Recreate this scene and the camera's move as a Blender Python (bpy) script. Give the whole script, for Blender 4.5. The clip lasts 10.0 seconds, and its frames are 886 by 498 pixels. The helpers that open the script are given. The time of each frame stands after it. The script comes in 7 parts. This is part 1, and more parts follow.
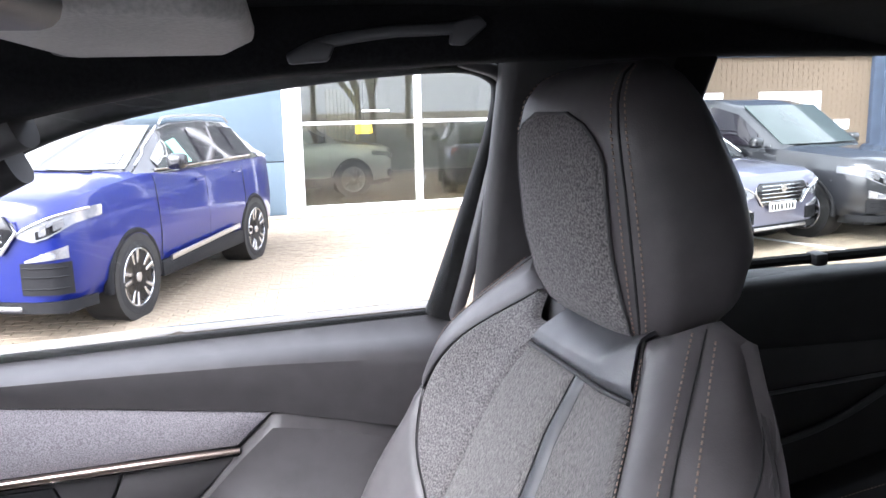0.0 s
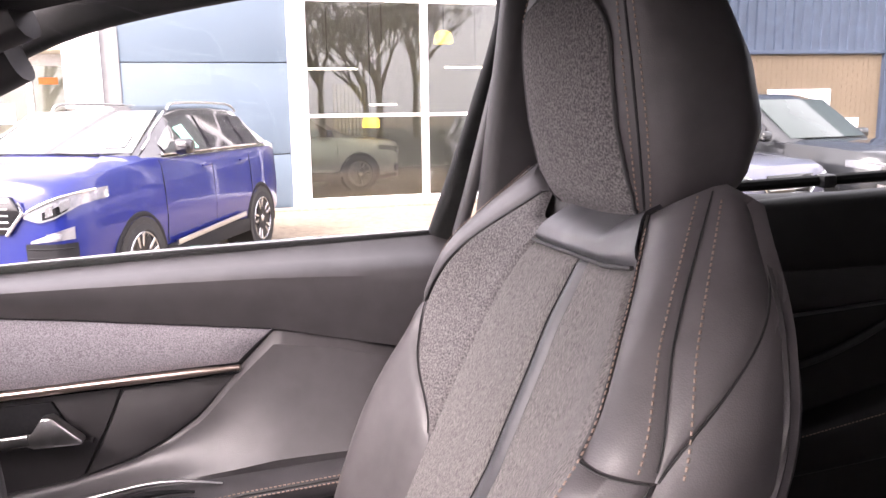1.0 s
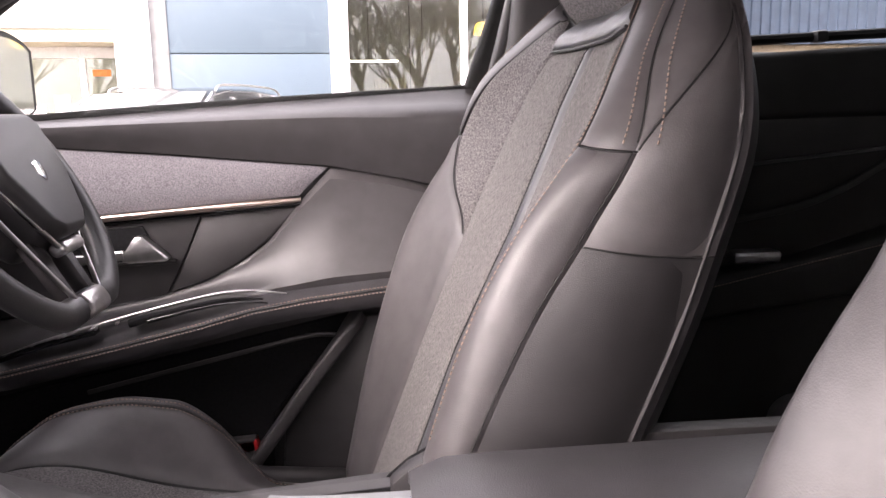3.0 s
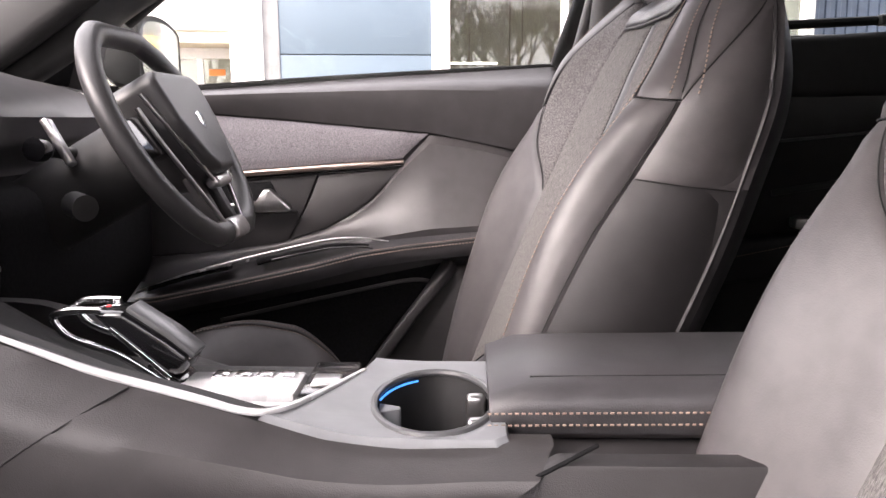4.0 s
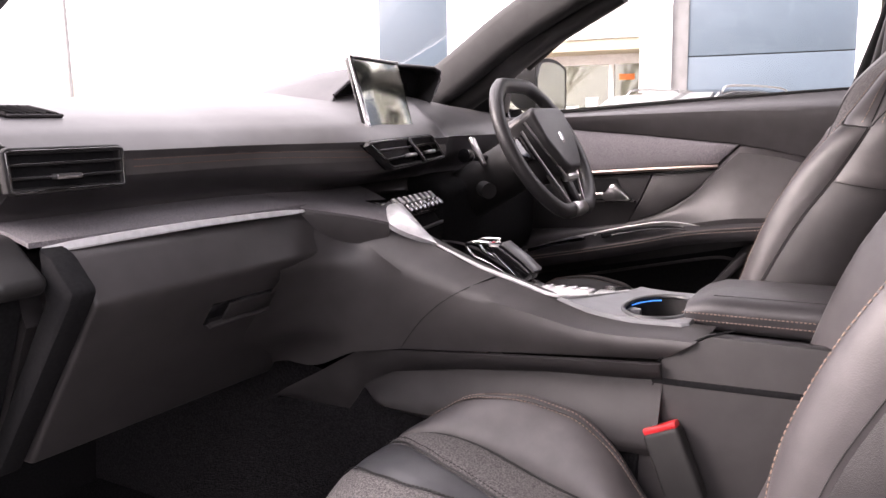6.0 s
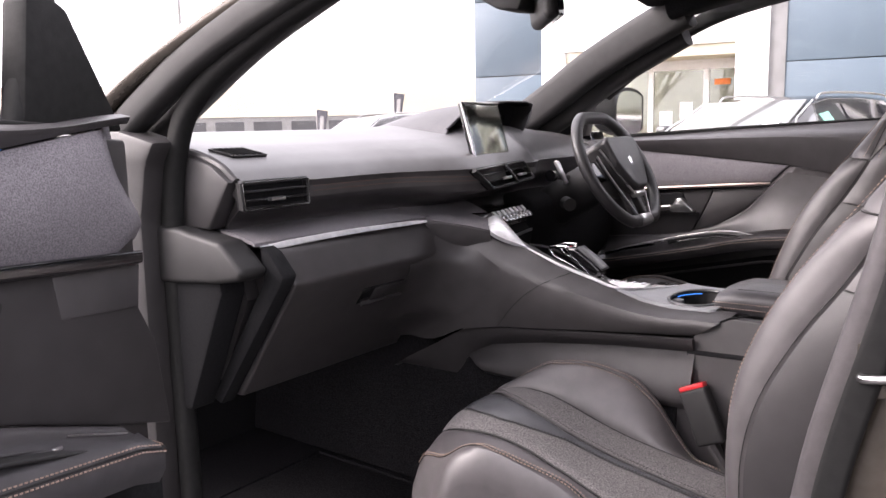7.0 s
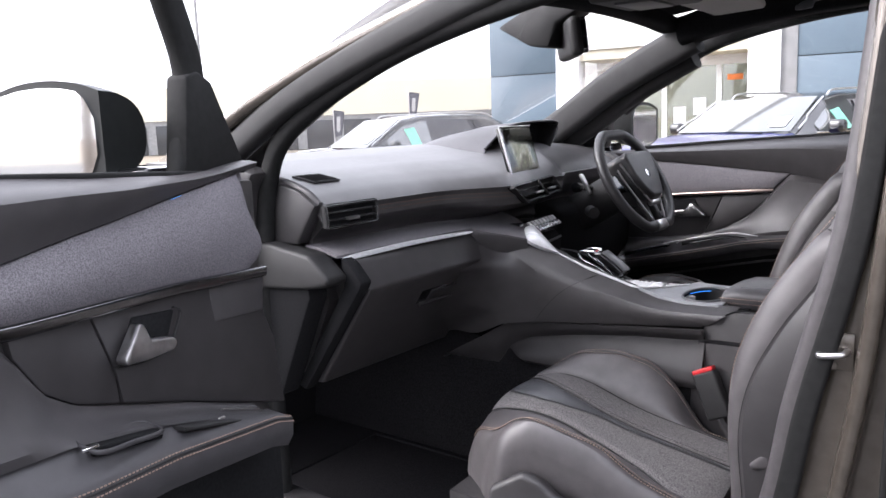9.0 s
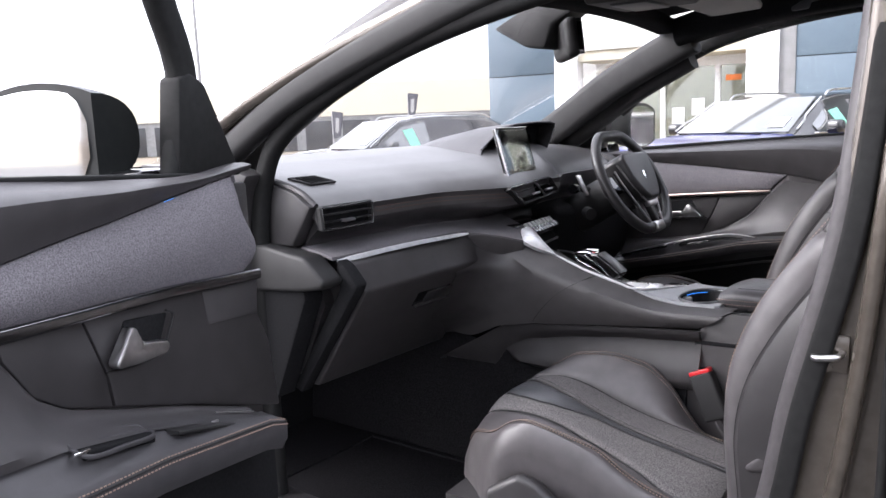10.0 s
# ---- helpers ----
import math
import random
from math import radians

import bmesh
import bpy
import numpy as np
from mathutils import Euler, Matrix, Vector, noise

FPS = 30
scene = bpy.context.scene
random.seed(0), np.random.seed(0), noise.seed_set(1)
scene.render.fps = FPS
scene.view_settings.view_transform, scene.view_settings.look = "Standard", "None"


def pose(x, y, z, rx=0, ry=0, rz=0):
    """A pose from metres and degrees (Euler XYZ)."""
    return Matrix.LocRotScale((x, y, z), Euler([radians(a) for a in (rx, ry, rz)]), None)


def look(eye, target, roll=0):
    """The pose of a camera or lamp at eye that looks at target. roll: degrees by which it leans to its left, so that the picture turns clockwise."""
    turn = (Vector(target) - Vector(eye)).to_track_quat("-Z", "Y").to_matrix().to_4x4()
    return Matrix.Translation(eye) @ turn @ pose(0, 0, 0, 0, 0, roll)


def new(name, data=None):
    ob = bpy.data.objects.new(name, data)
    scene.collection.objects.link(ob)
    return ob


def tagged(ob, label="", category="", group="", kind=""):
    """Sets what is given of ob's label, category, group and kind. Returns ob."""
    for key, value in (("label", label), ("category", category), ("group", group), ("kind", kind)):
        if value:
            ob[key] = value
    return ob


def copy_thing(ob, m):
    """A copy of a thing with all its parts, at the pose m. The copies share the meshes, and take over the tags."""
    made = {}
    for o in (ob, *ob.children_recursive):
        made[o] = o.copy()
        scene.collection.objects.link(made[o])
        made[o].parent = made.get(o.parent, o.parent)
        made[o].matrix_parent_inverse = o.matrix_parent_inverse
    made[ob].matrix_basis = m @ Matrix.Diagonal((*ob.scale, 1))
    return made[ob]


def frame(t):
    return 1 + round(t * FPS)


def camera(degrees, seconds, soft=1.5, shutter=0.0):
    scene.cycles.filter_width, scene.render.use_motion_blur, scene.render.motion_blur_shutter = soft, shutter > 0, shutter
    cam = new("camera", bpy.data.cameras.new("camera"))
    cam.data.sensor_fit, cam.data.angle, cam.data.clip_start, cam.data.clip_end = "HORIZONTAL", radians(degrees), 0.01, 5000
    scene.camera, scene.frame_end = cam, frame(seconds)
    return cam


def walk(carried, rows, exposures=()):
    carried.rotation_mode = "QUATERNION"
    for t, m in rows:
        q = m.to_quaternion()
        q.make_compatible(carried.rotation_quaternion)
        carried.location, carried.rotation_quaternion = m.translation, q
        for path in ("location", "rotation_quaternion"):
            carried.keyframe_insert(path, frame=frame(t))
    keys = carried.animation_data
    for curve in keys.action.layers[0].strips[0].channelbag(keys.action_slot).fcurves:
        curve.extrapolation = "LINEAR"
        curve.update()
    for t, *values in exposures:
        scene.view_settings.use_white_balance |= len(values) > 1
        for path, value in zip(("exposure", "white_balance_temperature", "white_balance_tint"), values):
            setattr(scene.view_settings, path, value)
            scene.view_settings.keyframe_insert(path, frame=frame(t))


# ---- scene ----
cam = camera(58.4, 10.0)
PATH = [
    (0, (0.422, -0.332, 1.446), (0.718, 1.615, 1.097), -1.2),
    (0.5, (0.421, -0.334, 1.396), (0.71, 1.614, 1.049), -1.1),
    (1, (0.423, -0.342, 1.329), (0.703, 1.607, 0.983), -0.8),
    (1.5, (0.42, -0.36, 1.261), (0.679, 1.594, 0.922), -0.5),
    (2, (0.412, -0.393, 1.211), (0.648, 1.564, 0.87), -0.5),
    (2.5, (0.399, -0.462, 1.155), (0.623, 1.498, 0.822), -0.3),
    (2.7, (0.402, -0.494, 1.139), (0.605, 1.466, 0.8), -0.7),
    (3.8, (0.397, -0.686, 1.059), (0.454, 1.287, 0.737), -0.1),
    (4, (0.405, -0.728, 1.058), (0.35, 1.245, 0.735), -0.3),
    (4.5, (0.431, -0.849, 1.082), (0.068, 1.091, 0.755), -0.3),
    (5, (0.51, -0.995, 1.086), (-0.129, 0.872, 0.76), -0.4),
    (5.5, (0.601, -1.113, 1.077), (-0.25, 0.668, 0.753), -0.7),
    (6, (0.691, -1.235, 1.093), (-0.313, 0.465, 0.779), -0.9),
    (6.2, (0.742, -1.308, 1.104), (-0.314, 0.36, 0.78), -0.4),
    (7.3, (0.948, -1.676, 1.18), (-0.273, -0.121, 0.879), -1.6),
    (7.5, (0.974, -1.739, 1.196), (-0.254, -0.19, 0.889), -1.7),
    (8, (1.006, -1.832, 1.217), (-0.222, -0.284, 0.907), -1.9),
    (8.5, (1.008, -1.846, 1.225), (-0.218, -0.298, 0.91), -2.0),
    (9, (1.009, -1.835, 1.227), (-0.216, -0.286, 0.913), -2.2),
    (9.5, (1.011, -1.827, 1.23), (-0.214, -0.277, 0.915), -2.3),
    (10, (1.012, -1.827, 1.228), (-0.212, -0.276, 0.916), -2.3),
]
walk(cam, [(t, look(eye, target, roll)) for t, eye, target, roll in PATH], exposures=[(0, 2.55, 5950, 14), (1.2, 2.5, 6900, 29), (4.5, 2.3, 6900, 20), (6.0, 2.0, 6950, 26), (7.0, 1.8, 6700, 22), (8, 1.62, 6250, 17), (10, 1.62, 6200, 16)])

# ---- world and light ----
world = bpy.data.worlds.new("overcast_sky")
scene.world = world
world.use_nodes = True
wn, wl = world.node_tree.nodes, world.node_tree.links
sky = wn.new("ShaderNodeTexSky")
sky.sky_type = "NISHITA"
sky.sun_disc = False
sky.sun_elevation, sky.sun_rotation = radians(34), radians(232)
sky.air_density, sky.dust_density, sky.ozone_density = 1.0, 5.0, 1.0
hsv = wn.new("ShaderNodeHueSaturation")
hsv.inputs["Saturation"].default_value = 0.22
wl.new(sky.outputs[0], hsv.inputs["Color"])
cloud = wn.new("ShaderNodeMixRGB")
cloud.inputs["Fac"].default_value = 0.6
cloud.inputs["Color2"].default_value = (4.6, 4.75, 5.0, 1)
wl.new(hsv.outputs[0], cloud.inputs["Color1"])
wl.new(cloud.outputs[0], wn["Background"].inputs["Color"])
wn["Background"].inputs["Strength"].default_value = 0.26
sun = new("sun", bpy.data.lights.new("sun", "SUN"))
sun.data.energy, sun.data.angle, sun.data.color = 0.9, radians(40), (1.0, 0.97, 0.92)
sun.matrix_world = look((-7.0, -5.5, 6.0), (0, 0, 0))

# ---- materials ----
def mat(name, col, rough=0.5, metal=0.0, col2=None, scale=60.0, bump=0.0, bump_scale=400.0, kind="noise", coat=0.0,
        spec=0.5, stretch=(1, 1, 1), stain=0.12, bdist=0.001):
    m = bpy.data.materials.new(name)
    m.use_nodes = True
    n, l = m.node_tree.nodes, m.node_tree.links
    b = n["Principled BSDF"]
    b.inputs["Metallic"].default_value = metal
    b.inputs["Roughness"].default_value = rough
    b.inputs["Specular IOR Level"].default_value = spec
    b.inputs["Coat Weight"].default_value = coat
    b.inputs["Coat Roughness"].default_value = 0.04
    tc = n.new("ShaderNodeTexCoord")
    mp = n.new("ShaderNodeMapping")
    mp.inputs["Scale"].default_value = stretch
    l.new(tc.outputs["Object"], mp.inputs["Vector"])
    fine = n.new("ShaderNodeTexNoise")
    fine.inputs["Scale"].default_value = scale
    fine.inputs["Detail"].default_value = 4
    l.new(mp.outputs[0], fine.inputs["Vector"])
    broad = n.new("ShaderNodeTexNoise")
    broad.inputs["Scale"].default_value = max(scale * 0.03, 0.6)
    broad.inputs["Detail"].default_value = 3
    l.new(tc.outputs["Object"], broad.inputs["Vector"])
    ramp = n.new("ShaderNodeValToRGB")
    c2 = col2 or tuple(min(1, c * 1.25 + 0.002) for c in col)
    ramp.color_ramp.elements[0].color, ramp.color_ramp.elements[1].color = (*col, 1), (*c2, 1)
    ramp.color_ramp.elements[0].position, ramp.color_ramp.elements[1].position = 0.35, 0.65
    l.new(fine.outputs["Fac"], ramp.inputs["Fac"])
    mul = n.new("ShaderNodeMixRGB")
    mul.blend_type = "MULTIPLY"
    mul.inputs["Fac"].default_value = stain * 2
    r2 = n.new("ShaderNodeValToRGB")
    r2.color_ramp.elements[0].color, r2.color_ramp.elements[1].color = (0.6, 0.6, 0.6, 1), (1, 1, 1, 1)
    r2.color_ramp.elements[0].position, r2.color_ramp.elements[1].position = 0.3, 0.7
    l.new(broad.outputs["Fac"], r2.inputs["Fac"])
    l.new(ramp.outputs[0], mul.inputs["Color1"])
    l.new(r2.outputs[0], mul.inputs["Color2"])
    l.new(mul.outputs[0], b.inputs["Base Color"])
    rr = n.new("ShaderNodeMapRange")
    rr.inputs["To Min"].default_value, rr.inputs["To Max"].default_value = max(rough - 0.07, 0.02), min(rough + 0.07, 1)
    l.new(broad.outputs["Fac"], rr.inputs["Value"])
    l.new(rr.outputs[0], b.inputs["Roughness"])
    if bump:
        bp = n.new("ShaderNodeBump")
        bp.inputs["Strength"].default_value = bump
        bp.inputs["Distance"].default_value = bdist
        if kind == "leather":
            t = n.new("ShaderNodeTexVoronoi")
            t.inputs["Scale"].default_value = bump_scale
            l.new(mp.outputs[0], t.inputs["Vector"])
            l.new(t.outputs["Distance"], bp.inputs["Height"])
        else:
            t = n.new("ShaderNodeTexNoise")
            t.inputs["Scale"].default_value = bump_scale
            l.new(mp.outputs[0], t.inputs["Vector"])
            l.new(t.outputs["Fac"], bp.inputs["Height"])
        l.new(bp.outputs[0], b.inputs["Normal"])
    return m


def glass_mat(name, tint=(1, 1, 1), gloss=0.5, reflect=0.03):
    """A thin pane: clear, with a mirror gloss that grows at grazing angles."""
    m = bpy.data.materials.new(name)
    m.use_nodes = True
    n, l = m.node_tree.nodes, m.node_tree.links
    n.remove(n["Principled BSDF"])
    tr, gl, mx, fr = n.new("ShaderNodeBsdfTransparent"), n.new("ShaderNodeBsdfGlossy"), n.new("ShaderNodeMixShader"), n.new("ShaderNodeLayerWeight")
    tr.inputs["Color"].default_value = (*tint, 1)
    gl.inputs["Roughness"].default_value = 0.01
    pw = n.new("ShaderNodeMath")
    pw.operation = "POWER"
    pw.inputs[1].default_value = 5.0
    l.new(fr.outputs["Facing"], pw.inputs[0])
    ad = n.new("ShaderNodeMath")
    ad.operation = "MULTIPLY_ADD"
    ad.inputs[1].default_value, ad.inputs[2].default_value = gloss, reflect
    ad.use_clamp = True
    l.new(pw.outputs[0], ad.inputs[0])
    l.new(ad.outputs[0], mx.inputs["Fac"])
    l.new(tr.outputs[0], mx.inputs[1])
    l.new(gl.outputs[0], mx.inputs[2])
    l.new(mx.outputs[0], n["Material Output"].inputs["Surface"])
    return m


def glow_mat(name, col, strength):
    m = bpy.data.materials.new(name)
    m.use_nodes = True
    b = m.node_tree.nodes["Principled BSDF"]
    b.inputs["Base Color"].default_value = (*col, 1)
    b.inputs["Emission Color"].default_value = (*col, 1)
    b.inputs["Emission Strength"].default_value = strength
    return m


M = {
    "leather": mat("black_leather", (0.068, 0.062, 0.064), 0.44, spec=0.6, bump=0.2, bump_scale=700, kind="leather", scale=30, stain=0.2, bdist=0.0004),
    "rimleather": mat("wheel_leather", (0.030, 0.029, 0.030), 0.40, bump=0.3, bump_scale=700, kind="leather", scale=30, bdist=0.0005),
    "armleather": mat("armrest_leather", (0.042, 0.040, 0.043), 0.42, bump=0.3, bump_scale=700, kind="leather", scale=30, bdist=0.0005),
    "yoke": mat("satin_leather", (0.060, 0.061, 0.066), 0.34, bump=0.3, bump_scale=700, kind="leather", scale=30, bdist=0.0006),
    "melange": mat("melange_cloth", (0.050, 0.047, 0.048), 0.95, col2=(0.185, 0.173, 0.172), scale=420, bump=0.6, bump_scale=500, stain=0.1),
    "knit": mat("ribbed_knit_cloth", (0.062, 0.059, 0.058), 0.95, col2=(0.20, 0.188, 0.182), scale=260, bump=0.7, bump_scale=220, stretch=(1.4, 5, 0.7), stain=0.1),
    "doorcloth": mat("grey_melange_trim_cloth", (0.098, 0.092, 0.102), 0.95, col2=(0.208, 0.196, 0.212), scale=560, bump=0.6, bump_scale=420, stain=0.12),
    "shelfcloth": mat("dark_shelf_cloth", (0.085, 0.080, 0.085), 0.95, col2=(0.170, 0.160, 0.170), scale=560, bump=0.6, bump_scale=420, stain=0.12),
    "piping": mat("satin_piping", (0.034, 0.033, 0.034), 0.6, scale=20),
    "thread": mat("copper_thread", (0.24, 0.165, 0.13), 0.6, col2=(0.34, 0.25, 0.205), scale=300),
    "dashthread": mat("dark_copper_thread", (0.16, 0.085, 0.065), 0.6, col2=(0.22, 0.12, 0.09), scale=300),
    "greythread": mat("dark_thread", (0.01, 0.01, 0.01), 0.7, scale=300),
    "soft": mat("soft_touch_plastic", (0.041, 0.038, 0.040), 0.46, spec=0.65, bump=0.35, bump_scale=900, kind="leather", scale=25, stain=0.15, bdist=0.0004),
    "dashskin": mat("dashboard_skin", (0.058, 0.055, 0.056), 0.42, spec=0.7, bump=0.2, bump_scale=900, kind="leather", scale=25, stain=0.15, bdist=0.0003),
    "silvertrim": mat("bright_silver_trim", (0.62, 0.62, 0.63), 0.28, 0.25, scale=60),
    "console": mat("console_skin", (0.034, 0.031, 0.032), 0.46, spec=0.65, bump=0.35, bump_scale=900, kind="leather", scale=25, stain=0.15, bdist=0.0004),
    "mirrorshell": mat("mirror_shell_plastic", (0.008, 0.009, 0.009), 0.45, scale=60, spec=0.3),
    "hard": mat("grained_hard_plastic", (0.023, 0.021, 0.022), 0.50, spec=0.6, bump=0.4, bump_scale=1100, kind="leather", scale=25, stain=0.15, bdist=0.0004),
    "dark": mat("matt_black_plastic", (0.013, 0.0125, 0.013), 0.6, scale=25, bump=0.3, bump_scale=1100, kind="leather", bdist=0.0003, spec=0.4),
    "ledge": mat("satin_grey_plastic", (0.16, 0.165, 0.175), 0.38, scale=20),
    "gloss": mat("piano_black", (0.006, 0.006, 0.007), 0.12, scale=10, coat=0.6),
    "ledgedark": mat("satin_dark_grey_plastic", (0.075, 0.076, 0.080), 0.30, scale=20),
    "seal": mat("rubber_seal", (0.007, 0.007, 0.007), 0.75, scale=80, bump=0.2, spec=0.25),
    # lit copy of the rubber seal, light put into its grey; also the lever grey
    "litseal_grey": mat("lit_seal_and_lever_grey", (0.052, 0.047, 0.049), 0.50, scale=80, bump=0.2),
    # roof lining black, also painted on recesses and low panels as their shade
    "liner_shade": mat("black_lining_and_shade", (0.011, 0.011, 0.012), 0.95, scale=200, bump=0.4, bump_scale=600, spec=0.1),
    "visor": mat("pale_visor_cloth", (0.42, 0.41, 0.39), 0.9, scale=300, bump=0.3, bump_scale=500),
    "carpet": mat("black_carpet", (0.010, 0.010, 0.011), 1.0, col2=(0.024, 0.023, 0.025), scale=260, bump=0.9, bump_scale=350, bdist=0.003, spec=0.0),
    "chrome": mat("chrome", (0.75, 0.75, 0.76), 0.12, 1.0, scale=20),
    "satin": mat("satin_silver", (0.55, 0.54, 0.54), 0.3, 1.0, scale=60),
    "darkchrome": mat("dark_chrome_trim", (0.20, 0.20, 0.205), 0.16, 1.0, scale=60),
    "copper": mat("brushed_copper_trim", (0.52, 0.42, 0.37), 0.28, 1.0, scale=90, stretch=(0.2, 1, 6)),
    "red": mat("red_plastic", (0.55, 0.02, 0.025), 0.35, scale=20),
    "blue_glow": glow_mat("blue_courtesy_light", (0.05, 0.3, 1.0), 0.35),
    "screen": mat("mirror_gloss_touchscreen", (0.50, 0.51, 0.44), 0.16, 1.0, scale=10, stain=0.05),
    "mirror": mat("mirror_glass", (0.9, 0.92, 0.92), 0.01, 1.0, scale=4, stain=0.02),
    "bronze": mat("bronze_grey_paint", (0.085, 0.072, 0.060), 0.24, 0.5, scale=60, coat=0.8, stain=0.02),
    "blue": mat("metallic_blue_paint", (0.004, 0.010, 0.11), 0.35, 0.0, scale=900, coat=0.6, spec=0.3, stain=0.03),
    "redcar": mat("dark_red_paint", (0.09, 0.012, 0.016), 0.25, 0.3, scale=900, coat=1.0, stain=0.03),
    "lavender": mat("pale_lilac_paint", (0.15, 0.15, 0.20), 0.3, 0.4, scale=900, coat=1.0, stain=0.03),
    "silver": mat("silver_paint", (0.5, 0.5, 0.52), 0.3, 0.5, scale=900, coat=1.0, stain=0.03),
    "dgrey": mat("dark_grey_paint", (0.018, 0.019, 0.022), 0.3, 0.2, scale=900, coat=1.0, stain=0.03),
    "black": mat("gloss_black_paint", (0.008, 0.008, 0.009), 0.2, scale=20, coat=0.8),
    "clad": mat("wheel_arch_plastic", (0.010, 0.010, 0.011), 0.7, scale=80, bump=0.2, spec=0.2),
    "tyre": mat("tyre_rubber", (0.012, 0.012, 0.012), 0.8, scale=60, bump=0.3),
    "alloy": mat("alloy_rim", (0.5, 0.5, 0.51), 0.25, 0.9, scale=60),
    "lamp": mat("clear_headlamp", (0.42, 0.43, 0.46), 0.12, 0.6, scale=40, coat=1.0),
    "plate": mat("white_number_plate", (0.75, 0.75, 0.73), 0.4, scale=30),
    # black for print and gaps, also for the shade painted inside wheel arches
    "ink_shade": mat("black_print_and_shade", (0.01, 0.01, 0.01), 0.6, scale=30),
    "paper": mat("white_paper_sheet", (0.8, 0.82, 0.8), 0.7, scale=30),
    "green": mat("green_price_sheet", (0.25, 0.6, 0.45), 0.7, scale=30),
    "panel": mat("blue_steel_panel", (0.085, 0.12, 0.15), 0.5, scale=90, stain=0.05),
    "panel2": mat("dark_blue_corrugated_steel", (0.055, 0.075, 0.115), 0.45, scale=6, stain=0.15),
    "white": mat("white_render", (0.8, 0.8, 0.79), 0.7, scale=12, stain=0.06),
    "frame": mat("white_aluminium", (0.8, 0.8, 0.8), 0.35, scale=30, stain=0.03),
    "brick": mat("buff_brick", (0.20, 0.150, 0.105), 0.9, col2=(0.235, 0.18, 0.13), scale=14, bump=0.3, bump_scale=90, stain=0.2),
    "mortar": mat("mortar", (0.19, 0.15, 0.115), 0.95, scale=60, bump=0.3),
    "paver": mat("buff_block_paver", (0.235, 0.185, 0.13), 0.85, col2=(0.35, 0.285, 0.205), scale=18, bump=0.4, bump_scale=160, stain=0.25),
    "joint": mat("sand_joint", (0.20, 0.165, 0.12), 0.95, scale=30, bump=0.3, stain=0.3),
    # darker brown-grey, with the shade on the paving put into the colour
    "shaded_paving": mat("shaded_paving_tone", (0.12, 0.105, 0.095), 0.9, scale=120, bump=0.4, bump_scale=200, stain=0.2, bdist=0.003),
    "asphalt": mat("unseen_dark_asphalt", (0.050, 0.048, 0.047), 0.9, scale=120, bump=0.6, bump_scale=200, stain=0.2, bdist=0.004),
    "line": mat("road_marking", (0.7, 0.7, 0.68), 0.7, scale=40),
    "bark": mat("bare_bark", (0.20, 0.16, 0.13), 0.9, scale=30, bump=0.5, bump_scale=60, bdist=0.01),
    "wall_in": mat("interior_wall", (0.5, 0.5, 0.48), 0.8, scale=10),
    "tile": mat("showroom_floor", (0.2, 0.14, 0.09), 0.25, scale=8),
    "yellow": glow_mat("yellow_pendant", (1.0, 0.62, 0.08), 1.2),
    "tube": glow_mat("strip_light", (1.0, 0.98, 0.85), 4.0),
    "orange": mat("orange_sign", (0.75, 0.2, 0.04), 0.6, scale=20),
    "flag": mat("black_flag_cloth", (0.02, 0.02, 0.03), 0.8, scale=40),
    "glass": glass_mat("clear_glass"),
    "tint": glass_mat("tinted_glass", (0.5, 0.53, 0.53)),
    "rearglass": glass_mat("tinted_rear_glass", (0.80, 0.82, 0.81)),
    "showglass": glass_mat("showroom_glass", (0.66, 0.68, 0.62), reflect=0.10),
    "shed": mat("grey_cladding", (0.22, 0.22, 0.22), 0.6, scale=5),
    "cream": mat("cream_panel", (0.60, 0.56, 0.44), 0.6, scale=10),
}

# ---- mesh helpers ----
def part(name, bm, material, parent=None, label="", smooth=True, sharp=40):
    """Links a bmesh as one mesh object, under a thing or a part."""
    bmesh.ops.recalc_face_normals(bm, faces=bm.faces)
    me = bpy.data.meshes.new(name)
    if smooth:
        for f in bm.faces:
            f.smooth = True
        for e in bm.edges:
            if len(e.link_faces) == 2 and e.calc_face_angle(0) > radians(sharp):
                e.smooth = False
    bm.to_mesh(me)
    bm.free()
    me.materials.append(material if not isinstance(material, str) else M[material])
    ob = new(name, me)
    if parent:
        ob.parent = parent
    if label:
        ob["label"] = label
    return ob


def thing(name, label, category, group="", kind="", at=(0, 0, 0)):
    ob = new(name)
    ob.empty_display_size = 0.05
    ob.location = at
    return tagged(ob, label, category, group, kind)


def box(x0, x1, y0, y1, z0, z1, bevel=0.0, bm=None, m=None, seg=2):
    own = bm is None
    b = bmesh.new()
    r = bmesh.ops.create_cube(b, size=1)
    bmesh.ops.transform(b, verts=b.verts, matrix=Matrix.Translation(((x0 + x1) / 2, (y0 + y1) / 2, (z0 + z1) / 2)) @ Matrix.Diagonal((abs(x1 - x0), abs(y1 - y0), abs(z1 - z0), 1)))
    if bevel:
        bmesh.ops.bevel(b, geom=b.edges[:], offset=bevel, segments=seg, affect="EDGES", profile=0.5)
    if m is not None:
        bmesh.ops.transform(b, verts=b.verts, matrix=m)
    if own:
        return b
    return join(bm, b)


def join(bm, b):
    idx = {}
    for v in b.verts:
        idx[v] = bm.verts.new(v.co)
    for f in b.faces:
        bm.faces.new([idx[v] for v in f.verts])
    b.free()
    return bm


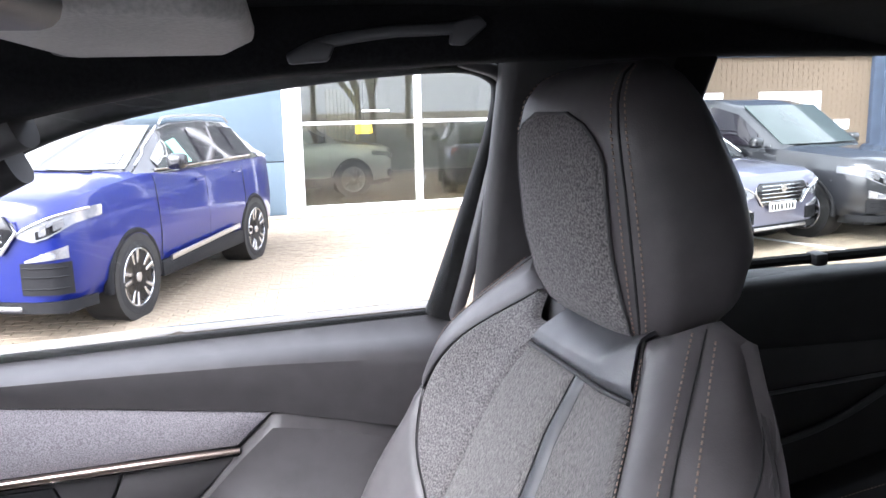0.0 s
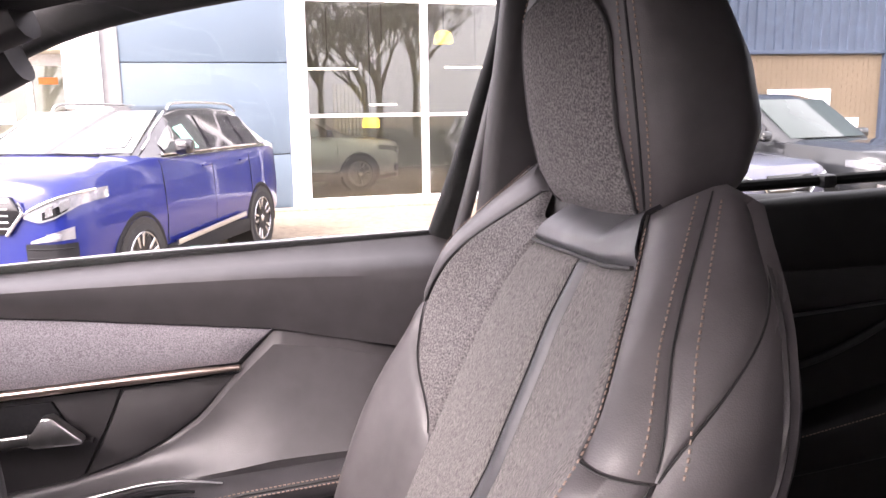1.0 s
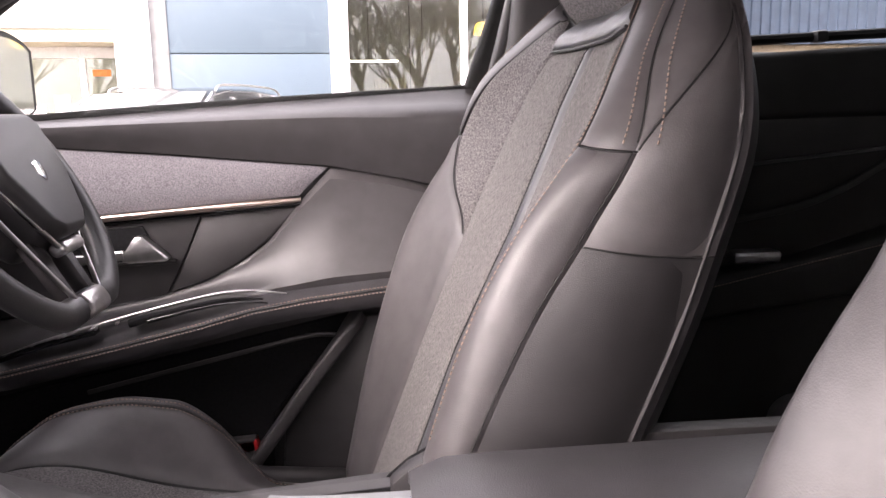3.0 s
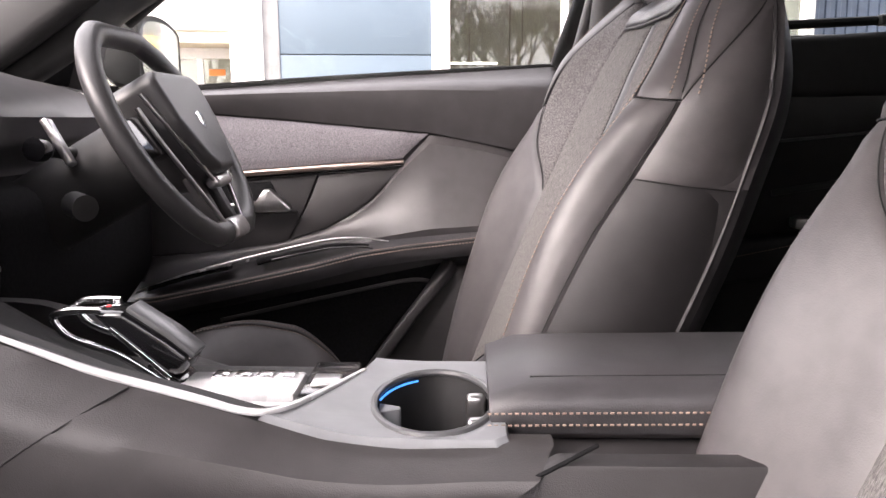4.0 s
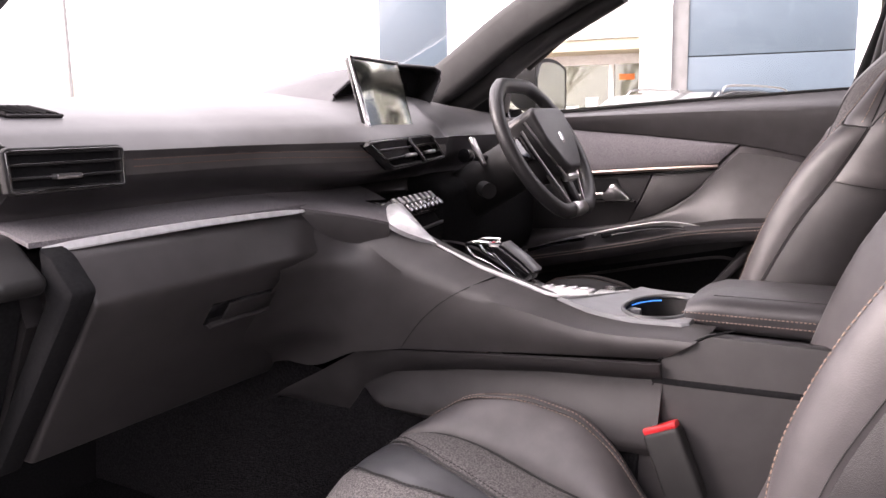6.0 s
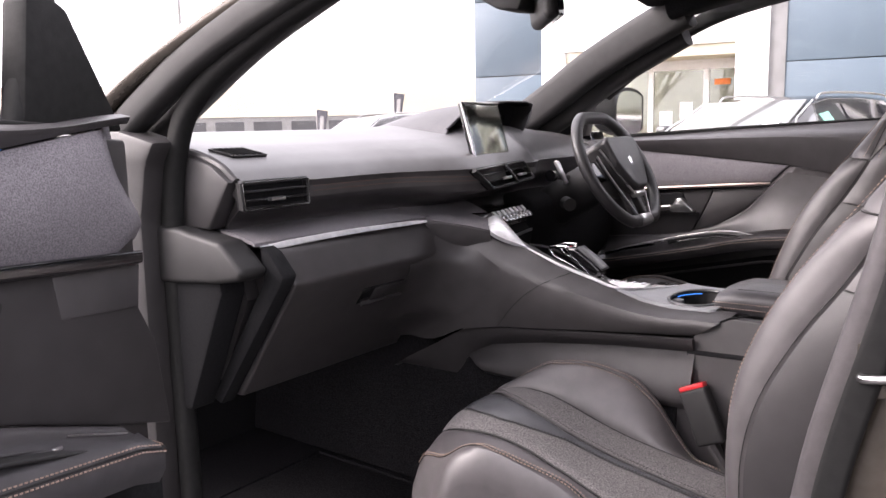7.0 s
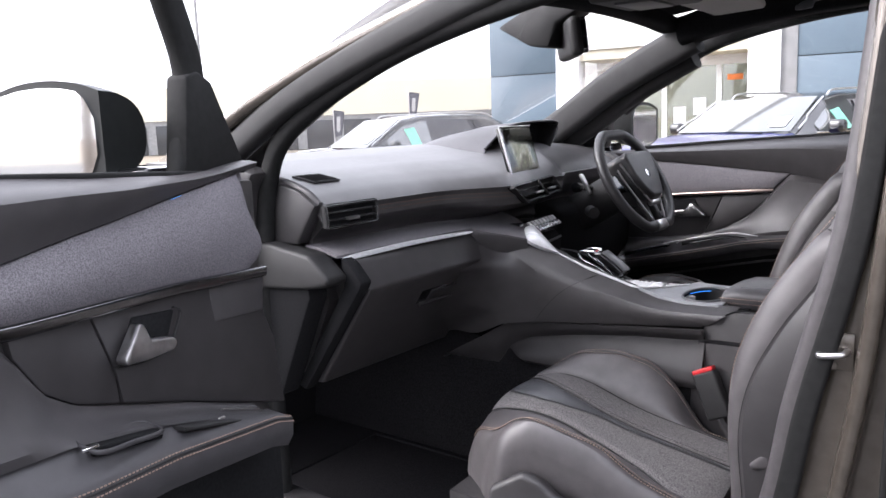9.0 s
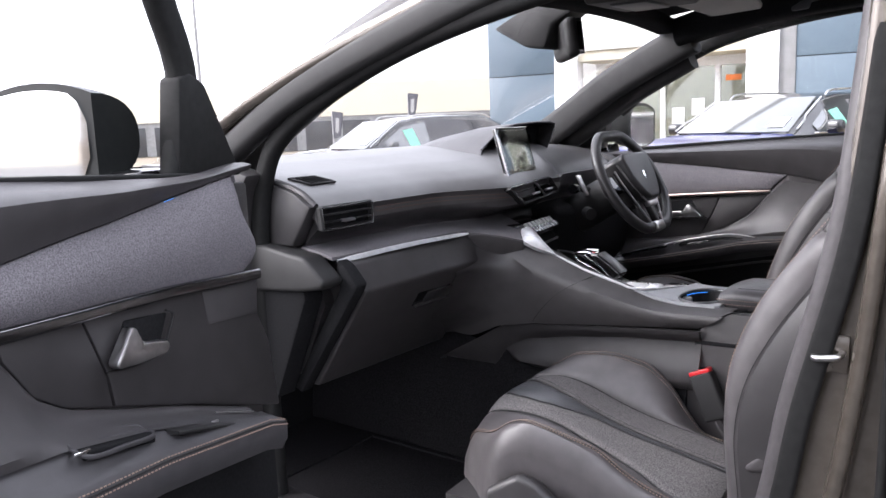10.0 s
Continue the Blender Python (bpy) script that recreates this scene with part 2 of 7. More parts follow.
def spline(pts, n=8, closed=False):
    """Points on a smooth curve through pts."""
    p = [Vector(q) for q in pts]
    k = len(p)
    out = []
    for i in range(k if closed else k - 1):
        a = p[(i - 1) % k] if closed or i > 0 else p[0] * 2 - p[1]
        b, c = p[i], p[(i + 1) % k]
        d = p[(i + 2) % k] if closed or i + 2 < k else c * 2 - b
        for j in range(n):
            t = j / n
            out.append(0.5 * (2 * b + (c - a) * t + (2 * a - 5 * b + 4 * c - d) * t * t + (3 * b - a - 3 * c + d) * t ** 3))
    if not closed:
        out.append(p[-1])
    return out


def frames_along(pts, up=(0, 0, 1), closed=False):
    k = len(pts)
    res = []
    for i in range(k):
        a = pts[(i - 1) % k] if closed or i else pts[0]
        b = pts[(i + 1) % k] if closed or i < k - 1 else pts[-1]
        t = (b - a).normalized()
        s = t.cross(Vector(up))
        if s.length < 1e-4:
            s = t.cross(Vector((1, 0, 0)))
        s.normalize()
        res.append((pts[i], t, s, s.cross(t)))
    return res


def sweep(pts, section, up=(0, 0, 1), closed=False, bm=None, taper=None):
    """Sweeps a closed section (side, up) along points."""
    bm = bm or bmesh.new()
    rings = []
    fr = frames_along([Vector(p) for p in pts], up, closed)
    for i, (o, t, s, u) in enumerate(fr):
        k = taper(i / max(len(fr) - 1, 1)) if taper else 1
        rings.append([bm.verts.new(o + s * a * k + u * b * k) for a, b in section])
    n = len(section)
    for i in range(len(rings) if closed else len(rings) - 1):
        r, q = rings[i], rings[(i + 1) % len(rings)]
        for j in range(n):
            bm.faces.new((r[j], r[(j + 1) % n], q[(j + 1) % n], q[j]))
    if not closed:
        bm.faces.new(rings[0][::-1])
        bm.faces.new(rings[-1])
    return bm


def circle(r, n=8, ry=None):
    return [(r * math.cos(2 * math.pi * i / n), (ry or r) * math.sin(2 * math.pi * i / n)) for i in range(n)]


def rrect(w, h, r, n=3):
    out = []
    for cx, cy, a0 in ((w / 2 - r, h / 2 - r, 0), (-w / 2 + r, h / 2 - r, 90), (-w / 2 + r, -h / 2 + r, 180), (w / 2 - r, -h / 2 + r, 270)):
        for i in range(n + 1):
            a = radians(a0 + 90 * i / n)
            out.append((cx + r * math.cos(a), cy + r * math.sin(a)))
    return out


def tube(pts, r, n=8, closed=False, bm=None, up=(0, 0, 1), taper=None):
    return sweep(pts, circle(r, n), up, closed, bm, taper)


def stitches(pts, step=0.006, r=0.0007, bm=None, normal=(0, 0, 1)):
    """Small raised dashes along a polyline."""
    bm = bm or bmesh.new()
    pts = [Vector(p) for p in pts]
    acc, nxt = 0.0, 0.0
    for a, b in zip(pts, pts[1:]):
        d = (b - a).length
        while nxt < acc + d:
            k = (nxt - acc) / d
            p = a.lerp(b, k)
            t = (b - a).normalized()
            s = t.cross(Vector(normal)).normalized() * r
            u = Vector(normal) * r * 1.2
            h = t * step * 0.3
            q = [bm.verts.new(p + x) for x in (-h - s, -h + s, h + s, h - s)]
            w = [bm.verts.new(p + x * 0.8 + u) for x in (-h - s, -h + s, h + s, h - s)]
            bm.faces.new(w)
            for i in range(4):
                bm.faces.new((q[i], q[(i + 1) % 4], w[(i + 1) % 4], w[i]))
            nxt += step
        acc += d
    return bm


def prism(pts, a, b, axis="y", bevel=0.0, seg=2):
    """A polygon in the two other axes, thick from a to b along axis."""
    bm = bmesh.new()
    def at(p, t):
        return {"y": (p[0], t, p[1]), "x": (t, p[0], p[1]), "z": (p[0], p[1], t)}[axis]
    lo = [bm.verts.new(at(p, a)) for p in pts]
    hi = [bm.verts.new(at(p, b)) for p in pts]
    n = len(pts)
    bm.faces.new(lo)
    bm.faces.new(hi[::-1])
    for i in range(n):
        bm.faces.new((lo[i], hi[i], hi[(i + 1) % n], lo[(i + 1) % n]))
    if bevel:
        bmesh.ops.recalc_face_normals(bm, faces=bm.faces)
        bmesh.ops.bevel(bm, geom=bm.edges[:], offset=bevel, segments=seg, affect="EDGES", profile=0.5, clamp_overlap=True)
    return bm


def loft(rings, closed=True, caps=True, bm=None):
    bm = bm or bmesh.new()
    vs = [[bm.verts.new(p) for p in r] for r in rings]
    n = len(vs[0])
    for r, q in zip(vs, vs[1:]):
        for j in range(n if closed else n - 1):
            bm.faces.new((r[j], r[(j + 1) % n], q[(j + 1) % n], q[j]))
    if caps and closed:
        bm.faces.new(vs[0][::-1])
        bm.faces.new(vs[-1])
    return bm


def patch(f, nu, nv, thick=0.004, back=(0, 1, 0)):
    """A surface f(u, v) for u, v in 0..1 with a rim of that depth along back."""
    bm = bmesh.new()
    g = [[bm.verts.new(f(i / nu, j / nv)) for j in range(nv + 1)] for i in range(nu + 1)]
    for i in range(nu):
        for j in range(nv):
            bm.faces.new((g[i][j], g[i + 1][j], g[i + 1][j + 1], g[i][j + 1]))
    rim = [g[i][0] for i in range(nu + 1)] + [g[nu][j] for j in range(1, nv + 1)] + [g[i][nv] for i in range(nu - 1, -1, -1)] + [g[0][j] for j in range(nv - 1, 0, -1)]
    bk = [bm.verts.new(v.co + Vector(back) * thick) for v in rim]
    n = len(rim)
    for i in range(n):
        bm.faces.new((rim[i], bk[i], bk[(i + 1) % n], rim[(i + 1) % n]))
    bm.faces.new(bk)
    return bm


def crv(pts, x):
    """Smooth interpolation through (x, value) points, without overshoot."""
    n = len(pts)
    if x <= pts[0][0]:
        return pts[0][1]
    if x >= pts[-1][0]:
        return pts[-1][1]
    sl = [(pts[i + 1][1] - pts[i][1]) / (pts[i + 1][0] - pts[i][0]) for i in range(n - 1)]
    i = max(k for k in range(n - 1) if pts[k][0] <= x)

    def tangent(k):
        if k == 0:
            return sl[0]
        if k == n - 1:
            return sl[-1]
        if sl[k - 1] * sl[k] <= 0:
            return 0.0
        m = 0.5 * (sl[k - 1] + sl[k])
        lim = 3 * min(abs(sl[k - 1]), abs(sl[k]))
        return math.copysign(min(abs(m), lim), m)
    h = pts[i + 1][0] - pts[i][0]
    t = (x - pts[i][0]) / h
    return (2 * t ** 3 - 3 * t * t + 1) * pts[i][1] + (t ** 3 - 2 * t * t + t) * h * tangent(i) + (3 * t * t - 2 * t ** 3) * pts[i + 1][1] + (t ** 3 - t * t) * h * tangent(i + 1)


def lerp(pts, x):
    """Piecewise straight y at x through (x, y) pairs."""
    if x <= pts[0][0]:
        return pts[0][1]
    for (a, b), (c, d) in zip(pts, pts[1:]):
        if x <= c:
            return b + (d - b) * (x - a) / (c - a)
    return pts[-1][1]


def smooth(a, b, x):
    t = max(0.0, min(1.0, (x - a) / (b - a)))
    return t * t * (3 - 2 * t)

# ---- the car: doors ----
def door(P, near, name, label, zo=0.0):
    """A front door in closed-door coordinates: x to the rear, n into the cabin, z up; P lays them into the world."""
    d = thing(name, label, "car door", kind="")
    XF = -0.262
    back = P(0, -1, 0) - P(0, 0, 0)
    inward = -back

    def Q(pts):
        return [P(*p) for p in pts]

    def poly(name, pts, n0, n1, m, bevel=0.003, lab="", parent=None):
        bm = prism(pts, n0, n1, "y", bevel)
        for v in bm.verts:
            v.co = P(v.co.x, v.co.y, v.co.z)
        return part(name, bm, m, parent or d, lab)

    belt = [(-0.40, 1.098), (-0.112, 1.113), (0.212, 1.134), (0.60, 1.155)]
    ctop = [(-0.40, 1.098), (-0.262, 1.086), (-0.115, 1.075), (0.084, 1.059), (0.341, 1.034), (0.516, 0.998), (0.60, 0.985)]
    strip = [(-0.40, 0.936), (-0.262, 0.944), (-0.077, 0.955), (0.293, 0.981)]
    if near:
        belt = [(-0.29, 1.124), (-0.092, 1.119), (0.061, 1.127), (0.178, 1.136), (0.60, 1.160)]
        ctop = [(-0.29, 1.122), (-0.239, 1.119), (-0.181, 1.112), (-0.054, 1.093), (0.052, 1.075), (0.14, 1.062), (0.215, 1.049), (0.341, 1.028), (0.60, 0.985)]
        strip = [(-0.29, 0.949), (-0.238, 0.953), (-0.041, 0.966), (0.108, 0.969), (0.224, 0.972), (0.293, 0.978)]
    # how far the trim reaches forward at each height
    nose_x = [(0.36, -0.30), (0.64, -0.325), (0.685, -0.322), (0.746, -0.300), (0.833, -0.278), (0.884, -0.252), (0.949, -0.259), (0.986, -0.288), (1.028, -0.264), (1.067, -0.248), (1.125, -0.252)]
    # shell and outer skin
    poly("door_shell", [(XF, 0.36), (0.62, 0.36), (0.64, 0.8), (0.61, 1.14), (0.2, 1.125), (XF, 1.10)], -0.10, -0.012, "hard", 0.006)
    poly("outer_skin", [(XF - 0.02, 0.32), (0.66, 0.32), (0.70, 0.8), (0.64, 1.15), (0.2, 1.13), (XF - 0.02, 1.10)], -0.155, -0.104, "bronze", 0.02, "bronze-grey painted outer skin")
    x0 = XF - (0.0 if near else 0.10)

    def beltf(u, v):
        xs = lerp(nose_x, 1.10) if near else x0
        x = xs + (0.60 - xs) * u
        a, b = lerp(ctop, x), lerp(belt, x)
        w = max(b - a, 0.012)
        n = 0.006 + 0.026 * math.sin(math.pi * min(v, 1) * 0.62) - 0.055 * smooth(0.72, 1.0, v)
        return P(x, n * min(1, w / 0.05), a + w * v)
    part("belt_trim", patch(beltf, 40, 14, 0.02, back), "soft", d, "dark soft-touch belt moulding")

    def clothf(u, v):
        xr = 0.289 + (0.337 - 0.289) * v
        xs = crv(nose_x, 0.955 + 0.165 * v) if near else x0
        x = xs + (xr - xs) * u
        a, b = lerp(strip, x) + 0.006, lerp(ctop, x) - 0.003
        e = min(u, 1 - u, 1) * 14
        n = 0.001 + 0.007 * min(1, e) ** 0.5 * math.sin(math.pi * v) ** 0.5
        if near:
            n += 0.012 * math.sin(math.pi * v) - 0.030 * smooth(0.10, 0.0, u)
        return P(x, n, a + (b - a) * v)
    part("cloth_insert", patch(clothf, 44, 10, 0.01, back), "doorcloth", d, "grey melange cloth insert")
    sp = [P(x, 0.006, lerp(strip, x)) for x in np.linspace(x0 + 0.014 * near, 0.292, 24)]
    part("trim_strip", sweep(sp, rrect(0.012, 0.016 if near else 0.011, 0.004), taper=lambda t: 1.0 if t < 0.9 else 1.0 - 4 * (t - 0.9)), "darkchrome" if near else "copper", d, "slim dark chrome strip" if near else "slim copper-toned metal strip")
    part("strip_shadow_gap", sweep([p + back * 0.006 - Vector((0, 0, 0.007)) for p in sp], rrect(0.01, 0.006, 0.002)), "gloss", d)
    # dark handle panel
    if near:
        poly("handle_panel", [(-0.259, 0.944), (-0.041, 0.957), (0.103, 0.959), (0.073, 0.881), (0.066, 0.836), (-0.06, 0.795), (-0.188, 0.748), (-0.296, 0.712), (-0.278, 0.833), (-0.252, 0.884)], -0.05, -0.003, "hard", 0.004)
        poly("side_panel", [(0.107, 0.959), (0.222, 0.962), (0.219, 0.941), (0.185, 0.889), (0.144, 0.862), (0.072, 0.838), (0.077, 0.881)], -0.03, -0.001, "hard", 0.003)
        poly("corner_cap", [(-0.254, 0.940), (-0.118, 0.949), (-0.126, 0.896), (-0.250, 0.886)], -0.03, -0.0012, "soft", 0.003)
    low = [(0.285, 0.972), (0.237, 0.912), (0.19, 0.878), (0.14, 0.852), (0.06, 0.828), (-0.05, 0.812), (x0, 0.795)]
    up = [(x0, 0.932), (-0.077, 0.944), (0.285, 0.972)]
    if not near:
        poly("handle_panel", [(a, b) for a, b in up[:2]] + [(0.13, 0.958), (0.105, 0.90), (0.07, 0.833)] + low[4:], -0.03, -0.004, "hard", 0.002)
        poly("side_panel", [(0.134, 0.9575), (0.285, 0.969)] + [(a - 0.004, b + 0.002) for a, b in low[1:4]] + [(0.075, 0.835), (0.109, 0.90)], -0.03, -0.002, "hard", 0.002)
    # rear leather panel that sweeps into the armrest
    zB = [(-0.20, 0.800), (-0.05, 0.812), (0.06, 0.829), (0.14, 0.853), (0.19, 0.879), (0.237, 0.913), (0.29, 0.977), (0.341, 1.030), (0.43, 1.016), (0.516, 0.992), (0.545, 0.965)]
    zA = [(-0.20, 0.752), (-0.098, 0.783), (0.0, 0.805), (0.088, 0.824), (0.163, 0.838), (0.27, 0.846), (0.55, 0.870)]
    if near:
        zB = [(-0.31, 0.705), (-0.188, 0.746), (-0.06, 0.793), (0.075, 0.836), (0.144, 0.860), (0.187, 0.888), (0.223, 0.942), (0.262, 0.985), (0.341, 1.026), (0.43, 1.014), (0.516, 0.992), (0.545, 0.965)]
        zA = [(-0.31, 0.700), (-0.188, 0.738), (-0.06, 0.782), (0.075, 0.818), (0.2, 0.842), (0.55, 0.872)]

    def sweepf(u, v):
        xs = -0.205 if near else -0.20
        x = xs + (0.54 - xs) * u
        a, b = lerp(zA, x), lerp(zB, x)
        k = (1 - v)
        rise = 0.014 * smooth(0.15, 0.3, x)
        n = rise * smooth(0, 0.08, v) * smooth(1.0, 0.93, v) + 0.05 * k ** 2.6
        return P(x, n, a - 0.006 + max(b - a + 0.006, 0.004) * v)
    part("rear_panel", patch(sweepf, 48, 12, 0.05, back), "soft", d, "dark smooth rear door panel")
    poly("rear_edge", [(0.548, 0.97), (0.55, 0.84), (0.62, 0.84), (0.615, 0.99)], -0.03, 0.008, "soft", 0.006)
    # armrest
    ze = [(-0.26, 0.712), (-0.184, 0.735), (-0.02, 0.768), (0.14, 0.803), (0.218, 0.823), (0.30, 0.836), (0.40, 0.847), (0.60, 0.868)]
    xa = XF + 0.03
    if near:
        ze = [(-0.26, 0.726), (-0.158, 0.750), (0.087, 0.787), (0.211, 0.797), (0.40, 0.822), (0.60, 0.845)]
        xa = -0.205
    dep = 0.046 if near else 0.030
    reach = lambda t: (0.30 + 0.70 * smooth(0, 0.05, t) if near else 0.35 + 0.65 * smooth(0, 0.10, t))
    rings = []
    for i in range(41):
        t = i / 40
        x = xa + (0.575 - xa) * t
        a, e = lerp(zA, x), lerp(ze, x)
        e = min(e, a - 0.004)
        f = reach(t)
        rings.append(Q([(x, 0.0, a), (x, 0.040 * f, a - 0.003), (x, 0.072 * f, e + 0.006), (x, 0.092 * f, e + 0.001), (x, 0.097 * f, e - 0.006), (x, 0.096 * f, e - dep * 0.6), (x, 0.085 * f, e - dep), (x, 0.03, e - dep - 0.004), (x, 0, e - dep - 0.004)]))
    part("armrest", loft(rings), "armleather", d, "black leather armrest with copper stitching")
    for dz, nm in ((0.002, 0.0925), (-0.005, 0.0975)):
        part("stitching", stitches([P(x, nm * reach((x - xa) / (0.575 - xa)) + 0.0008, min(lerp(ze, x), lerp(zA, x) - 0.004) + dz) for x in np.linspace(xa + 0.02, 0.56, 80)], 0.006, 0.0009, normal=inward), "thread", d, "copper-coloured stitching")
    part("edge_seam", tube([P(x, 0.0962 * reach((x - xa) / (0.575 - xa)), min(lerp(ze, x), lerp(zA, x) - 0.004) - 0.0015) for x in np.linspace(xa + 0.02, 0.56, 60)], 0.0013, 6), "greythread", d)
    # grab loop and switches
    if near:
        zt = lambda x: lerp(zA, x) - 0.002
        rim_ = spline([P(0.188, 0.050, zt(0.188) - 0.004), P(0.172, 0.030, zt(0.172)), P(0.120, 0.024, zt(0.12)), P(0.070, 0.024, zt(0.07)), P(0.064, 0.040, zt(0.064) - 0.003), P(0.075, 0.062, zt(0.075) - 0.008), P(0.125, 0.066, zt(0.125) - 0.010), P(0.175, 0.068, zt(0.175) - 0.012)], 5, True)
        part("pull_cup_rim", sweep(rim_, rrect(0.005, 0.006, 0.002), closed=True), "armleather", d, "dark rim of the pull cup")
        # solid black fill, painted as the shade in the cup
        part("pull_cup", sweep([P(x, 0.044, zt(x) - 0.0110) for x in np.linspace(0.072, 0.178, 8)], rrect(0.036, 0.012, 0.003)), "liner_shade", d, "black fill for the shade in the pull cup")
        part("cup_badge", box(-0.003, 0.003, -0.010, 0.010, -0.002, 0.002, 0.001, m=Matrix.Translation(P(0.186, 0.062, zt(0.186) - 0.005))), "chrome", d)
        part("ambient_light", tube([P(x, 0.016, lerp(ctop, x) + 0.001) for x in np.linspace(-0.055, -0.035, 5)], 0.0003, 6), "blue_glow", d, "thin blue ambient light")
        part("plate_edge", tube([P(x, 0.018, lerp(zA, x) + 0.002) for x in np.linspace(-0.19, -0.10, 6)], 0.0012, 6), "satin", d)
    loop = spline([P(-0.196, 0.072, 0.748), P(-0.098, 0.068, 0.782), P(0.0, 0.065, 0.808), P(0.088, 0.064, 0.829), P(0.163, 0.064, 0.844), P(0.215, 0.066, 0.847), P(0.268, 0.070, 0.842)], 6)
    if not near:
        part("grab_trim", sweep(loop, rrect(0.006, 0.005, 0.002), taper=lambda t: 1 if t < 0.75 else 1 - 2.6 * (t - 0.75)), "satin", d, "slim satin-silver grab trim")
        rim2 = [p + inward * 0.022 + Vector((0, 0, -0.013)) for p in loop[16:-3]]
        part("grab_lip", sweep(rim2, rrect(0.005, 0.006, 0.002), taper=lambda t: 1 - 0.7 * t), "gloss", d)
        # solid black bar stands for the shade under the grab trim
        part("grab_recess_shade", sweep([p + inward * 0.010 + Vector((0, 0, -0.010)) for p in loop[14:-4]], rrect(0.020, 0.012, 0.004), taper=lambda t: 1 - 0.8 * t), "liner_shade", d, "black fill for the shade in the pull recess")
    nsw = 0.050 if near else 0.074
    sw = [P(x, nsw, lerp(zA, x) - 0.005 - 0.005 * near) for x in np.linspace(-0.17, -0.02 + 0.06 * near, 8)]
    part("switch_panel", sweep(sw, rrect(0.044 if near else 0.024, 0.005 if near else 0.008, 0.002)), "dark" if near else "gloss", d)
    for x in ((-0.115, -0.075, -0.068, -0.028, -0.021, 0.012) if not near else (-0.055,)):
        o = P(x, nsw + 0.002, lerp(zA, x) - 0.0005 - 0.006 * near)
        bm = box(-0.0022, 0.0022, -0.006, 0.006, -0.002, 0.002, 0.001, m=Matrix.Translation(o))
        part("switch", bm, "satin", d)
    # inner handle in its cup
    if near:
        # black slab stands for the shaded hollow behind the handle
        poly("handle_cup_shade", [(-0.038, 0.937), (0.040, 0.944), (0.058, 0.904), (0.010, 0.889), (-0.018, 0.893)], -0.01, 0.0015, "liner_shade", 0.003)
        bz = [P(-0.030, 0.006, 0.942), P(-0.041, 0.008, 0.934), P(-0.032, 0.008, 0.915), P(-0.018, 0.008, 0.893), P(0.005, 0.008, 0.885), P(0.045, 0.008, 0.884), P(0.086, 0.007, 0.889)]
        part("cup_lip", sweep(spline(bz, 5), rrect(0.003, 0.005, 0.001), up=inward), "dark", d, "black lip of the handle cup")
        grip = [(0.054, 0.941), (0.047, 0.938), (0.036, 0.915), (-0.006, 0.908), (-0.012, 0.900), (-0.005, 0.890), (0.045, 0.890), (0.082, 0.893), (0.085, 0.901)]
        poly("door_handle", grip, 0.008, 0.027, "satin", 0.006, "satin-silver inner door handle")
    else:
        # black slab stands for the shaded hollow behind the handle
        poly("handle_cup_shade", [(-0.075, 0.938), (0.04, 0.945), (0.062, 0.90), (0.05, 0.886), (-0.08, 0.882)], -0.02, 0.0015, "liner_shade", 0.002)
        poly("cup_bezel", [(-0.082, 0.888), (-0.07, 0.879), (0.09, 0.884), (0.09, 0.890), (-0.07, 0.886)], -0.02, 0.008, "hard", 0.002)
        hb = [P(-0.07, 0.016, 0.895), P(-0.03, 0.022, 0.898), P(0.015, 0.026, 0.903)]
        hd = part("door_handle", sweep(spline(hb, 5), rrect(0.008, 0.016, 0.0035)), "satin", d, "satin-silver inner door handle")
        poly("handle_paddle", [(0.004, 0.897), (0.020, 0.912), (0.033, 0.932), (0.046, 0.932), (0.084, 0.897), (0.08, 0.891), (0.02, 0.889)], 0.008, 0.028, "satin", 0.007, "", hd)
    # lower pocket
    # near-black colour carries the shade below the armrest
    poly("lower_panel", [(XF, 0.36), (0.215, 0.36), (0.23, 0.62), (0.37, 0.79), (XF, 0.66)], -0.02, 0.004, "liner_shade", 0.003, "lower door pocket with shade put into its black")
    poly("pocket_wall", [(XF, 0.36), (0.22, 0.36), (0.205, 0.60), (0.0, 0.585), (XF, 0.56)], 0.03, 0.05, "hard", 0.005)
    pk = spline([P(0.160, 0.04, 0.50), P(0.240, 0.04, 0.608), P(0.30, 0.04, 0.690), P(0.352, 0.035, 0.757), P(0.378, 0.015, 0.790)], 6)
    part("pocket_edge", sweep(pk, rrect(0.03, 0.022, 0.006)), "soft", d, "raised soft pocket edge")
    if not near:
        part("pocket_rim", tube(spline([P(-0.05, 0.05, 0.690), P(0.03, 0.05, 0.708), P(0.20, 0.048, 0.745), P(0.30, 0.04, 0.764), P(0.345, 0.03, 0.760)], 6), 0.004, 6), "hard", d)
        tb_ = spline([P(0.600, 0.012, 1.155), P(0.622, 0.035, 1.25), P(0.664, 0.06, 1.44), P(0.655, 0.072, 1.485), P(0.60, 0.082, 1.505)], 8)
        part("frame_trim", sweep(tb_, rrect(0.016, 0.030, 0.006), up=inward), "soft", d, "dark soft window frame trim")
    poly("rear_lower", [(0.23, 0.36), (0.62, 0.36), (0.60, 0.80), (0.385, 0.79), (0.25, 0.63)], -0.02, 0.02, "hard", 0.006)
    rf = prism([(0.160, 0.570), (0.210, 0.577), (0.205, 0.596), (0.150, 0.588)], 0.028, 0.05, "y", 0.002)
    for v in rf.verts:
        v.co = P(v.co.x, v.co.y, v.co.z)
    part("door_reflector", rf, "red", d, "red reflector lens")
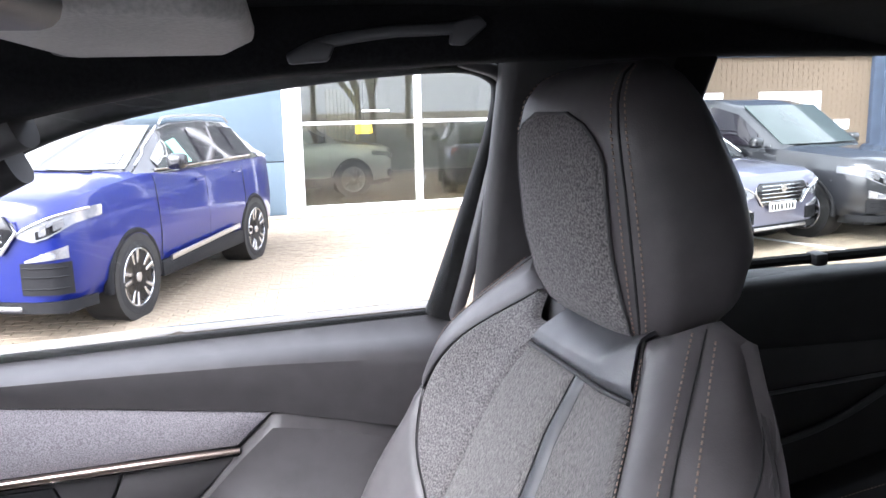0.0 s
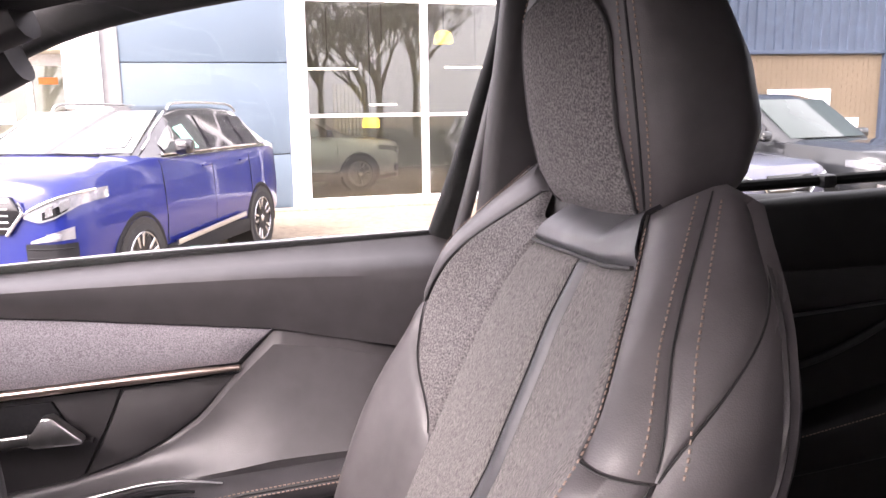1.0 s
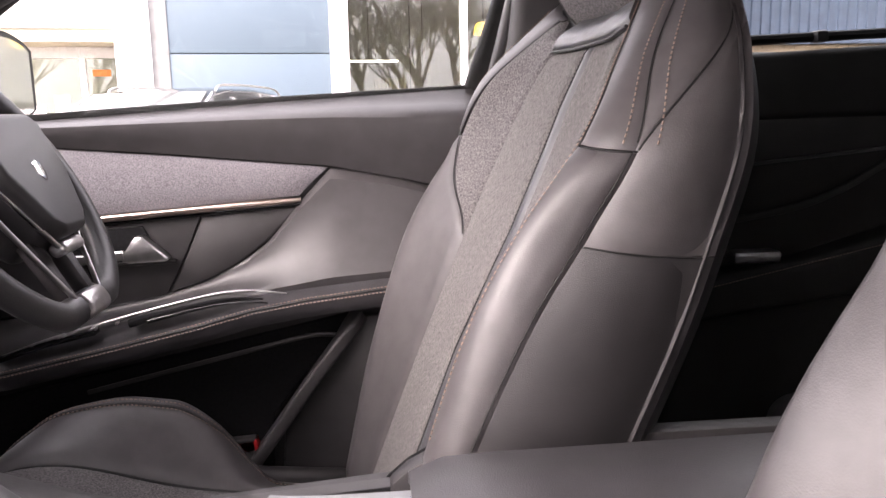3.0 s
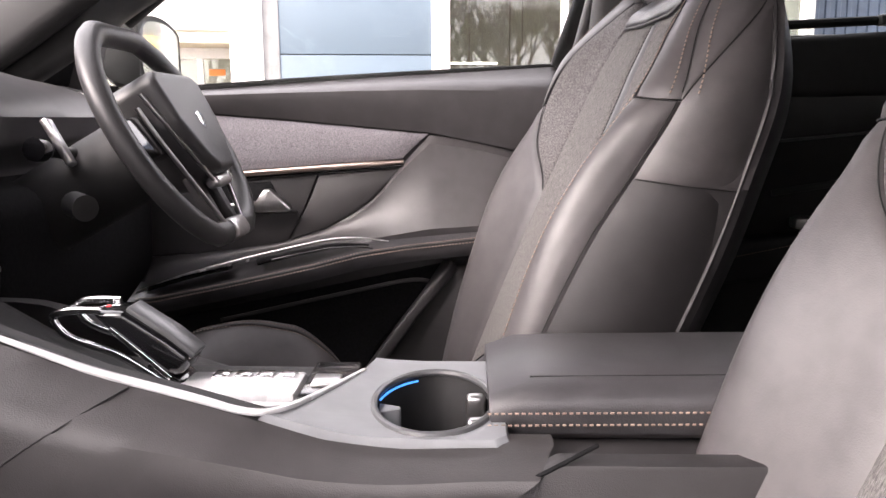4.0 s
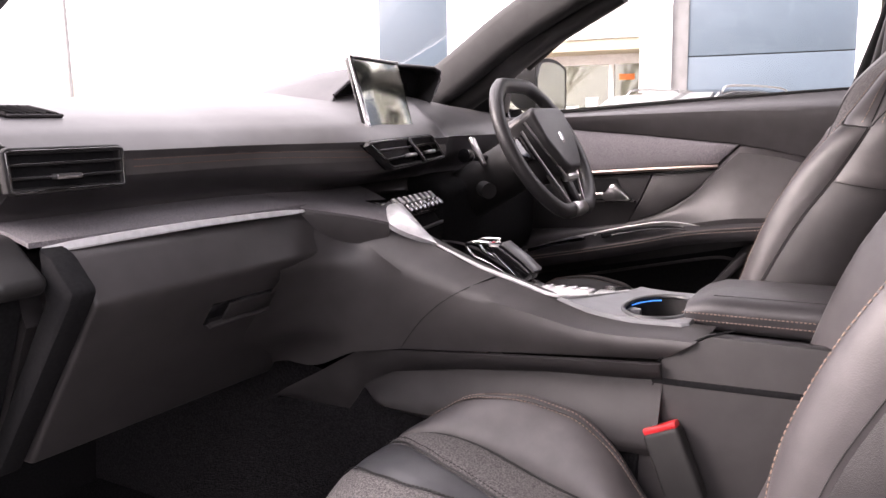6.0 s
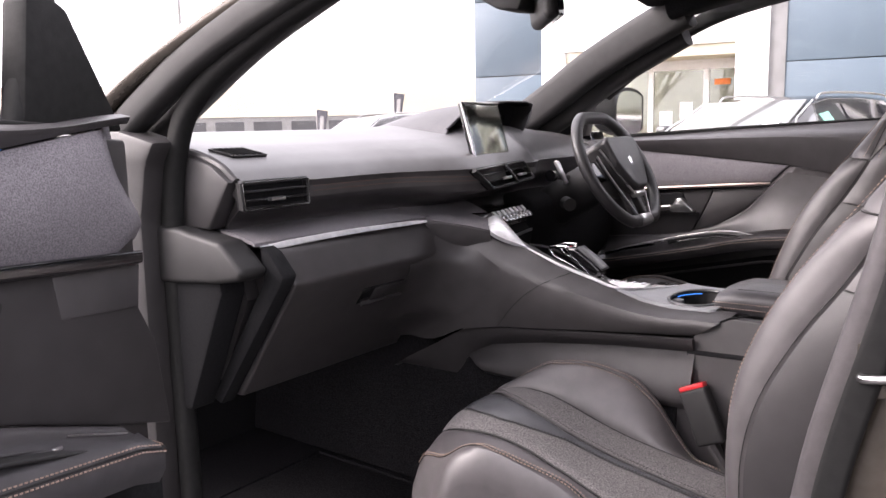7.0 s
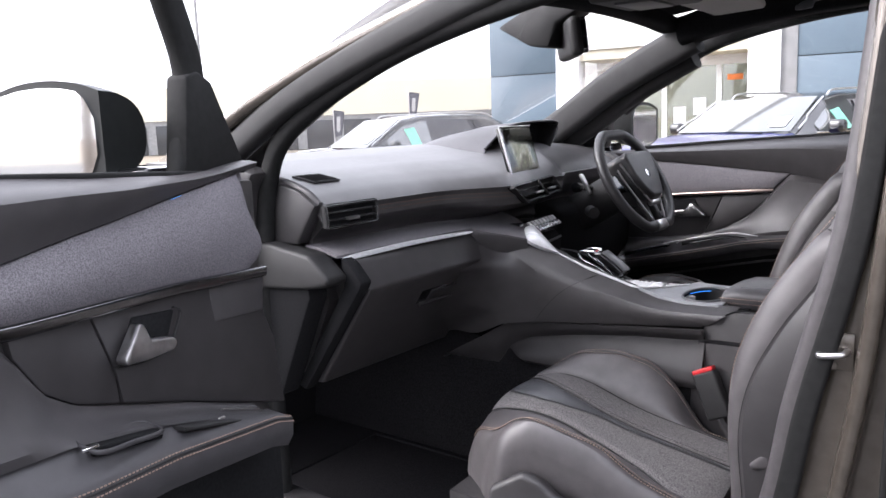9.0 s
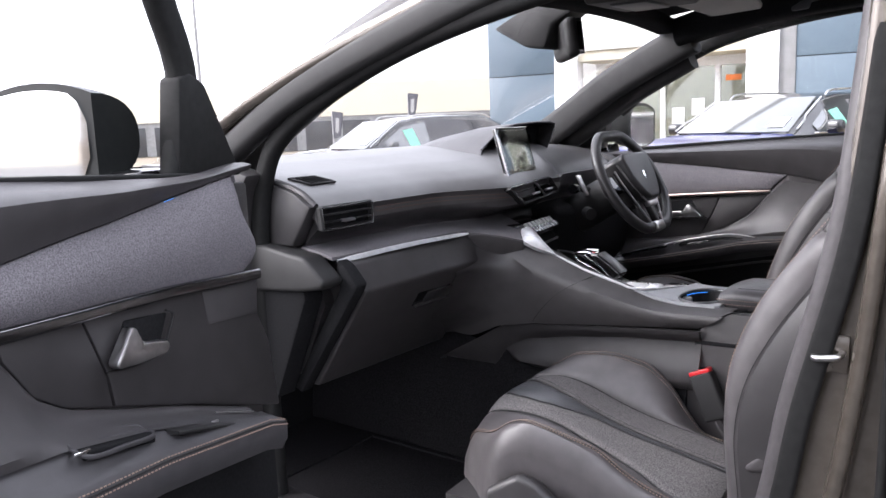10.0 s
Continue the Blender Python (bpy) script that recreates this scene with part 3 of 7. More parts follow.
    # mirror sail and door mirror
    poly("mirror_sail", [(-0.285, 1.11), (-0.13, 1.112), (-0.150, 1.262), (-0.175, 1.272), (-0.207, 1.255)] if near else [(-0.51, 1.10), (-0.30, 1.118), (-0.275, 1.245), (-0.295, 1.255), (-0.47, 1.13)], -0.075, -0.035, "seal" if near else "hard", 0.006)
    if not near:
        poly("tweeter_grille", [(-0.47, 1.118), (-0.345, 1.122), (-0.325, 1.185), (-0.345, 1.195), (-0.41, 1.160)], -0.04, -0.03, "clad", 0.004)
    rings = []
    for i in range(13):
        t = i / 12
        mx = 0.0 if near else -0.17
        nn = -0.135 - 0.235 * t
        k = math.sin(math.pi * (0.16 + 0.74 * t)) ** 0.35
        zc, hz = 1.180 + (0.0 if near else 0.012), 0.083 * k
        xf, xr = mx - 0.192 + 0.05 * t * t, mx - 0.077
        ring = []
        for a in range(17):
            th = math.pi * a / 16
            sn, cs_ = math.sin(th), math.cos(th)
            ring.append(P(xr - (xr - xf) * k * abs(sn) ** 0.85, nn, zc + hz * math.copysign(abs(cs_) ** 0.85, cs_)))
        rings.append(ring)
    mir = part("door_mirror", loft(rings), "mirrorshell", d, "gloss black door mirror housing")

    def glf(u, v):
        t = 0.02 + 0.93 * u
        k = math.sin(math.pi * (0.16 + 0.74 * t)) ** 0.35 * (1 - 0.8 * max(0.0, 1 - u / 0.16) ** 2) ** 0.5
        return P((0.0 if near else -0.17) - 0.0745, -0.146 - (0.215 if near else 0.205) * u, (1.178 if near else 1.190) + (v - 0.5) * 0.148 * k)
    part("mirror_glass", patch(glf, 14, 2, 0.003, P(-1, 0, 0) - P(0, 0, 0)), "mirror", mir)
    poly("mirror_foot", [(-0.19, 1.095), (-0.09, 1.10), (-0.10, 1.13), (-0.17, 1.13)] if near else [(-0.40, 1.095), (-0.30, 1.10), (-0.31, 1.13), (-0.38, 1.13)], -0.18, -0.08, "black", 0.006)
    # window frame
    fr = spline([P(-0.235, -0.04, 1.248), P(-0.15, -0.04, 1.312), P(-0.05, -0.03, 1.378), P(0.12, 0.02, 1.448), P(0.35, 0.055, 1.492), P(0.56, 0.065, 1.512), P(0.645, 0.055, 1.503), P(0.672, 0.04, 1.455), P(0.64, 0.0, 1.32), P(0.585, -0.03, 1.15)], 6)
    if near:
        fr = spline([P(-0.14, -0.055, 1.10), P(-0.178, -0.055, 1.255), P(-0.137, -0.05, 1.375), P(-0.06, -0.02, 1.48), P(0.15, 0.02, 1.56), P(0.40, 0.035, 1.57), P(0.60, 0.04, 1.55), P(0.655, 0.02, 1.47), P(0.63, -0.02, 1.30), P(0.575, -0.055, 1.13)], 6)
    part("window_frame", sweep(fr, rrect(0.045, 0.035, 0.012), up=inward), "seal", d, "black window frame with rubber seal")
    seal = spline([P(-0.20, -0.03, 1.113), P(0.2, -0.03, 1.136), P(0.57, -0.03, 1.153)], 10)
    part("belt_seal", sweep(seal, rrect(0.012, 0.012, 0.004)), "seal", d)
    return d


def P_right(x, n, z):
    return Vector((x, 0.75 - n, z))


DO, DD, DN = Vector((-0.020, -1.007, 0.048)), Vector((0.276, -0.961, 0)), Vector((0.961, 0.276, 0))


def P_left(x, n, z):
    return DO + DD * (x + 0.262) + DN * n + Vector((0, 0, z))


door(P_right, False, "driver_door", "closed dark front car door with grey cloth insert and copper strip")
door(P_left, True, "passenger_door", "wide-open front car door with grey cloth insert and copper strip")

# ---- the car: seats ----
SV = (0.0, 0.28, 0.50, 0.62, 0.74, 0.87, 1.0)
SZ = (0.55, 0.75, 0.914, 0.99, 1.065, 1.153, 1.19)


def centre_x(z):
    return lerp([(0.55, 0.405), (0.80, 0.502), (0.943, 0.562), (1.104, 0.632), (1.182, 0.664), (1.26, 0.70), (1.32, 0.735)], z)


def curve_at(rows, v):
    """A point (across, x, z) of one of the backrest's lengthwise curves."""
    return [crv([(k, r[c]) for k, r in zip(SV, rows)], v) for c in range(3)]


C_MID = [(0.0, centre_x(z), z) for z in SZ]
C_KNIT = [(0.135, centre_x(z) - 0.004, z) for z in SZ[:-2]] + [(0.118, 0.647, 1.153), (0.082, 0.664, 1.195)]
C_CREST = [(0.20, 0.345, 0.55), (0.23, 0.400, 0.75), (0.245, 0.452, 0.910), (0.25, 0.492, 0.985), (0.248, 0.553, 1.068), (0.198, 0.618, 1.151), (0.115, 0.688, 1.222)]
C_OUT = [(0.27, 0.375, 0.55), (0.28, 0.420, 0.75), (0.28, 0.496, 0.914), (0.28, 0.549, 0.995), (0.291, 0.586, 1.063), (0.25, 0.628, 1.156), (0.173, 0.711, 1.252)]
C_REAR = [(0.27, 0.50, 0.55), (0.28, 0.575, 0.75), (0.29, 0.635, 0.90), (0.295, 0.660, 0.980), (0.30, 0.682, 1.062), (0.285, 0.692, 1.148), (0.20, 0.728, 1.236)]


FAR = [0.0]  # how far the outboard bolster of the driver seat sits back
INNER = [1.0]
NEAR = [0.0]  # how far the foot of the outboard bolster of the passenger seat sits back


def back_surface(w, v):
    """Front and flank of the backrest: w across from the middle, -1 to 1; v from the foot to the shoulder."""
    a = abs(w)
    if a < 0.40:
        p, q, k = curve_at(C_MID, v), curve_at(C_KNIT, v), a / 0.40
        m = k
    elif a < 0.72:
        p, q, k = curve_at(C_KNIT, v), curve_at(C_CREST, v), (a - 0.40) / 0.32
        m = smooth(0, 1, k) * 0.6 + 0.4 * k
    elif a < 0.91:
        p, q, k = curve_at(C_CREST, v), curve_at(C_OUT, v), (a - 0.72) / 0.19
        m = k ** 1.3
    else:
        p, q, k = curve_at(C_OUT, v), curve_at(C_REAR, v), (a - 0.91) / 0.09
        m = k
    y = p[0] + (q[0] - p[0]) * k
    x = p[1] + (q[1] - p[1]) * m
    z = p[2] + (q[2] - p[2]) * k
    if a >= 0.91:
        y += 0.014 * math.sin(math.pi * k)
        x -= 0.006 * math.sin(math.pi * k)
    elif a > 0.72:
        x -= 0.006 * math.sin(math.pi * k)
        y += 0.004 * math.sin(math.pi * k)
    if w > 0.4:
        x += FAR[0] * smooth(1.16, 1.02, z) * smooth(0.4, 0.7, a)
    if w < -0.4:
        x += NEAR[0] * smooth(0.45, 0.0, v) * smooth(0.4, 0.7, a)
    return Vector((x, math.copysign(y, w), z))


def back_patch(w0, w1, v0, v1, nu, nv, puff):
    def f(u, t):
        v = v0 + (v1 - v0) * t
        a = w0(v) if callable(w0) else w0
        b = w1(v) if callable(w1) else w1
        w = a + (b - a) * u
        p = back_surface(w, v)
        e = min(1.0, min(u, 1 - u) * abs(b - a) * 0.30 / 0.006) * min(1.0, min(t, 1 - t) * 40)
        e = math.sqrt(max(e, 0))
        side = max(0.0, (abs(w) - 0.80) / 0.2)
        d = Vector((-1 + 0.8 * side, math.copysign(side, w), 0.1))
        return p + d * (puff * e)
    return patch(f, nu, nv, 0.012, (1, 0, 0.1))


def seat(name, label):
    s = thing(name, label, "car seat", "front seats")
    # middle panels in ribbed knit, either side of a centre band
    wc = lambda v: lerp([(0.0, 0.03), (0.36, 0.03), (0.47, -0.02), (0.57, -0.065), (0.8, -0.075), (0.93, -0.165)], v)
    kl = lambda v: lerp([(0.0, 0.44), (0.40, 0.41), (0.60, 0.39), (0.72, 0.36), (0.80, 0.33), (0.93, 0.235), (1.0, 0.20)], v)
    inb = lambda v: 0.47 + 0.245 * smooth(0.35, 0.70, v)
    TOPV = 0.93
    part("centre_panel", back_patch(lambda v: wc(v) + 0.003, lambda v: kl(v) - 0.003, 0.0, TOPV, 14, 40, 0.006), "knit", s, "grey ribbed knit panel")
    part("centre_panel", back_patch(lambda v: -inb(v) + 0.003, lambda v: wc(v) - 0.072, 0.0, TOPV, 16, 40, 0.006), "knit", s, "grey ribbed knit panel")
    part("centre_band", back_patch(lambda v: wc(v) - 0.069, lambda v: wc(v) - 0.002, 0.0, TOPV, 6, 40, 0.005), "yoke", s, "satin leather centre band")
    part("centre_seam", tube([back_surface(wc(v), v) + Vector((-0.0025, 0, 0)) for v in np.linspace(0.02, TOPV - 0.01, 50)], 0.0010, 6), "greythread", s)
    part("stitching", stitches([back_surface(wc(v) - 0.016, v) + Vector((-0.0056, 0, 0)) for v in np.linspace(0.02, TOPV - 0.02, 80)], 0.005, 0.0009, normal=(-1, 0, 0)), "greythread", s)

    def yokef(u, t):
        w = -0.712 + 0.947 * u
        p = back_surface(w, TOPV + 0.003 + (0.997 - TOPV) * min(1.0, t * 1.7))
        q = Vector((0.745, p.y * 0.94, 1.238))
        k = smooth(0.5, 1.0, t)
        b = 0.007 * min(1.0, t * 9, (1 - t) * 8 + 0.2) ** 0.5
        return p.lerp(q, k) + Vector((-b, 0, b * 0.6))
    part("yoke", patch(yokef, 26, 14, 0.004, (0.6, 0, -0.8)), "yoke", s, "satin black leather yoke")
    part("yoke_piping", tube([back_surface(w, TOPV) + Vector((-0.006, 0, 0.001)) for w in np.linspace(-0.71, 0.235, 30)], 0.0022, 8), "piping", s, "rolled leather edge")
    mid = lambda v: 0.40 + 0.31 * smooth(0.50, 0.745, v)
    for sg in (-1, 1):
        def sd(a, b):
            return (a, b) if sg > 0 else ((lambda v, b=b: -(b(v) if callable(b) else b)), (lambda v, a=a: -(a(v) if callable(a) else a)))
        if sg > 0:
            part("shoulder_wing", back_patch(lambda v: kl(v) - 0.002, lambda v: max(mid(v) - 0.005, kl(v) + 0.004), 0.52, 1.0, 14, 36, 0.005), "melange", s, "grey melange cloth wing")
            part("seam", tube([back_surface(mid(v) - 0.002, v) + Vector((-0.003, 0, 0)) for v in np.linspace(0.53, 0.745, 24)], 0.0007, 6), "greythread", s)
        a, b = sd(mid if sg > 0 else inb, 0.905)
        part("side_bolster", back_patch(a, b, 0.0, 0.740, 16, 36, 0.005), "leather", s, "black leather side bolster")
        a, b = sd(0.720, 0.9095)
        part("shoulder_strip", back_patch(a, b, 0.744, 1.0, 10, 18, 0.003), "leather", s, "black leather shoulder strip")
        crease = lambda v: 0.912 + 0.088 * smooth(0.742, 0.96, v) ** 0.8
        a, b = sd(0.9105, lambda v: max(crease(v) - 0.0015, 0.914))
        part("outer_bolster", back_patch(a, b, 0.744, 1.0, 10, 22, 0.003), "leather", s, "black leather outer bolster")
        a, b = sd(lambda v: min(crease(v) + 0.0005, 0.998), 1.0)
        part("flank_panel", back_patch(a, b, 0.60, 0.955, 12, 28, 0.003), "leather", s, "black leather flank")
        a, b = sd(0.912, 1.0)
        part("flank_panel", back_patch(a, b, 0.0, 0.598, 12, 28, 0.002), "hard", s, "dark lower flank")

        def rearf(u, t):
            p = back_surface(1.0 * sg, t)
            dep = 0.055 - 0.02 * smooth(0.8, 1.0, t)
            return p + Vector((dep * u, -sg * (0.004 * u + 0.05 * u * u), -0.012 * u))
        part("rear_panel", patch(rearf, 8, 30, 0.012, (0, -sg, 0)), "hard", s)
        # seams, piping and stitches
        pz = np.linspace(0.755, 0.995, 26)
        for w in (0.880, 0.929):
            part("stitching", stitches([back_surface(w * sg, v) + Vector((-0.004, sg * 0.0028, 0)) for v in pz], 0.006, 0.0008, normal=(-0.8, sg * 0.6, 0)), "thread", s, "copper-coloured double stitching")
        part("seam", tube([back_surface(0.910 * sg, v) + Vector((-0.0015, sg * 0.0015, 0)) for v in pz], 0.0007, 6), "greythread", s)
        part("piping", tube([back_surface(0.718 * sg, v) + Vector((-0.002, 0, 0)) for v in np.linspace(0.744, 1.0, 24)], 0.0020, 6), "piping", s)
        if sg < 0:
            part("stitching", stitches([back_surface(0.742 * sg, v) + Vector((-0.0052, 0, 0.001)) for v in np.linspace(0.35, 0.98, 70)], 0.006, 0.0009, normal=(-1, 0, 0)), "thread", s)
        part("seam", tube([back_surface(w * sg, 0.742) + Vector((-0.002, 0, 0)) for w in np.linspace(0.72, 0.91, 14)], 0.0007, 6), "greythread", s)
        # thin dark line paints the shade of a soft fold, not a sewn seam
        part("seam", tube([back_surface(sg * crease(v), v) + Vector((0, sg * 0.001, 0)) for v in np.linspace(0.745, 0.955, 24)], 0.0009, 6), "greythread", s)
        part("seam", tube([back_surface(sg * 0.909, v) + Vector((-0.002, sg * 0.001, 0)) for v in np.linspace(0.05, 0.742, 40)], 0.0007, 6), "greythread", s)
        part("seam", tube([back_surface(sg * w, 0.599) + Vector((0, sg * 0.002, 0)) for w in np.linspace(0.912, 1.0, 14)], 0.0007, 6), "greythread", s)
        part("piping", tube([back_surface(1.0 * sg, v) + Vector((0, sg * 0.001, 0)) for v in np.linspace(0.2, 1, 36)], 0.003, 6), "hard", s)
    # back shell
    rings = []
    for i in range(16):
        z = 0.54 + (1.225 - 0.54) * i / 15
        hw = lerp([(0.5, 0.235), (0.9, 0.255), (1.06, 0.262), (1.14, 0.235), (1.19, 0.19), (1.23, 0.15)], z)
        f, d = centre_x(z) + 0.02, lerp([(0.5, 0.08), (0.75, 0.11), (0.95, 0.13), (1.1, 0.11), (1.2, 0.08), (1.28, 0.05)], z)
        rings.append([(f, -hw, z), (f, hw, z), (f + d * 0.7, hw, z), (f + d, hw * 0.8, z - 0.01), (f + d, -hw * 0.8, z - 0.01), (f + d * 0.7, -hw, z)])
    part("back_shell", loft(rings), "hard", s, "black seat back shell")
    # headrest
    H_F = [(1.205, 0.700), (1.225, 0.682), (1.25, 0.668), (1.30, 0.655), (1.36, 0.648), (1.41, 0.646), (1.44, 0.652), (1.46, 0.668), (1.474, 0.70)]
    H_B = [(1.205, 0.752), (1.225, 0.778), (1.25, 0.808), (1.30, 0.823), (1.36, 0.806), (1.41, 0.778), (1.44, 0.762), (1.46, 0.744), (1.474, 0.725)]
    H_W = [(1.205, 0.098), (1.225, 0.118), (1.25, 0.130), (1.30, 0.137), (1.36, 0.136), (1.41, 0.130), (1.44, 0.120), (1.46, 0.106), (1.474, 0.080)]
    rings = []
    for i in range(29):
        z = 1.205 + 0.269 * (0.5 - 0.5 * math.cos(math.pi * i / 28))
        hw, xf, xb = lerp(H_W, z), lerp(H_F, z), lerp(H_B, z)
        ring = []
        for a in range(36):
            th = 2 * math.pi * a / 36
            cx, cy = math.cos(th), math.sin(th)
            ex = math.copysign(abs(cx) ** 0.62, cx)
            ey = math.copysign(abs(cy) ** 0.66, cy)
            ring.append(((xf + xb) / 2 + (xb - xf) / 2 * ex, hw * ey, z))
        rings.append(ring)
    hr = part("headrest", loft(rings), "leather", s, "black leather headrest with grey cloth front", sharp=80)

    def hx(y, z):
        hw, xf, xb = lerp(H_W, z), lerp(H_F, z), lerp(H_B, z)
        r = min(abs(y) / hw, 0.999)
        sy = r ** (1 / 0.66)
        return (xf + xb) / 2 - (xb - xf) / 2 * max(1 - sy * sy, 0) ** 0.31

    def clothf(u, v):
        z = 1.214 + 0.213 * v
        lim = 0.095 * max(1 - (max(0, (v - 0.72) / 0.28) * 0.96) ** 2.4, 0) ** 0.42 * (1 - 0.10 * smooth(0.15, 0.0, v))
        y = (2 * u - 1) * lim
        e = min(1, min(u, 1 - u) * 16, min(v, 1 - v) * 16)
        return Vector((hx(y, z) - 0.001 - 0.003 * math.sqrt(max(e, 0)), y, z))
    part("headrest_cloth", patch(clothf, 24, 24, 0.010, (1, 0, 0)), "melange", hr, "grey melange cloth panel")
    edge = [clothf(1, v) for v in np.linspace(0, 1, 20)] + [clothf(u, 1) for u in np.linspace(0.95, 0, 20)] + [clothf(0, v) for v in np.linspace(1, 0, 20)]
    part("piping", tube([p + Vector((-0.001, 0, 0)) for p in edge], 0.0020, 6), "piping", hr)
    for sg in (-1, 1):
        def hpt(r, v):
            z = 1.212 + 0.258 * v
            hw = lerp(H_W, z)
            return Vector((hx(hw * r, z), sg * hw * r, z))
        for off in (0.775, 0.875):
            part("stitching", stitches([hpt(off, v) + Vector((-0.0008, sg * 0.0006, 0)) for v in np.linspace(0.0, 1.0, 36)], 0.006, 0.0008, normal=(-0.7, 0.7 * sg, 0)), "thread", hr)
        part("seam", tube([hpt(0.825, v) for v in np.linspace(0.0, 1.0, 30)], 0.0014, 6), "greythread", hr)
        part("headrest_post", tube([(0.725, 0.055 * sg, 1.195), (0.725, 0.055 * sg, 1.26)], 0.006, 12), "chrome", hr, "chrome headrest post")
        part("post_collar", tube([(0.718, 0.055 * sg, 1.215), (0.72, 0.055 * sg, 1.243)], 0.015, 12), "ledge", hr, "grey post collar")
    # cushion
    def cush(w, x):
        """Top of the cushion, w across -1..1, x from the nose (0) to the back (1)."""
        X = -0.125 + 0.505 * x
        a = abs(w)
        zc = crv([(0.0, 0.53), (0.05, 0.585), (0.12, 0.612), (0.25, 0.622), (0.5, 0.602), (1.0, 0.55)], x)
        zb = crv([(0.0, -0.02), (0.1, 0.0), (0.16, 0.028), (0.226, 0.045), (0.42, 0.057), (0.61, 0.056), (0.735, 0.034), (0.8, 0.025), (1.0, 0.015)] if w < 0 else [(0.0, 0.080), (0.04, 0.062), (0.088, 0.060), (0.175, 0.070), (0.26, 0.076), (0.406, 0.088), (0.51, 0.089), (0.57, 0.081), (0.656, 0.052), (0.737, 0.0), (0.8, -0.028), (1.0, -0.03)], x)
        hw = (0.265 - 0.03 * smooth(0.15, 0.0, x)) * (INNER[0] if w > 0 else 1.0)
        k = max(0.0, min(1.0, (a - 0.56) / 0.33))
        rise = k * (1.4 - 0.4 * k) if w > 0 else smooth(0.62, 0.88, a)
        crown = 0.036 * smooth(-0.6, 0.15, w) * smooth(0.65, 0.1, x) * (1 - rise)
        z = zc + crown + zb * rise - 0.045 * max(0, (a - 0.91) / 0.09) ** 2
        nose = -0.035 * (1 - a * a) * smooth(0.25, 0.0, x)
        return Vector((X + nose + (0.04 if w > 0 else 0.07) * smooth(0.5, 1.0, a) * max(0.0, 1 - 1.6 * x), w * hw, z))

    def cpatch(w0, w1, x0, x1, nu, nv, puff):
        def f(u, v):
            x = x0 + (x1 - x0) * v
            a = w0(x) if callable(w0) else w0
            b = w1(x) if callable(w1) else w1
            e = math.sqrt(max(0, min(1, min(u, 1 - u) * (b - a) * 0.265 / 0.012) * min(1, min(v, 1 - v) * 16)))
            return cush(a + (b - a) * u, x) + Vector((0, 0, puff * e))
        return patch(f, nu, nv, 0.03, (0, 0, -1))
    bl = lambda x: lerp([(0.0, 0.05), (0.06, 0.05), (0.14, -0.08), (0.22, -0.125), (0.33, -0.10), (0.46, -0.01), (1.0, 0.0)], x)
    br = lambda x: lerp([(0.0, 0.50), (0.09, 0.48), (0.17, 0.28), (0.26, 0.15), (0.42, 0.10), (0.54, 0.11), (0.8, 0.08), (1.0, 0.07)], x)
    bi = lambda x: -lerp([(0.0, 0.22), (0.06, 0.24), (0.15, 0.29), (0.38, 0.32), (0.53, 0.38), (0.72, 0.52), (0.84, 0.66), (1.0, 0.70)], x)
    st_w = [(0.02, 0.52), (0.08, 0.64), (0.2, 0.84), (0.35, 0.915), (0.64, 0.895), (0.77, 0.91), (1.0, 0.91)]
    part("cushion_band", cpatch(lambda x: bl(x) + 0.004, lambda x: br(x) - 0.004, 0.0, 1.0, 8, 40, 0.005), "yoke", s, "satin leather centre band")
    for sg in (-1, 1):
        a, b = (br, 0.56) if sg > 0 else (bi, bl)
        part("cushion_panel", cpatch(a, b, 0.0, 1.0, 14, 40, 0.008), "melange", s, "grey melange cushion cloth")
        a, b = (0.565, 0.99) if sg > 0 else (-0.99, lambda x: bi(x) - 0.005)
        part("cushion_bolster", cpatch(a, b, 0.0, 1.0, 18, 40, 0.008), "leather", s, "black leather cushion bolster")
        for k_ in ((0.0, 0.035) if sg < 0 else (0.835, 0.87)):
            ws = (lambda x: lerp(st_w, x) - k_) if sg < 0 else (lambda x: k_)
            part("stitching", stitches([cush(ws(x) * sg, x) + Vector((0, 0, 0.0105)) for x in np.linspace(0.03, 0.95, 70)], 0.006, 0.0009), "thread", s, "copper-coloured stitching")
        if sg < 0:
            part("seam", tube([cush(-lerp(st_w, x) + 0.017, x) + Vector((0, 0, 0.0085)) for x in np.linspace(0.03, 0.97, 50)], 0.0018, 6), "greythread", s)
        if sg > 0:
            part("piping", tube([cush(0.8525, x) + Vector((0, 0, 0.0095)) for x in np.linspace(0.02, 0.98, 40)], 0.0022, 6), "piping", s)
        part("stitching", stitches([cush((br(x) + 0.02) if sg > 0 else (bl(x) - 0.02), x) + Vector((0, 0, 0.0085)) for x in np.linspace(0.02, 0.95, 60)], 0.006, 0.0008), "greythread", s)
        part("piping", tube([cush(0.5625 if sg > 0 else bi(x) - 0.002, x) + Vector((0, 0, 0.003)) for x in np.linspace(0.01, 0.98, 40)], 0.0020, 6), "greythread", s)
        part("piping", tube([cush(br(x) if sg > 0 else bl(x), x) + Vector((0, 0, 0.004)) for x in np.linspace(0.04, 0.98, 40)], 0.0016, 6), "piping", s)

        def cs(u, v, sg=sg):
            p = cush(0.99 * sg, v)
            return p + Vector((0, sg * 0.012 * math.sin(math.pi * u), -0.004)) + Vector((0, -sg * 0.03, -0.115)) * u
        part("cushion_side", patch(cs, 8, 24, 0.03, (0, -sg, 0)), "leather", s)
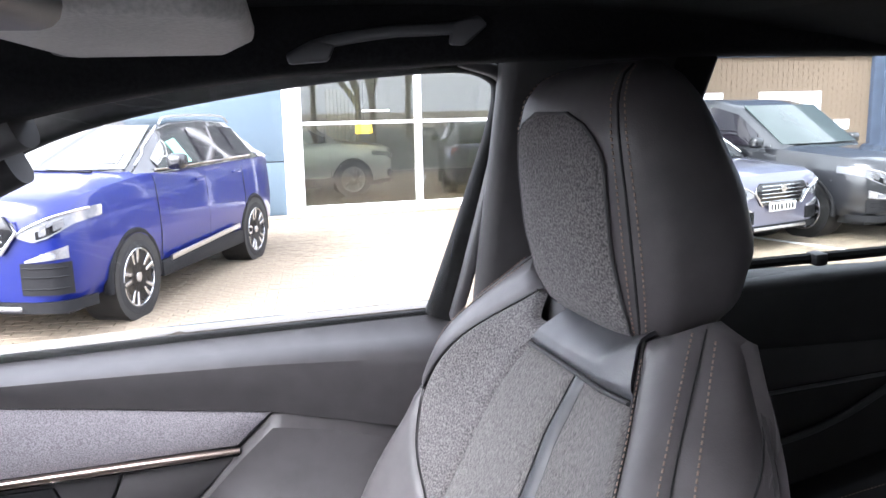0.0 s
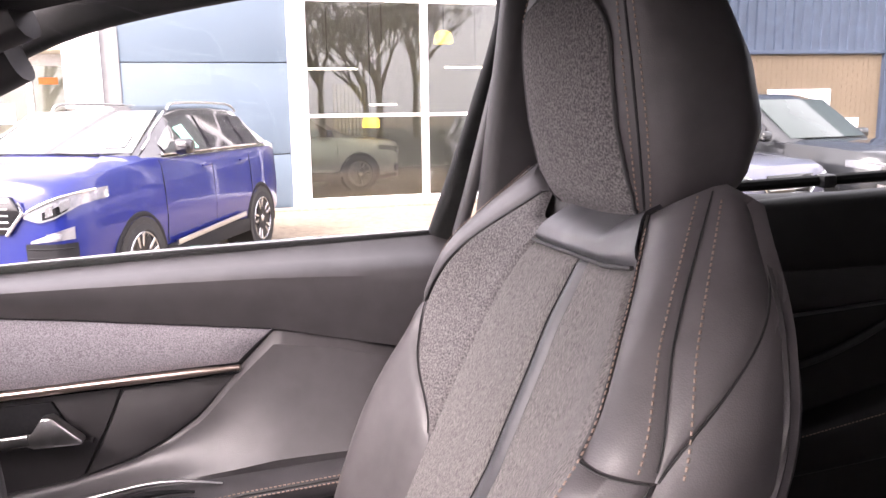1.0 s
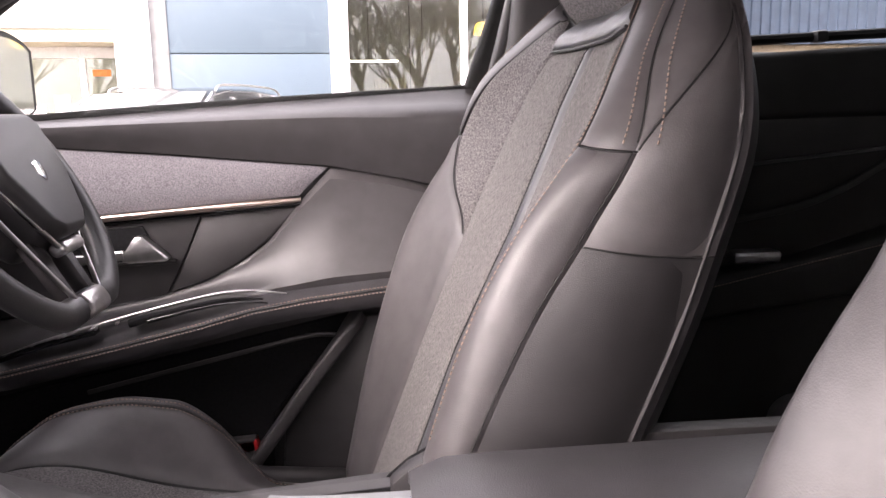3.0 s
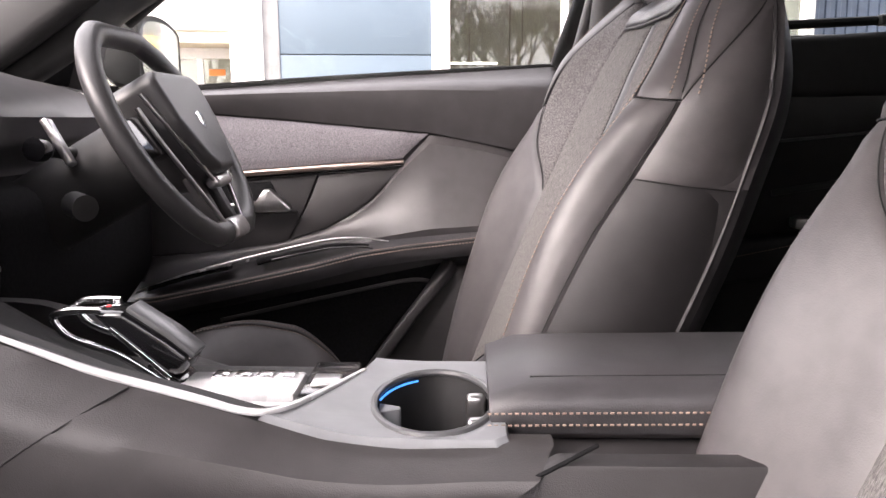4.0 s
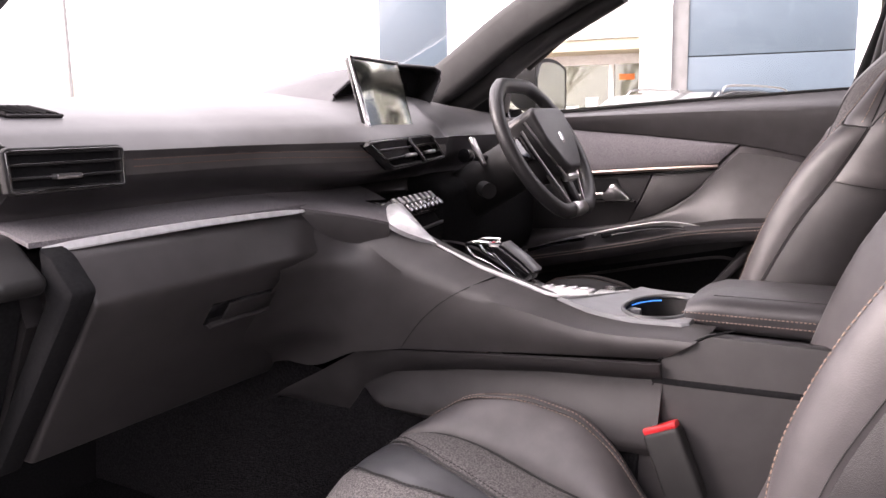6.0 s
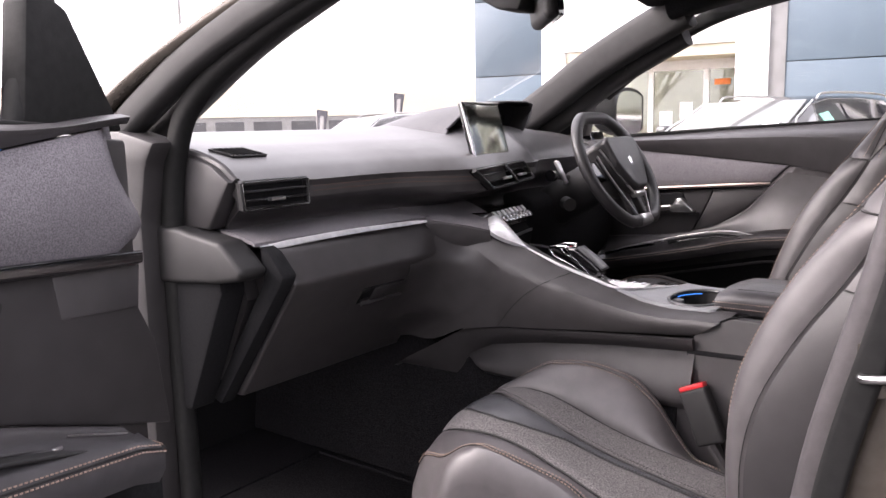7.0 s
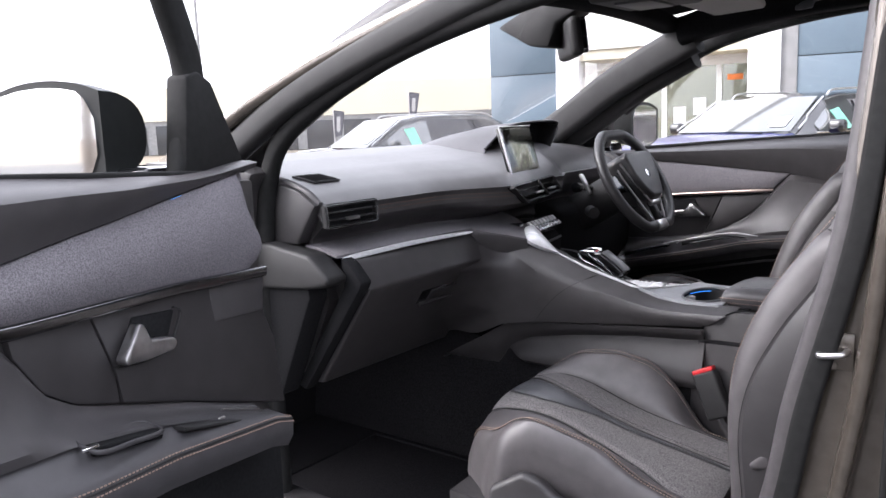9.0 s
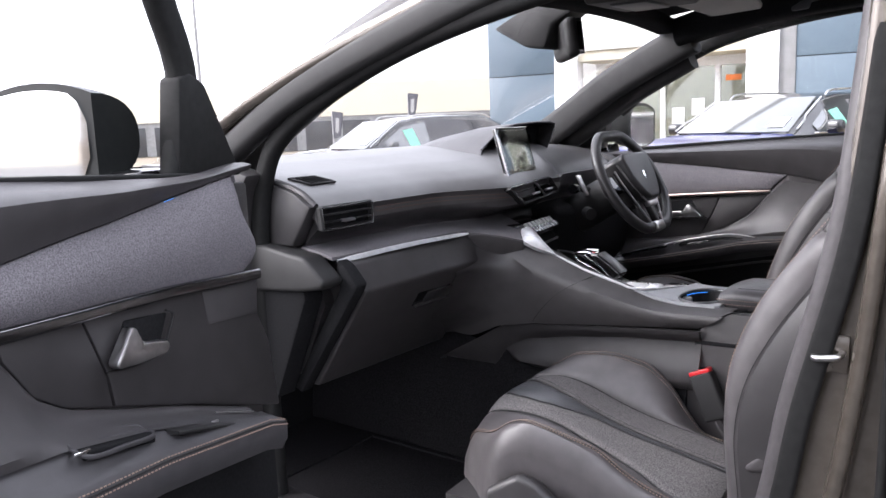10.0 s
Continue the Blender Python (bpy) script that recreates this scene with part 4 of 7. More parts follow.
        part("seat_base_cover", prism([(-0.03, 0.42), (-0.01, 0.555), (0.06, 0.598), (0.10, 0.588), (0.135, 0.560), (0.20, 0.572), (0.36, 0.545), (0.46, 0.53), (0.46, 0.36), (0.0, 0.36)], 0.262 * sg, 0.292 * sg, "y", 0.012, 3), "hard", s, "black plastic seat base cover")
        part("recliner_cover", prism([(0.40, 0.48), (0.43, 0.62), (0.47, 0.74), (0.56, 0.72), (0.55, 0.46)], 0.20 * sg, 0.262 * sg, "y", 0.014, 3), "dark", s)
        part("recliner_lever", prism([(0.455, 0.695), (0.475, 0.722), (0.53, 0.738), (0.545, 0.720), (0.52, 0.705), (0.47, 0.690)], 0.262 * sg, 0.292 * sg, "y", 0.009, 3), "litseal_grey", s, "grey recliner lever")
    core = []
    for i in range(12):
        x = 0.02 + 0.96 * i / 11
        c = cush(0, x)
        core.append([(c.x + 0.02, -0.24, 0.50), (c.x + 0.02, 0.24, 0.50), (c.x + 0.02, 0.24, 0.40), (c.x + 0.02, -0.24, 0.40)])
    part("cushion_base", loft(core), "hard", s)
    nose = [[cush(w, 0.0) + Vector((0.0, 0, 0.0)), cush(w, 0) + Vector((-0.004, 0, -0.035)), cush(w, 0) + Vector((0.02, 0, -0.11)), cush(w, 0) + Vector((0.06, 0, -0.11)), cush(w, 0.05) + Vector((0, 0, -0.02))] for w in np.linspace(-0.97, 0.97, 20)]
    part("cushion_front", loft(nose), "leather", s)
    for y in (-0.2, 0.2):
        part("seat_rail", box(-0.12, 0.42, y - 0.02, y + 0.02, 0.325, 0.40, 0.004), "hard", s)
    return s


FAR[0] = 0.038
drv = seat("front_seat", "black leather and grey cloth front car seat")
drv.matrix_world = pose(0.008, 0.330, 0.012, 0, 0, 9)
FAR[0] = 0.03
INNER[0] = 0.787
NEAR[0] = 0.07
pas = seat("front_seat", "black leather and grey cloth front car seat")
pas.matrix_world = pose(0.172, -0.405, -0.012, 0, 0, 5) @ Matrix.Diagonal((1, 0.97, 1, 1))

# seat belt buckle
bk = thing("seat_belt_buckle", "black seat belt buckle with red release button", "seat belt buckle")
mB = pose(0.432, -0.198, 0.648, -6, -24, 0)
part("buckle_body", box(-0.026, 0.026, -0.014, 0.014, -0.075, 0.028, 0.006, m=mB, seg=3), "dark", bk)
part("release_button", box(-0.024, 0.024, -0.011, 0.011, 0.026, 0.036, 0.003, m=mB), "red", bk, "red release button")
part("buckle_stalk", tube([mB @ Vector((0, 0, -0.07)), mB @ Vector((0.02, 0, -0.2)), Vector((0.47, -0.19, 0.42))], 0.012, 8), "hard", bk)

# ---- the car: dashboard ----
dash = thing("dashboard", "black soft-touch dashboard with cloth shelf and chrome strip", "dashboard")


def dash_top(x, y):
    z = lerp([(-0.82, 1.155), (-0.55, 1.146), (-0.35, 1.126), (-0.27, 1.108), (-0.215, 1.086), (-0.19, 1.062)], x)
    hump = 0.035 * math.exp(-((y - 0.30) / 0.30) ** 2) * smooth(-0.8, -0.45, x) * smooth(-0.17, -0.3, x)
    return z + hump


def swell(y):
    """How far the pad swells towards the cabin round the centre vents."""
    return (0.100 - 0.045 * smooth(-0.12, 0.15, y)) * smooth(-0.36, -0.13, y) * (1 - smooth(0.17, 0.30, y))


def topf(u, v):
    y = -0.715 + 1.43 * u
    xe = -0.19 - 0.03 * smooth(0.12, 0.6, y) + swell(y)
    x = -0.82 + (xe + 0.82) * v
    return Vector((x, y, dash_top(-0.82 + (-0.19 + 0.82) * v, y)))


part("top_pad", patch(topf, 40, 26, 0.03, (0, 0, -1)), "dashskin", dash, "black grained top pad")


def facef(u, v):
    y = -0.70 + 1.40 * u
    z = 1.064 - 0.082 * v
    x = -0.186 + swell(y) - 0.010 * math.sin(math.pi * v) - (0.055 + 0.5 * swell(y)) * smooth(0.35 + 2.6 * swell(y), 1.0, v)
    return Vector((x, y, z))


part("front_pad", patch(facef, 40, 12, 0.04, (-1, 0, 0)), "soft", dash, "stitched black front pad")
for dz in (0.0, -0.009):
    part("stitching", stitches([Vector((-0.1855 + swell(y), y, 1.052 + dz - 0.004 * smooth(-0.3, -0.15, y))) for y in np.linspace(-0.54, -0.15, 50)], 0.006, 0.0006, normal=(1, 0, 0)), "dashthread", dash, "dark copper stitching")
# cloth shelf, chrome strip and glovebox
def shelff(u, v):
    y = -0.715 + 0.62 * u
    x = -0.245 + (0.100 - 0.01 * (1 - u)) * v * (1 - 0.5 * smooth(0.8, 1.0, u))
    return Vector((x, y, 0.984 - 0.017 * v ** 1.5))


part("cloth_shelf", patch(shelff, 30, 8, 0.006, (0, 0, -1)), "shelfcloth", dash, "dark cloth-covered shelf")
ch = [Vector((-0.154 + 0.012 * t, -0.700 + 0.445 * t, 0.9575 + 0.004 * math.sin(math.pi * t))) for t in np.linspace(0, 1, 24)]
part("chrome_strip", sweep(ch, [(-0.006, 0.005), (0.000, 0.005), (0.003, 0.004), (0.0065, -0.003), (0.0055, -0.0055), (-0.006, -0.0055)], taper=lambda t: min(1.05 - 0.35 * t, 0.35 + 5 * (1 - t), 0.6 + 4 * t)), "silvertrim", dash, "bright chrome strip")
glove = part("glovebox", prism([(-0.152, 0.955), (-0.142, 0.947), (-0.106, 0.893), (-0.116, 0.876), (-0.268, 0.662), (-0.33, 0.662), (-0.33, 0.94)], -0.672, -0.222, "y", 0.008, 3), "console", dash, "black glovebox lid")
gm = Matrix.Translation((-0.150, -0.400, 0.832)) @ Euler((0, radians(37), 0)).to_matrix().to_4x4()
part("glovebox_latch", box(-0.006, 0.004, -0.070, 0.070, -0.022, 0.022, 0.004, m=gm), "gloss", glove)
part("latch_bar", box(0.0, 0.012, -0.060, 0.062, -0.024, -0.015, 0.003, m=gm), "hard", glove)
part("latch_paddle", box(0.0, 0.007, -0.036, 0.060, -0.015, 0.018, 0.002, m=gm), "hard", glove)
# near-black colour carries the shade at the dashboard end
part("glovebox_side_trim", prism([(-0.155, 0.962), (-0.132, 0.95), (-0.097, 0.912), (-0.106, 0.896), (-0.288, 0.652), (-0.312, 0.662), (-0.150, 0.90)], -0.706, -0.672, "y", 0.006), "liner_shade", dash)
# passenger end of the dashboard
part("end_block", prism([(-0.27, 0.984), (-0.185, 0.972), (-0.128, 0.926), (-0.136, 0.910), (-0.20, 0.900), (-0.46, 0.88), (-0.46, 0.99), (-0.30, 0.99)], -0.768, -0.709, "y", 0.014, 3), "dark", dash)
# recess shade is put into this panel's black colour
part("end_panel", prism([(-0.205, 0.905), (-0.20, 0.88), (-0.31, 0.65), (-0.46, 0.65), (-0.46, 0.905)], -0.755, -0.700, "y", 0.008, 2), "liner_shade", dash)
part("end_cheek", prism([(-0.19, 1.07), (-0.24, 1.10), (-0.33, 1.122), (-0.45, 1.13), (-0.45, 0.99), (-0.25, 0.985)], -0.735, -0.70, "y", 0.006), "hard", dash)
part("end_stitch_roll", tube(spline([(-0.40, -0.722, 1.128), (-0.30, -0.722, 1.118), (-0.23, -0.72, 1.098), (-0.195, -0.715, 1.07)], 6), 0.008, 8), "soft", dash)
part("driver_end_cheek", prism([(-0.19, 1.07), (-0.24, 1.10), (-0.33, 1.122), (-0.60, 1.13), (-0.60, 0.70), (-0.25, 0.75)], 0.70, 0.735, "y", 0.006), "hard", dash)
part("bulkhead", box(-0.86, -0.84, -0.74, 0.74, 0.28, 1.15, 0.0), "liner_shade", dash)
part("underside", prism([(-0.25, 0.99), (-0.20, 0.86), (-0.28, 0.70), (-0.60, 0.68), (-0.84, 0.9), (-0.84, 1.12), (-0.3, 1.08)], -0.70, 0.70, "y", 0.0), "hard", dash)


def vent(name, lab, m, e, slats, knobs, div=None):
    """An air vent in the outline e of four (y, z) corners, clockwise from the upper outer one."""
    v = thing(name, lab, "air vent")
    e = [Vector((0, *p)) for p in e]
    loop = []
    for a, b in zip(e, e[1:] + e[:1]):
        loop += [a.lerp(b, 0.03), a.lerp(b, 0.5), a.lerp(b, 0.97)]

    def inside(u, z):
        """A point at share u of the width and share z of the height, from the upper outer corner."""
        return e[0].lerp(e[1], u).lerp(e[3].lerp(e[2], u), z)
    part("vent_backing", prism([(p.y, p.z) for p in e], -0.012, -0.004, "x"), "liner_shade", v).matrix_local = m
    part("vent_frame", sweep(loop, rrect(0.008, 0.012, 0.002), up=(1, 0, 0), closed=True), "dark", v, "black frame").matrix_local = m
    part("vent_trim", sweep([p + Vector((0.006, 0, 0)) for p in loop], rrect(0.0028, 0.004, 0.001), up=(1, 0, 0), closed=True), "darkchrome", v, "dark chrome trim line").matrix_local = m
    for i in range(slats):
        k = (i + 1) / (slats + 1)
        a, b = inside(0.02, k), inside(0.98, k)
        part("vent_slat", sweep([a, a.lerp(b, 0.5), b], rrect(0.003, 0.016, 0.001), up=(1, 0, 0)), "dark", v).matrix_local = m
        part("slat_edge", sweep([p + Vector((0.008, 0, 0.0012)) for p in (a, a.lerp(b, 0.5), b)], rrect(0.0014, 0.002, 0.0005), up=(1, 0, 0)), "darkchrome", v).matrix_local = m
    if div:
        a, b = inside(div, 0.04), inside(div, 0.96)
        part("vent_divider", sweep([a, a.lerp(b, 0.5), b], rrect(0.010, 0.022, 0.002), up=(1, 0, 0)), "gloss", v).matrix_local = m
    for u in knobs:
        c = inside(u, 0.66)
        part("vent_knob", box(c.x + 0.004, c.x + 0.017, c.y - 0.017, c.y + 0.017, c.z - 0.003, c.z + 0.003, 0.002), "satin", v, "satin knob").matrix_local = m
    return v


vent("air_vent", "black dashboard air vent with silver trim line", pose(-0.172, -0.648, 1.046, 0, 0, 2), [(-0.079, 0.023), (0.075, 0.023), (0.076, -0.023), (-0.075, -0.023)], 2, (0.45,))
vent("air_vent", "pair of black centre air vents with silver trim line", pose(-0.108, 0.008, 1.042, 0, -14, 10), [(-0.180, 0.0200), (0.105, 0.026), (0.150, -0.0186), (-0.108, -0.027)], 2, (0.38, 0.74), 0.55)
# small demister vent in the top pad
dv = thing("demister_vent", "small slotted demister vent in the dashboard top", "air vent")


def demistf(u, v):
    x, y = -0.325 + 0.055 * v, -0.668 + 0.075 * u + 0.012 * v
    return Vector((x, y, dash_top(x, y) + 0.0025))


part("vent_plate", patch(demistf, 6, 6, 0.006, (0, 0, -1)), "liner_shade", dv, "black slotted plate")
for i in range(6):
    part("slot", tube([demistf(0.06 + 0.176 * i, v) + Vector((0, 0, 0.0015)) for v in (0.08, 0.5, 0.92)], 0.0022, 5), "dark", dv)
rg = [demistf(u, v) for u, v in ((0, 0), (0.5, 0), (1, 0), (1, 0.5), (1, 1), (0.5, 1), (0, 1), (0, 0.5))]
part("vent_ring", tube(rg, 0.0022, 6, True), "soft", dv)

# instrument hood and its dark face
hood = thing("instrument_binnacle", "black hooded instrument binnacle", "instrument cluster")
HS = [(-0.035, 1.122), (0.02, 1.150), (0.08, 1.184), (0.135, 1.209), (0.20, 1.217), (0.30, 1.221), (0.40, 1.221), (0.430, 1.214), (0.428, 1.196), (0.40, 1.158), (0.345, 1.098)]
rings = []
for x, f in ((-0.292, 1.0), (-0.34, 1.0), (-0.42, 0.95), (-0.52, 0.80), (-0.62, 0.58), (-0.72, 0.35)):
    rings.append([(x + 0.03 * (j == 0), y, 1.095 + (z - 1.095) * f) for j, (y, z) in enumerate(HS)])
part("hood", loft(rings, closed=False, caps=False), "soft", hood, "black soft-touch hood", sharp=60)
part("hood_lining", loft([[(x, 0.21 + (y - 0.21) * 0.965, 1.10 + (z - 1.10) * 0.95) for x, y, z in r] for r in rings[:3]], closed=False, caps=False), "dark", hood, "matt black hood lining")
part("hood_rim", tube([Vector((-0.293, y, z)) for y, z in HS[1:-1]], 0.0035, 8), "soft", hood)
# added black sheet that paints the shade under the hood
part("hood_mouth_shade", prism([(y * 0.97 + 0.006, 1.10 + (z - 1.10) * 0.96) for y, z in HS], -0.352, -0.345, "x", 0.0), "liner_shade", hood, "black panel for the shade in the binnacle mouth")
part("cluster_face", box(-0.344, -0.340, 0.16, 0.36, 1.115, 1.185, 0.0015), "gloss", hood, "dark gloss instrument face")

# touch screen
scr = thing("touch_screen", "slim upright dashboard touch screen with chrome edge", "touch screen")
ms = pose(-0.158, -0.004, 1.146, 0, -15, 9)
part("screen_body", box(-0.012, 0.0, -0.099, 0.099, -0.067, 0.067, 0.004, m=ms), "gloss", scr)
part("screen_glass", box(0.0, 0.002, -0.091, 0.095, -0.062, 0.060, 0.001, m=ms), "screen", scr)
ed = [ms @ Vector((0.001, y, z)) for y, z in ((0.098, 0.066), (-0.098, 0.066), (-0.098, -0.066))]
part("chrome_edge", sweep([ed[1], ed[1].lerp(ed[2], 0.5), ed[2]], rrect(0.007, 0.008, 0.002), up=(1, 0, 0)), "chrome", scr, "chrome side edge")
part("top_edge", sweep([ed[0], ed[0].lerp(ed[1], 0.5), ed[1]], rrect(0.004, 0.006, 0.0015), up=(1, 0, 0)), "satin", scr)

# steering wheel
whl = thing("steering_wheel", "small black leather steering wheel with satin silver trim", "steering wheel")
mw = pose(0.003, 0.372, 1.038, 0, -29.5, 0)


def rim_pt(a):
    y, z = 0.172 * math.cos(a), 0.163 * math.sin(a)
    z = max(min(z, 0.152), -0.150) if abs(z) > 0.14 else z
    return mw @ Vector((0, y, z))


rim = [rim_pt(a) for a in np.linspace(0, 2 * math.pi, 64, endpoint=False)]
part("rim", sweep(rim, circle(0.0165, 12, 0.0145), up=tuple(mw.to_3x3() @ Vector((1, 0, 0))), closed=True), "rimleather", whl, "black leather rim")
hubp = [(-0.062, 0.048), (-0.05, 0.058), (0.05, 0.058), (0.062, 0.048), (0.058, 0.0), (0.035, -0.045), (0.02, -0.058), (-0.02, -0.058), (-0.035, -0.045), (-0.058, 0.0)]
b = prism([(y * 1.42, z * 1.30) for y, z in hubp], -0.035, 0.044, "x", 0.034, 7)
bmesh.ops.transform(b, verts=b.verts, matrix=mw)
hub = part("airbag_hub", b, "rimleather", whl, "smooth black airbag cover")
b = prism([(-0.010, 0.009), (0.0, 0.014), (0.010, 0.009), (0.009, -0.006), (0, -0.014), (-0.009, -0.006)], 0.042, 0.0455, "x", 0.002)
bmesh.ops.transform(b, verts=b.verts, matrix=mw)
part("badge", b, "chrome", hub, "plain chrome badge shape")
for sg in (-1, 1):
    b = prism([(sg * 0.052, 0.035), (sg * 0.11, 0.028), (sg * 0.165, 0.02), (sg * 0.165, -0.018), (sg * 0.10, -0.03), (sg * 0.052, -0.03)], -0.016, 0.008, "x", 0.005)
    bmesh.ops.transform(b, verts=b.verts, matrix=mw)
    part("spoke", b, "gloss", whl)
    for tr in (((0.020, sg * 0.092, 0.050), (0.024, sg * 0.084, 0.012), (0.026, sg * 0.056, -0.048), (0.024, sg * 0.030, -0.082)),
               ((0.012, sg * 0.108, 0.034), (0.012, sg * 0.096, -0.015), (0.010, sg * 0.062, -0.090), (0.008, sg * 0.036, -0.142))):
        part("spoke_trim", sweep(spline([mw @ Vector(p) for p in tr], 6), rrect(0.005, 0.006, 0.002), up=(1, 0, 0)), "satin", whl, "satin silver spoke trim")
    b = prism([(sg * 0.018, -0.05), (sg * 0.045, -0.06), (sg * 0.035, -0.145), (sg * 0.02, -0.145)], -0.012, 0.006, "x", 0.004)
    bmesh.ops.transform(b, verts=b.verts, matrix=mw)
    part("lower_spoke", b, "hard", whl)
part("hub_cap", box(0.010, 0.030, -0.030, 0.030, -0.092, -0.076, 0.006, m=mw, seg=3), "satin", whl, "satin silver hub end")
b = box(-0.017, 0.017, -0.034, 0.034, -0.1665, -0.136, 0.010, m=mw, seg=3)
part("bottom_badge", b, "satin", whl, "satin silver lower rim insert")
b = tube([mw @ Vector((-0.03, 0, 0)), mw @ Vector((-0.10, 0, 0)), mw @ Vector((-0.24, 0, 0))], 0.06, 16)
part("column_shroud", b, "dark", whl)
for sg in (-1, 1):
    b = prism([(sg * 0.086, 0.082), (sg * 0.102, 0.085), (sg * 0.104, 0.020), (sg * 0.092, 0.016)], -0.108, -0.098, "x", 0.002)
    bmesh.ops.transform(b, verts=b.verts, matrix=mw)
    part("shift_paddle", b, "satin", whl, "satin silver shift paddle")
    st = [mw @ Vector((-0.120, sg * 0.04, 0.04)), mw @ Vector((-0.122, sg * 0.09, 0.05)), mw @ Vector((-0.122, sg * 0.118, 0.052))]
    part("stalk", tube(spline(st, 5), 0.009, 10), "hard", whl)
    part("stalk_cap", tube([st[2] - (st[2] - st[1]) * 0.4, st[2] + (st[2] - st[1]) * 0.25], 0.015, 12), "gloss", whl)
    part("stalk_collar", tube([st[1] + (st[2] - st[1]) * 0.35, st[1] + (st[2] - st[1]) * 0.5], 0.0125, 12), "satin", whl)
# driver footwell shade is put into the black colour
part("knee_panel", prism([(-0.155, 0.965), (-0.16, 0.80), (-0.30, 0.62), (-0.45, 0.62), (-0.35, 1.0)], 0.190, 0.70, "y", 0.030, 3), "liner_shade", dash)
b = tube([(-0.070, 0.248, 0.950), (-0.095, 0.27, 0.953)], 0.017, 14)
part("ignition_knob", b, "dark", dash)

# ---- the car: centre console ----
con = thing("centre_console", "dark grey sloping centre console with cup holders", "centre console")
edge_l = [(-0.20, 0.955), (-0.10, 0.950), (-0.04, 0.938), (0.033, 0.902), (0.12, 0.866), (0.212, 0.838), (0.29, 0.814), (0.33, 0.8085), (0.36, 0.8065), (0.42, 0.8085)]


def con_edge(x):
    return lerp(edge_l, x)


for sg in (-1, 1):
    def sidef(u, v, sg=sg):
        x = -0.34 + (0.754 + 0.06 * v) * u
        zt, zb = con_edge(x) - (0.10 if sg > 0 else 0.0), lerp([(-0.34, 0.69), (-0.253, 0.682), (-0.20, 0.678), (-0.165, 0.684), (-0.095, 0.718), (0.0, 0.733), (0.124, 0.743), (0.249, 0.754), (0.42, 0.768)], x)
        wide = lerp([(-0.34, 0.205), (-0.20, 0.205), (-0.1, 0.215), (0.0, 0.20), (0.2, 0.185), (0.42, 0.178)], x)
        z = zb + (zt - zb) * v
        y = wide - 0.035 * smooth(0.75, 1.0, v)+ 0.012 * math.sin(math.pi * v)
        return Vector((x, sg * y, z))
    part("side_panel", patch(sidef, 36, 12, 0.02, (0, -sg, 0)), "console", con, "dark soft side panel")

    def groove(x):
        return lerp([(-0.30, 0.60), (-0.253, 0.630), (-0.175, 0.672), (-0.095, 0.718), (0.0, 0.733), (0.124, 0.743), (0.249, 0.754), (0.42, 0.768)], x)

    def bandf(u, v, sg=sg):
        x = -0.30 + 0.715 * u
        zt = groove(x) - 0.003
        zb = min(lerp([(-0.25, 0.600), (-0.125, 0.603), (-0.092, 0.652), (-0.078, 0.662), (-0.031, 0.684), (0.10, 0.708), (0.249, 0.726), (0.42, 0.738)], x), zt - 0.004)
        return Vector((x, sg * (0.197 - 0.018 * v + 0.004 * math.sin(math.pi * v)), zt + (zb - zt) * v))
    part("recess_band", patch(bandf, 50, 5, 0.012, (0, -sg, 0)), "hard", con, "dark recessed band")

    def ledgef(u, v, sg=sg):
        x = -0.092 + 0.507 * u
        zt = lerp([(-0.092, 0.652), (-0.078, 0.662), (-0.031, 0.684), (0.10, 0.708), (0.249, 0.726), (0.42, 0.738)], x)
        zb = lerp([(-0.092, 0.648), (-0.070, 0.634), (-0.04, 0.620), (0.075, 0.616), (0.42, 0.63)], x)
        out = 0.020 * smooth(0.0, 0.75, v) * smooth(-0.095, -0.05, x)
        return Vector((x, sg * (0.181 + out - 0.012 * smooth(0.85, 1.0, v)), zt + (min(zb, zt - 0.002) - zt) * v))
    part("side_ledge", patch(ledgef, 50, 14, 0.012, (0, -sg, 0)), "hard", con, "dark stepped side ledge")

    def lowf(u, v, sg=sg):
        x = -0.845 + 1.26 * u
        zt = lerp([(-0.70, 0.70), (-0.30, 0.70), (-0.20, 0.665), (-0.05, 0.665), (0.075, 0.64), (0.42, 0.64)], x)
        return Vector((x, sg * (0.178 + 0.012 * smooth(0.3, 0.0, v)), 0.32 + (zt - 0.32) * v))
    part("tunnel_carpet", patch(lowf, 40, 8, 0.012, (0, -sg, 0)), "carpet", con, "black carpeted tunnel side")
    part("rear_side", prism([(0.412, 0.770), (0.43, 0.785), (0.475, 0.808), (0.86, 0.808), (0.86, 0.36), (0.375, 0.36), (0.385, 0.645)], sg * 0.155, sg * 0.180, "y", 0.004), "hard", con, "dark grained rear side panel")
    part("rear_trim", prism([(0.40, 0.742), (0.86, 0.755), (0.86, 0.747), (0.40, 0.732)], sg * 0.170, sg * 0.1815, "y", 0.002), "liner_shade", con)
    part("rear_seam", tube([(0.411, sg * 0.1795, 0.768), (0.398, sg * 0.1800, 0.71), (0.384, sg * 0.1805, 0.645), (0.376, sg * 0.181, 0.55)], 0.002, 5), "liner_shade", con)
    part("rear_seam", tube([(0.411, sg * 0.180, 0.768), (0.43, sg * 0.180, 0.784), (0.475, sg * 0.180, 0.8085), (0.505, sg * 0.16, 0.815)], 0.0018, 5), "liner_shade", con)
    if sg > 0:
        continue
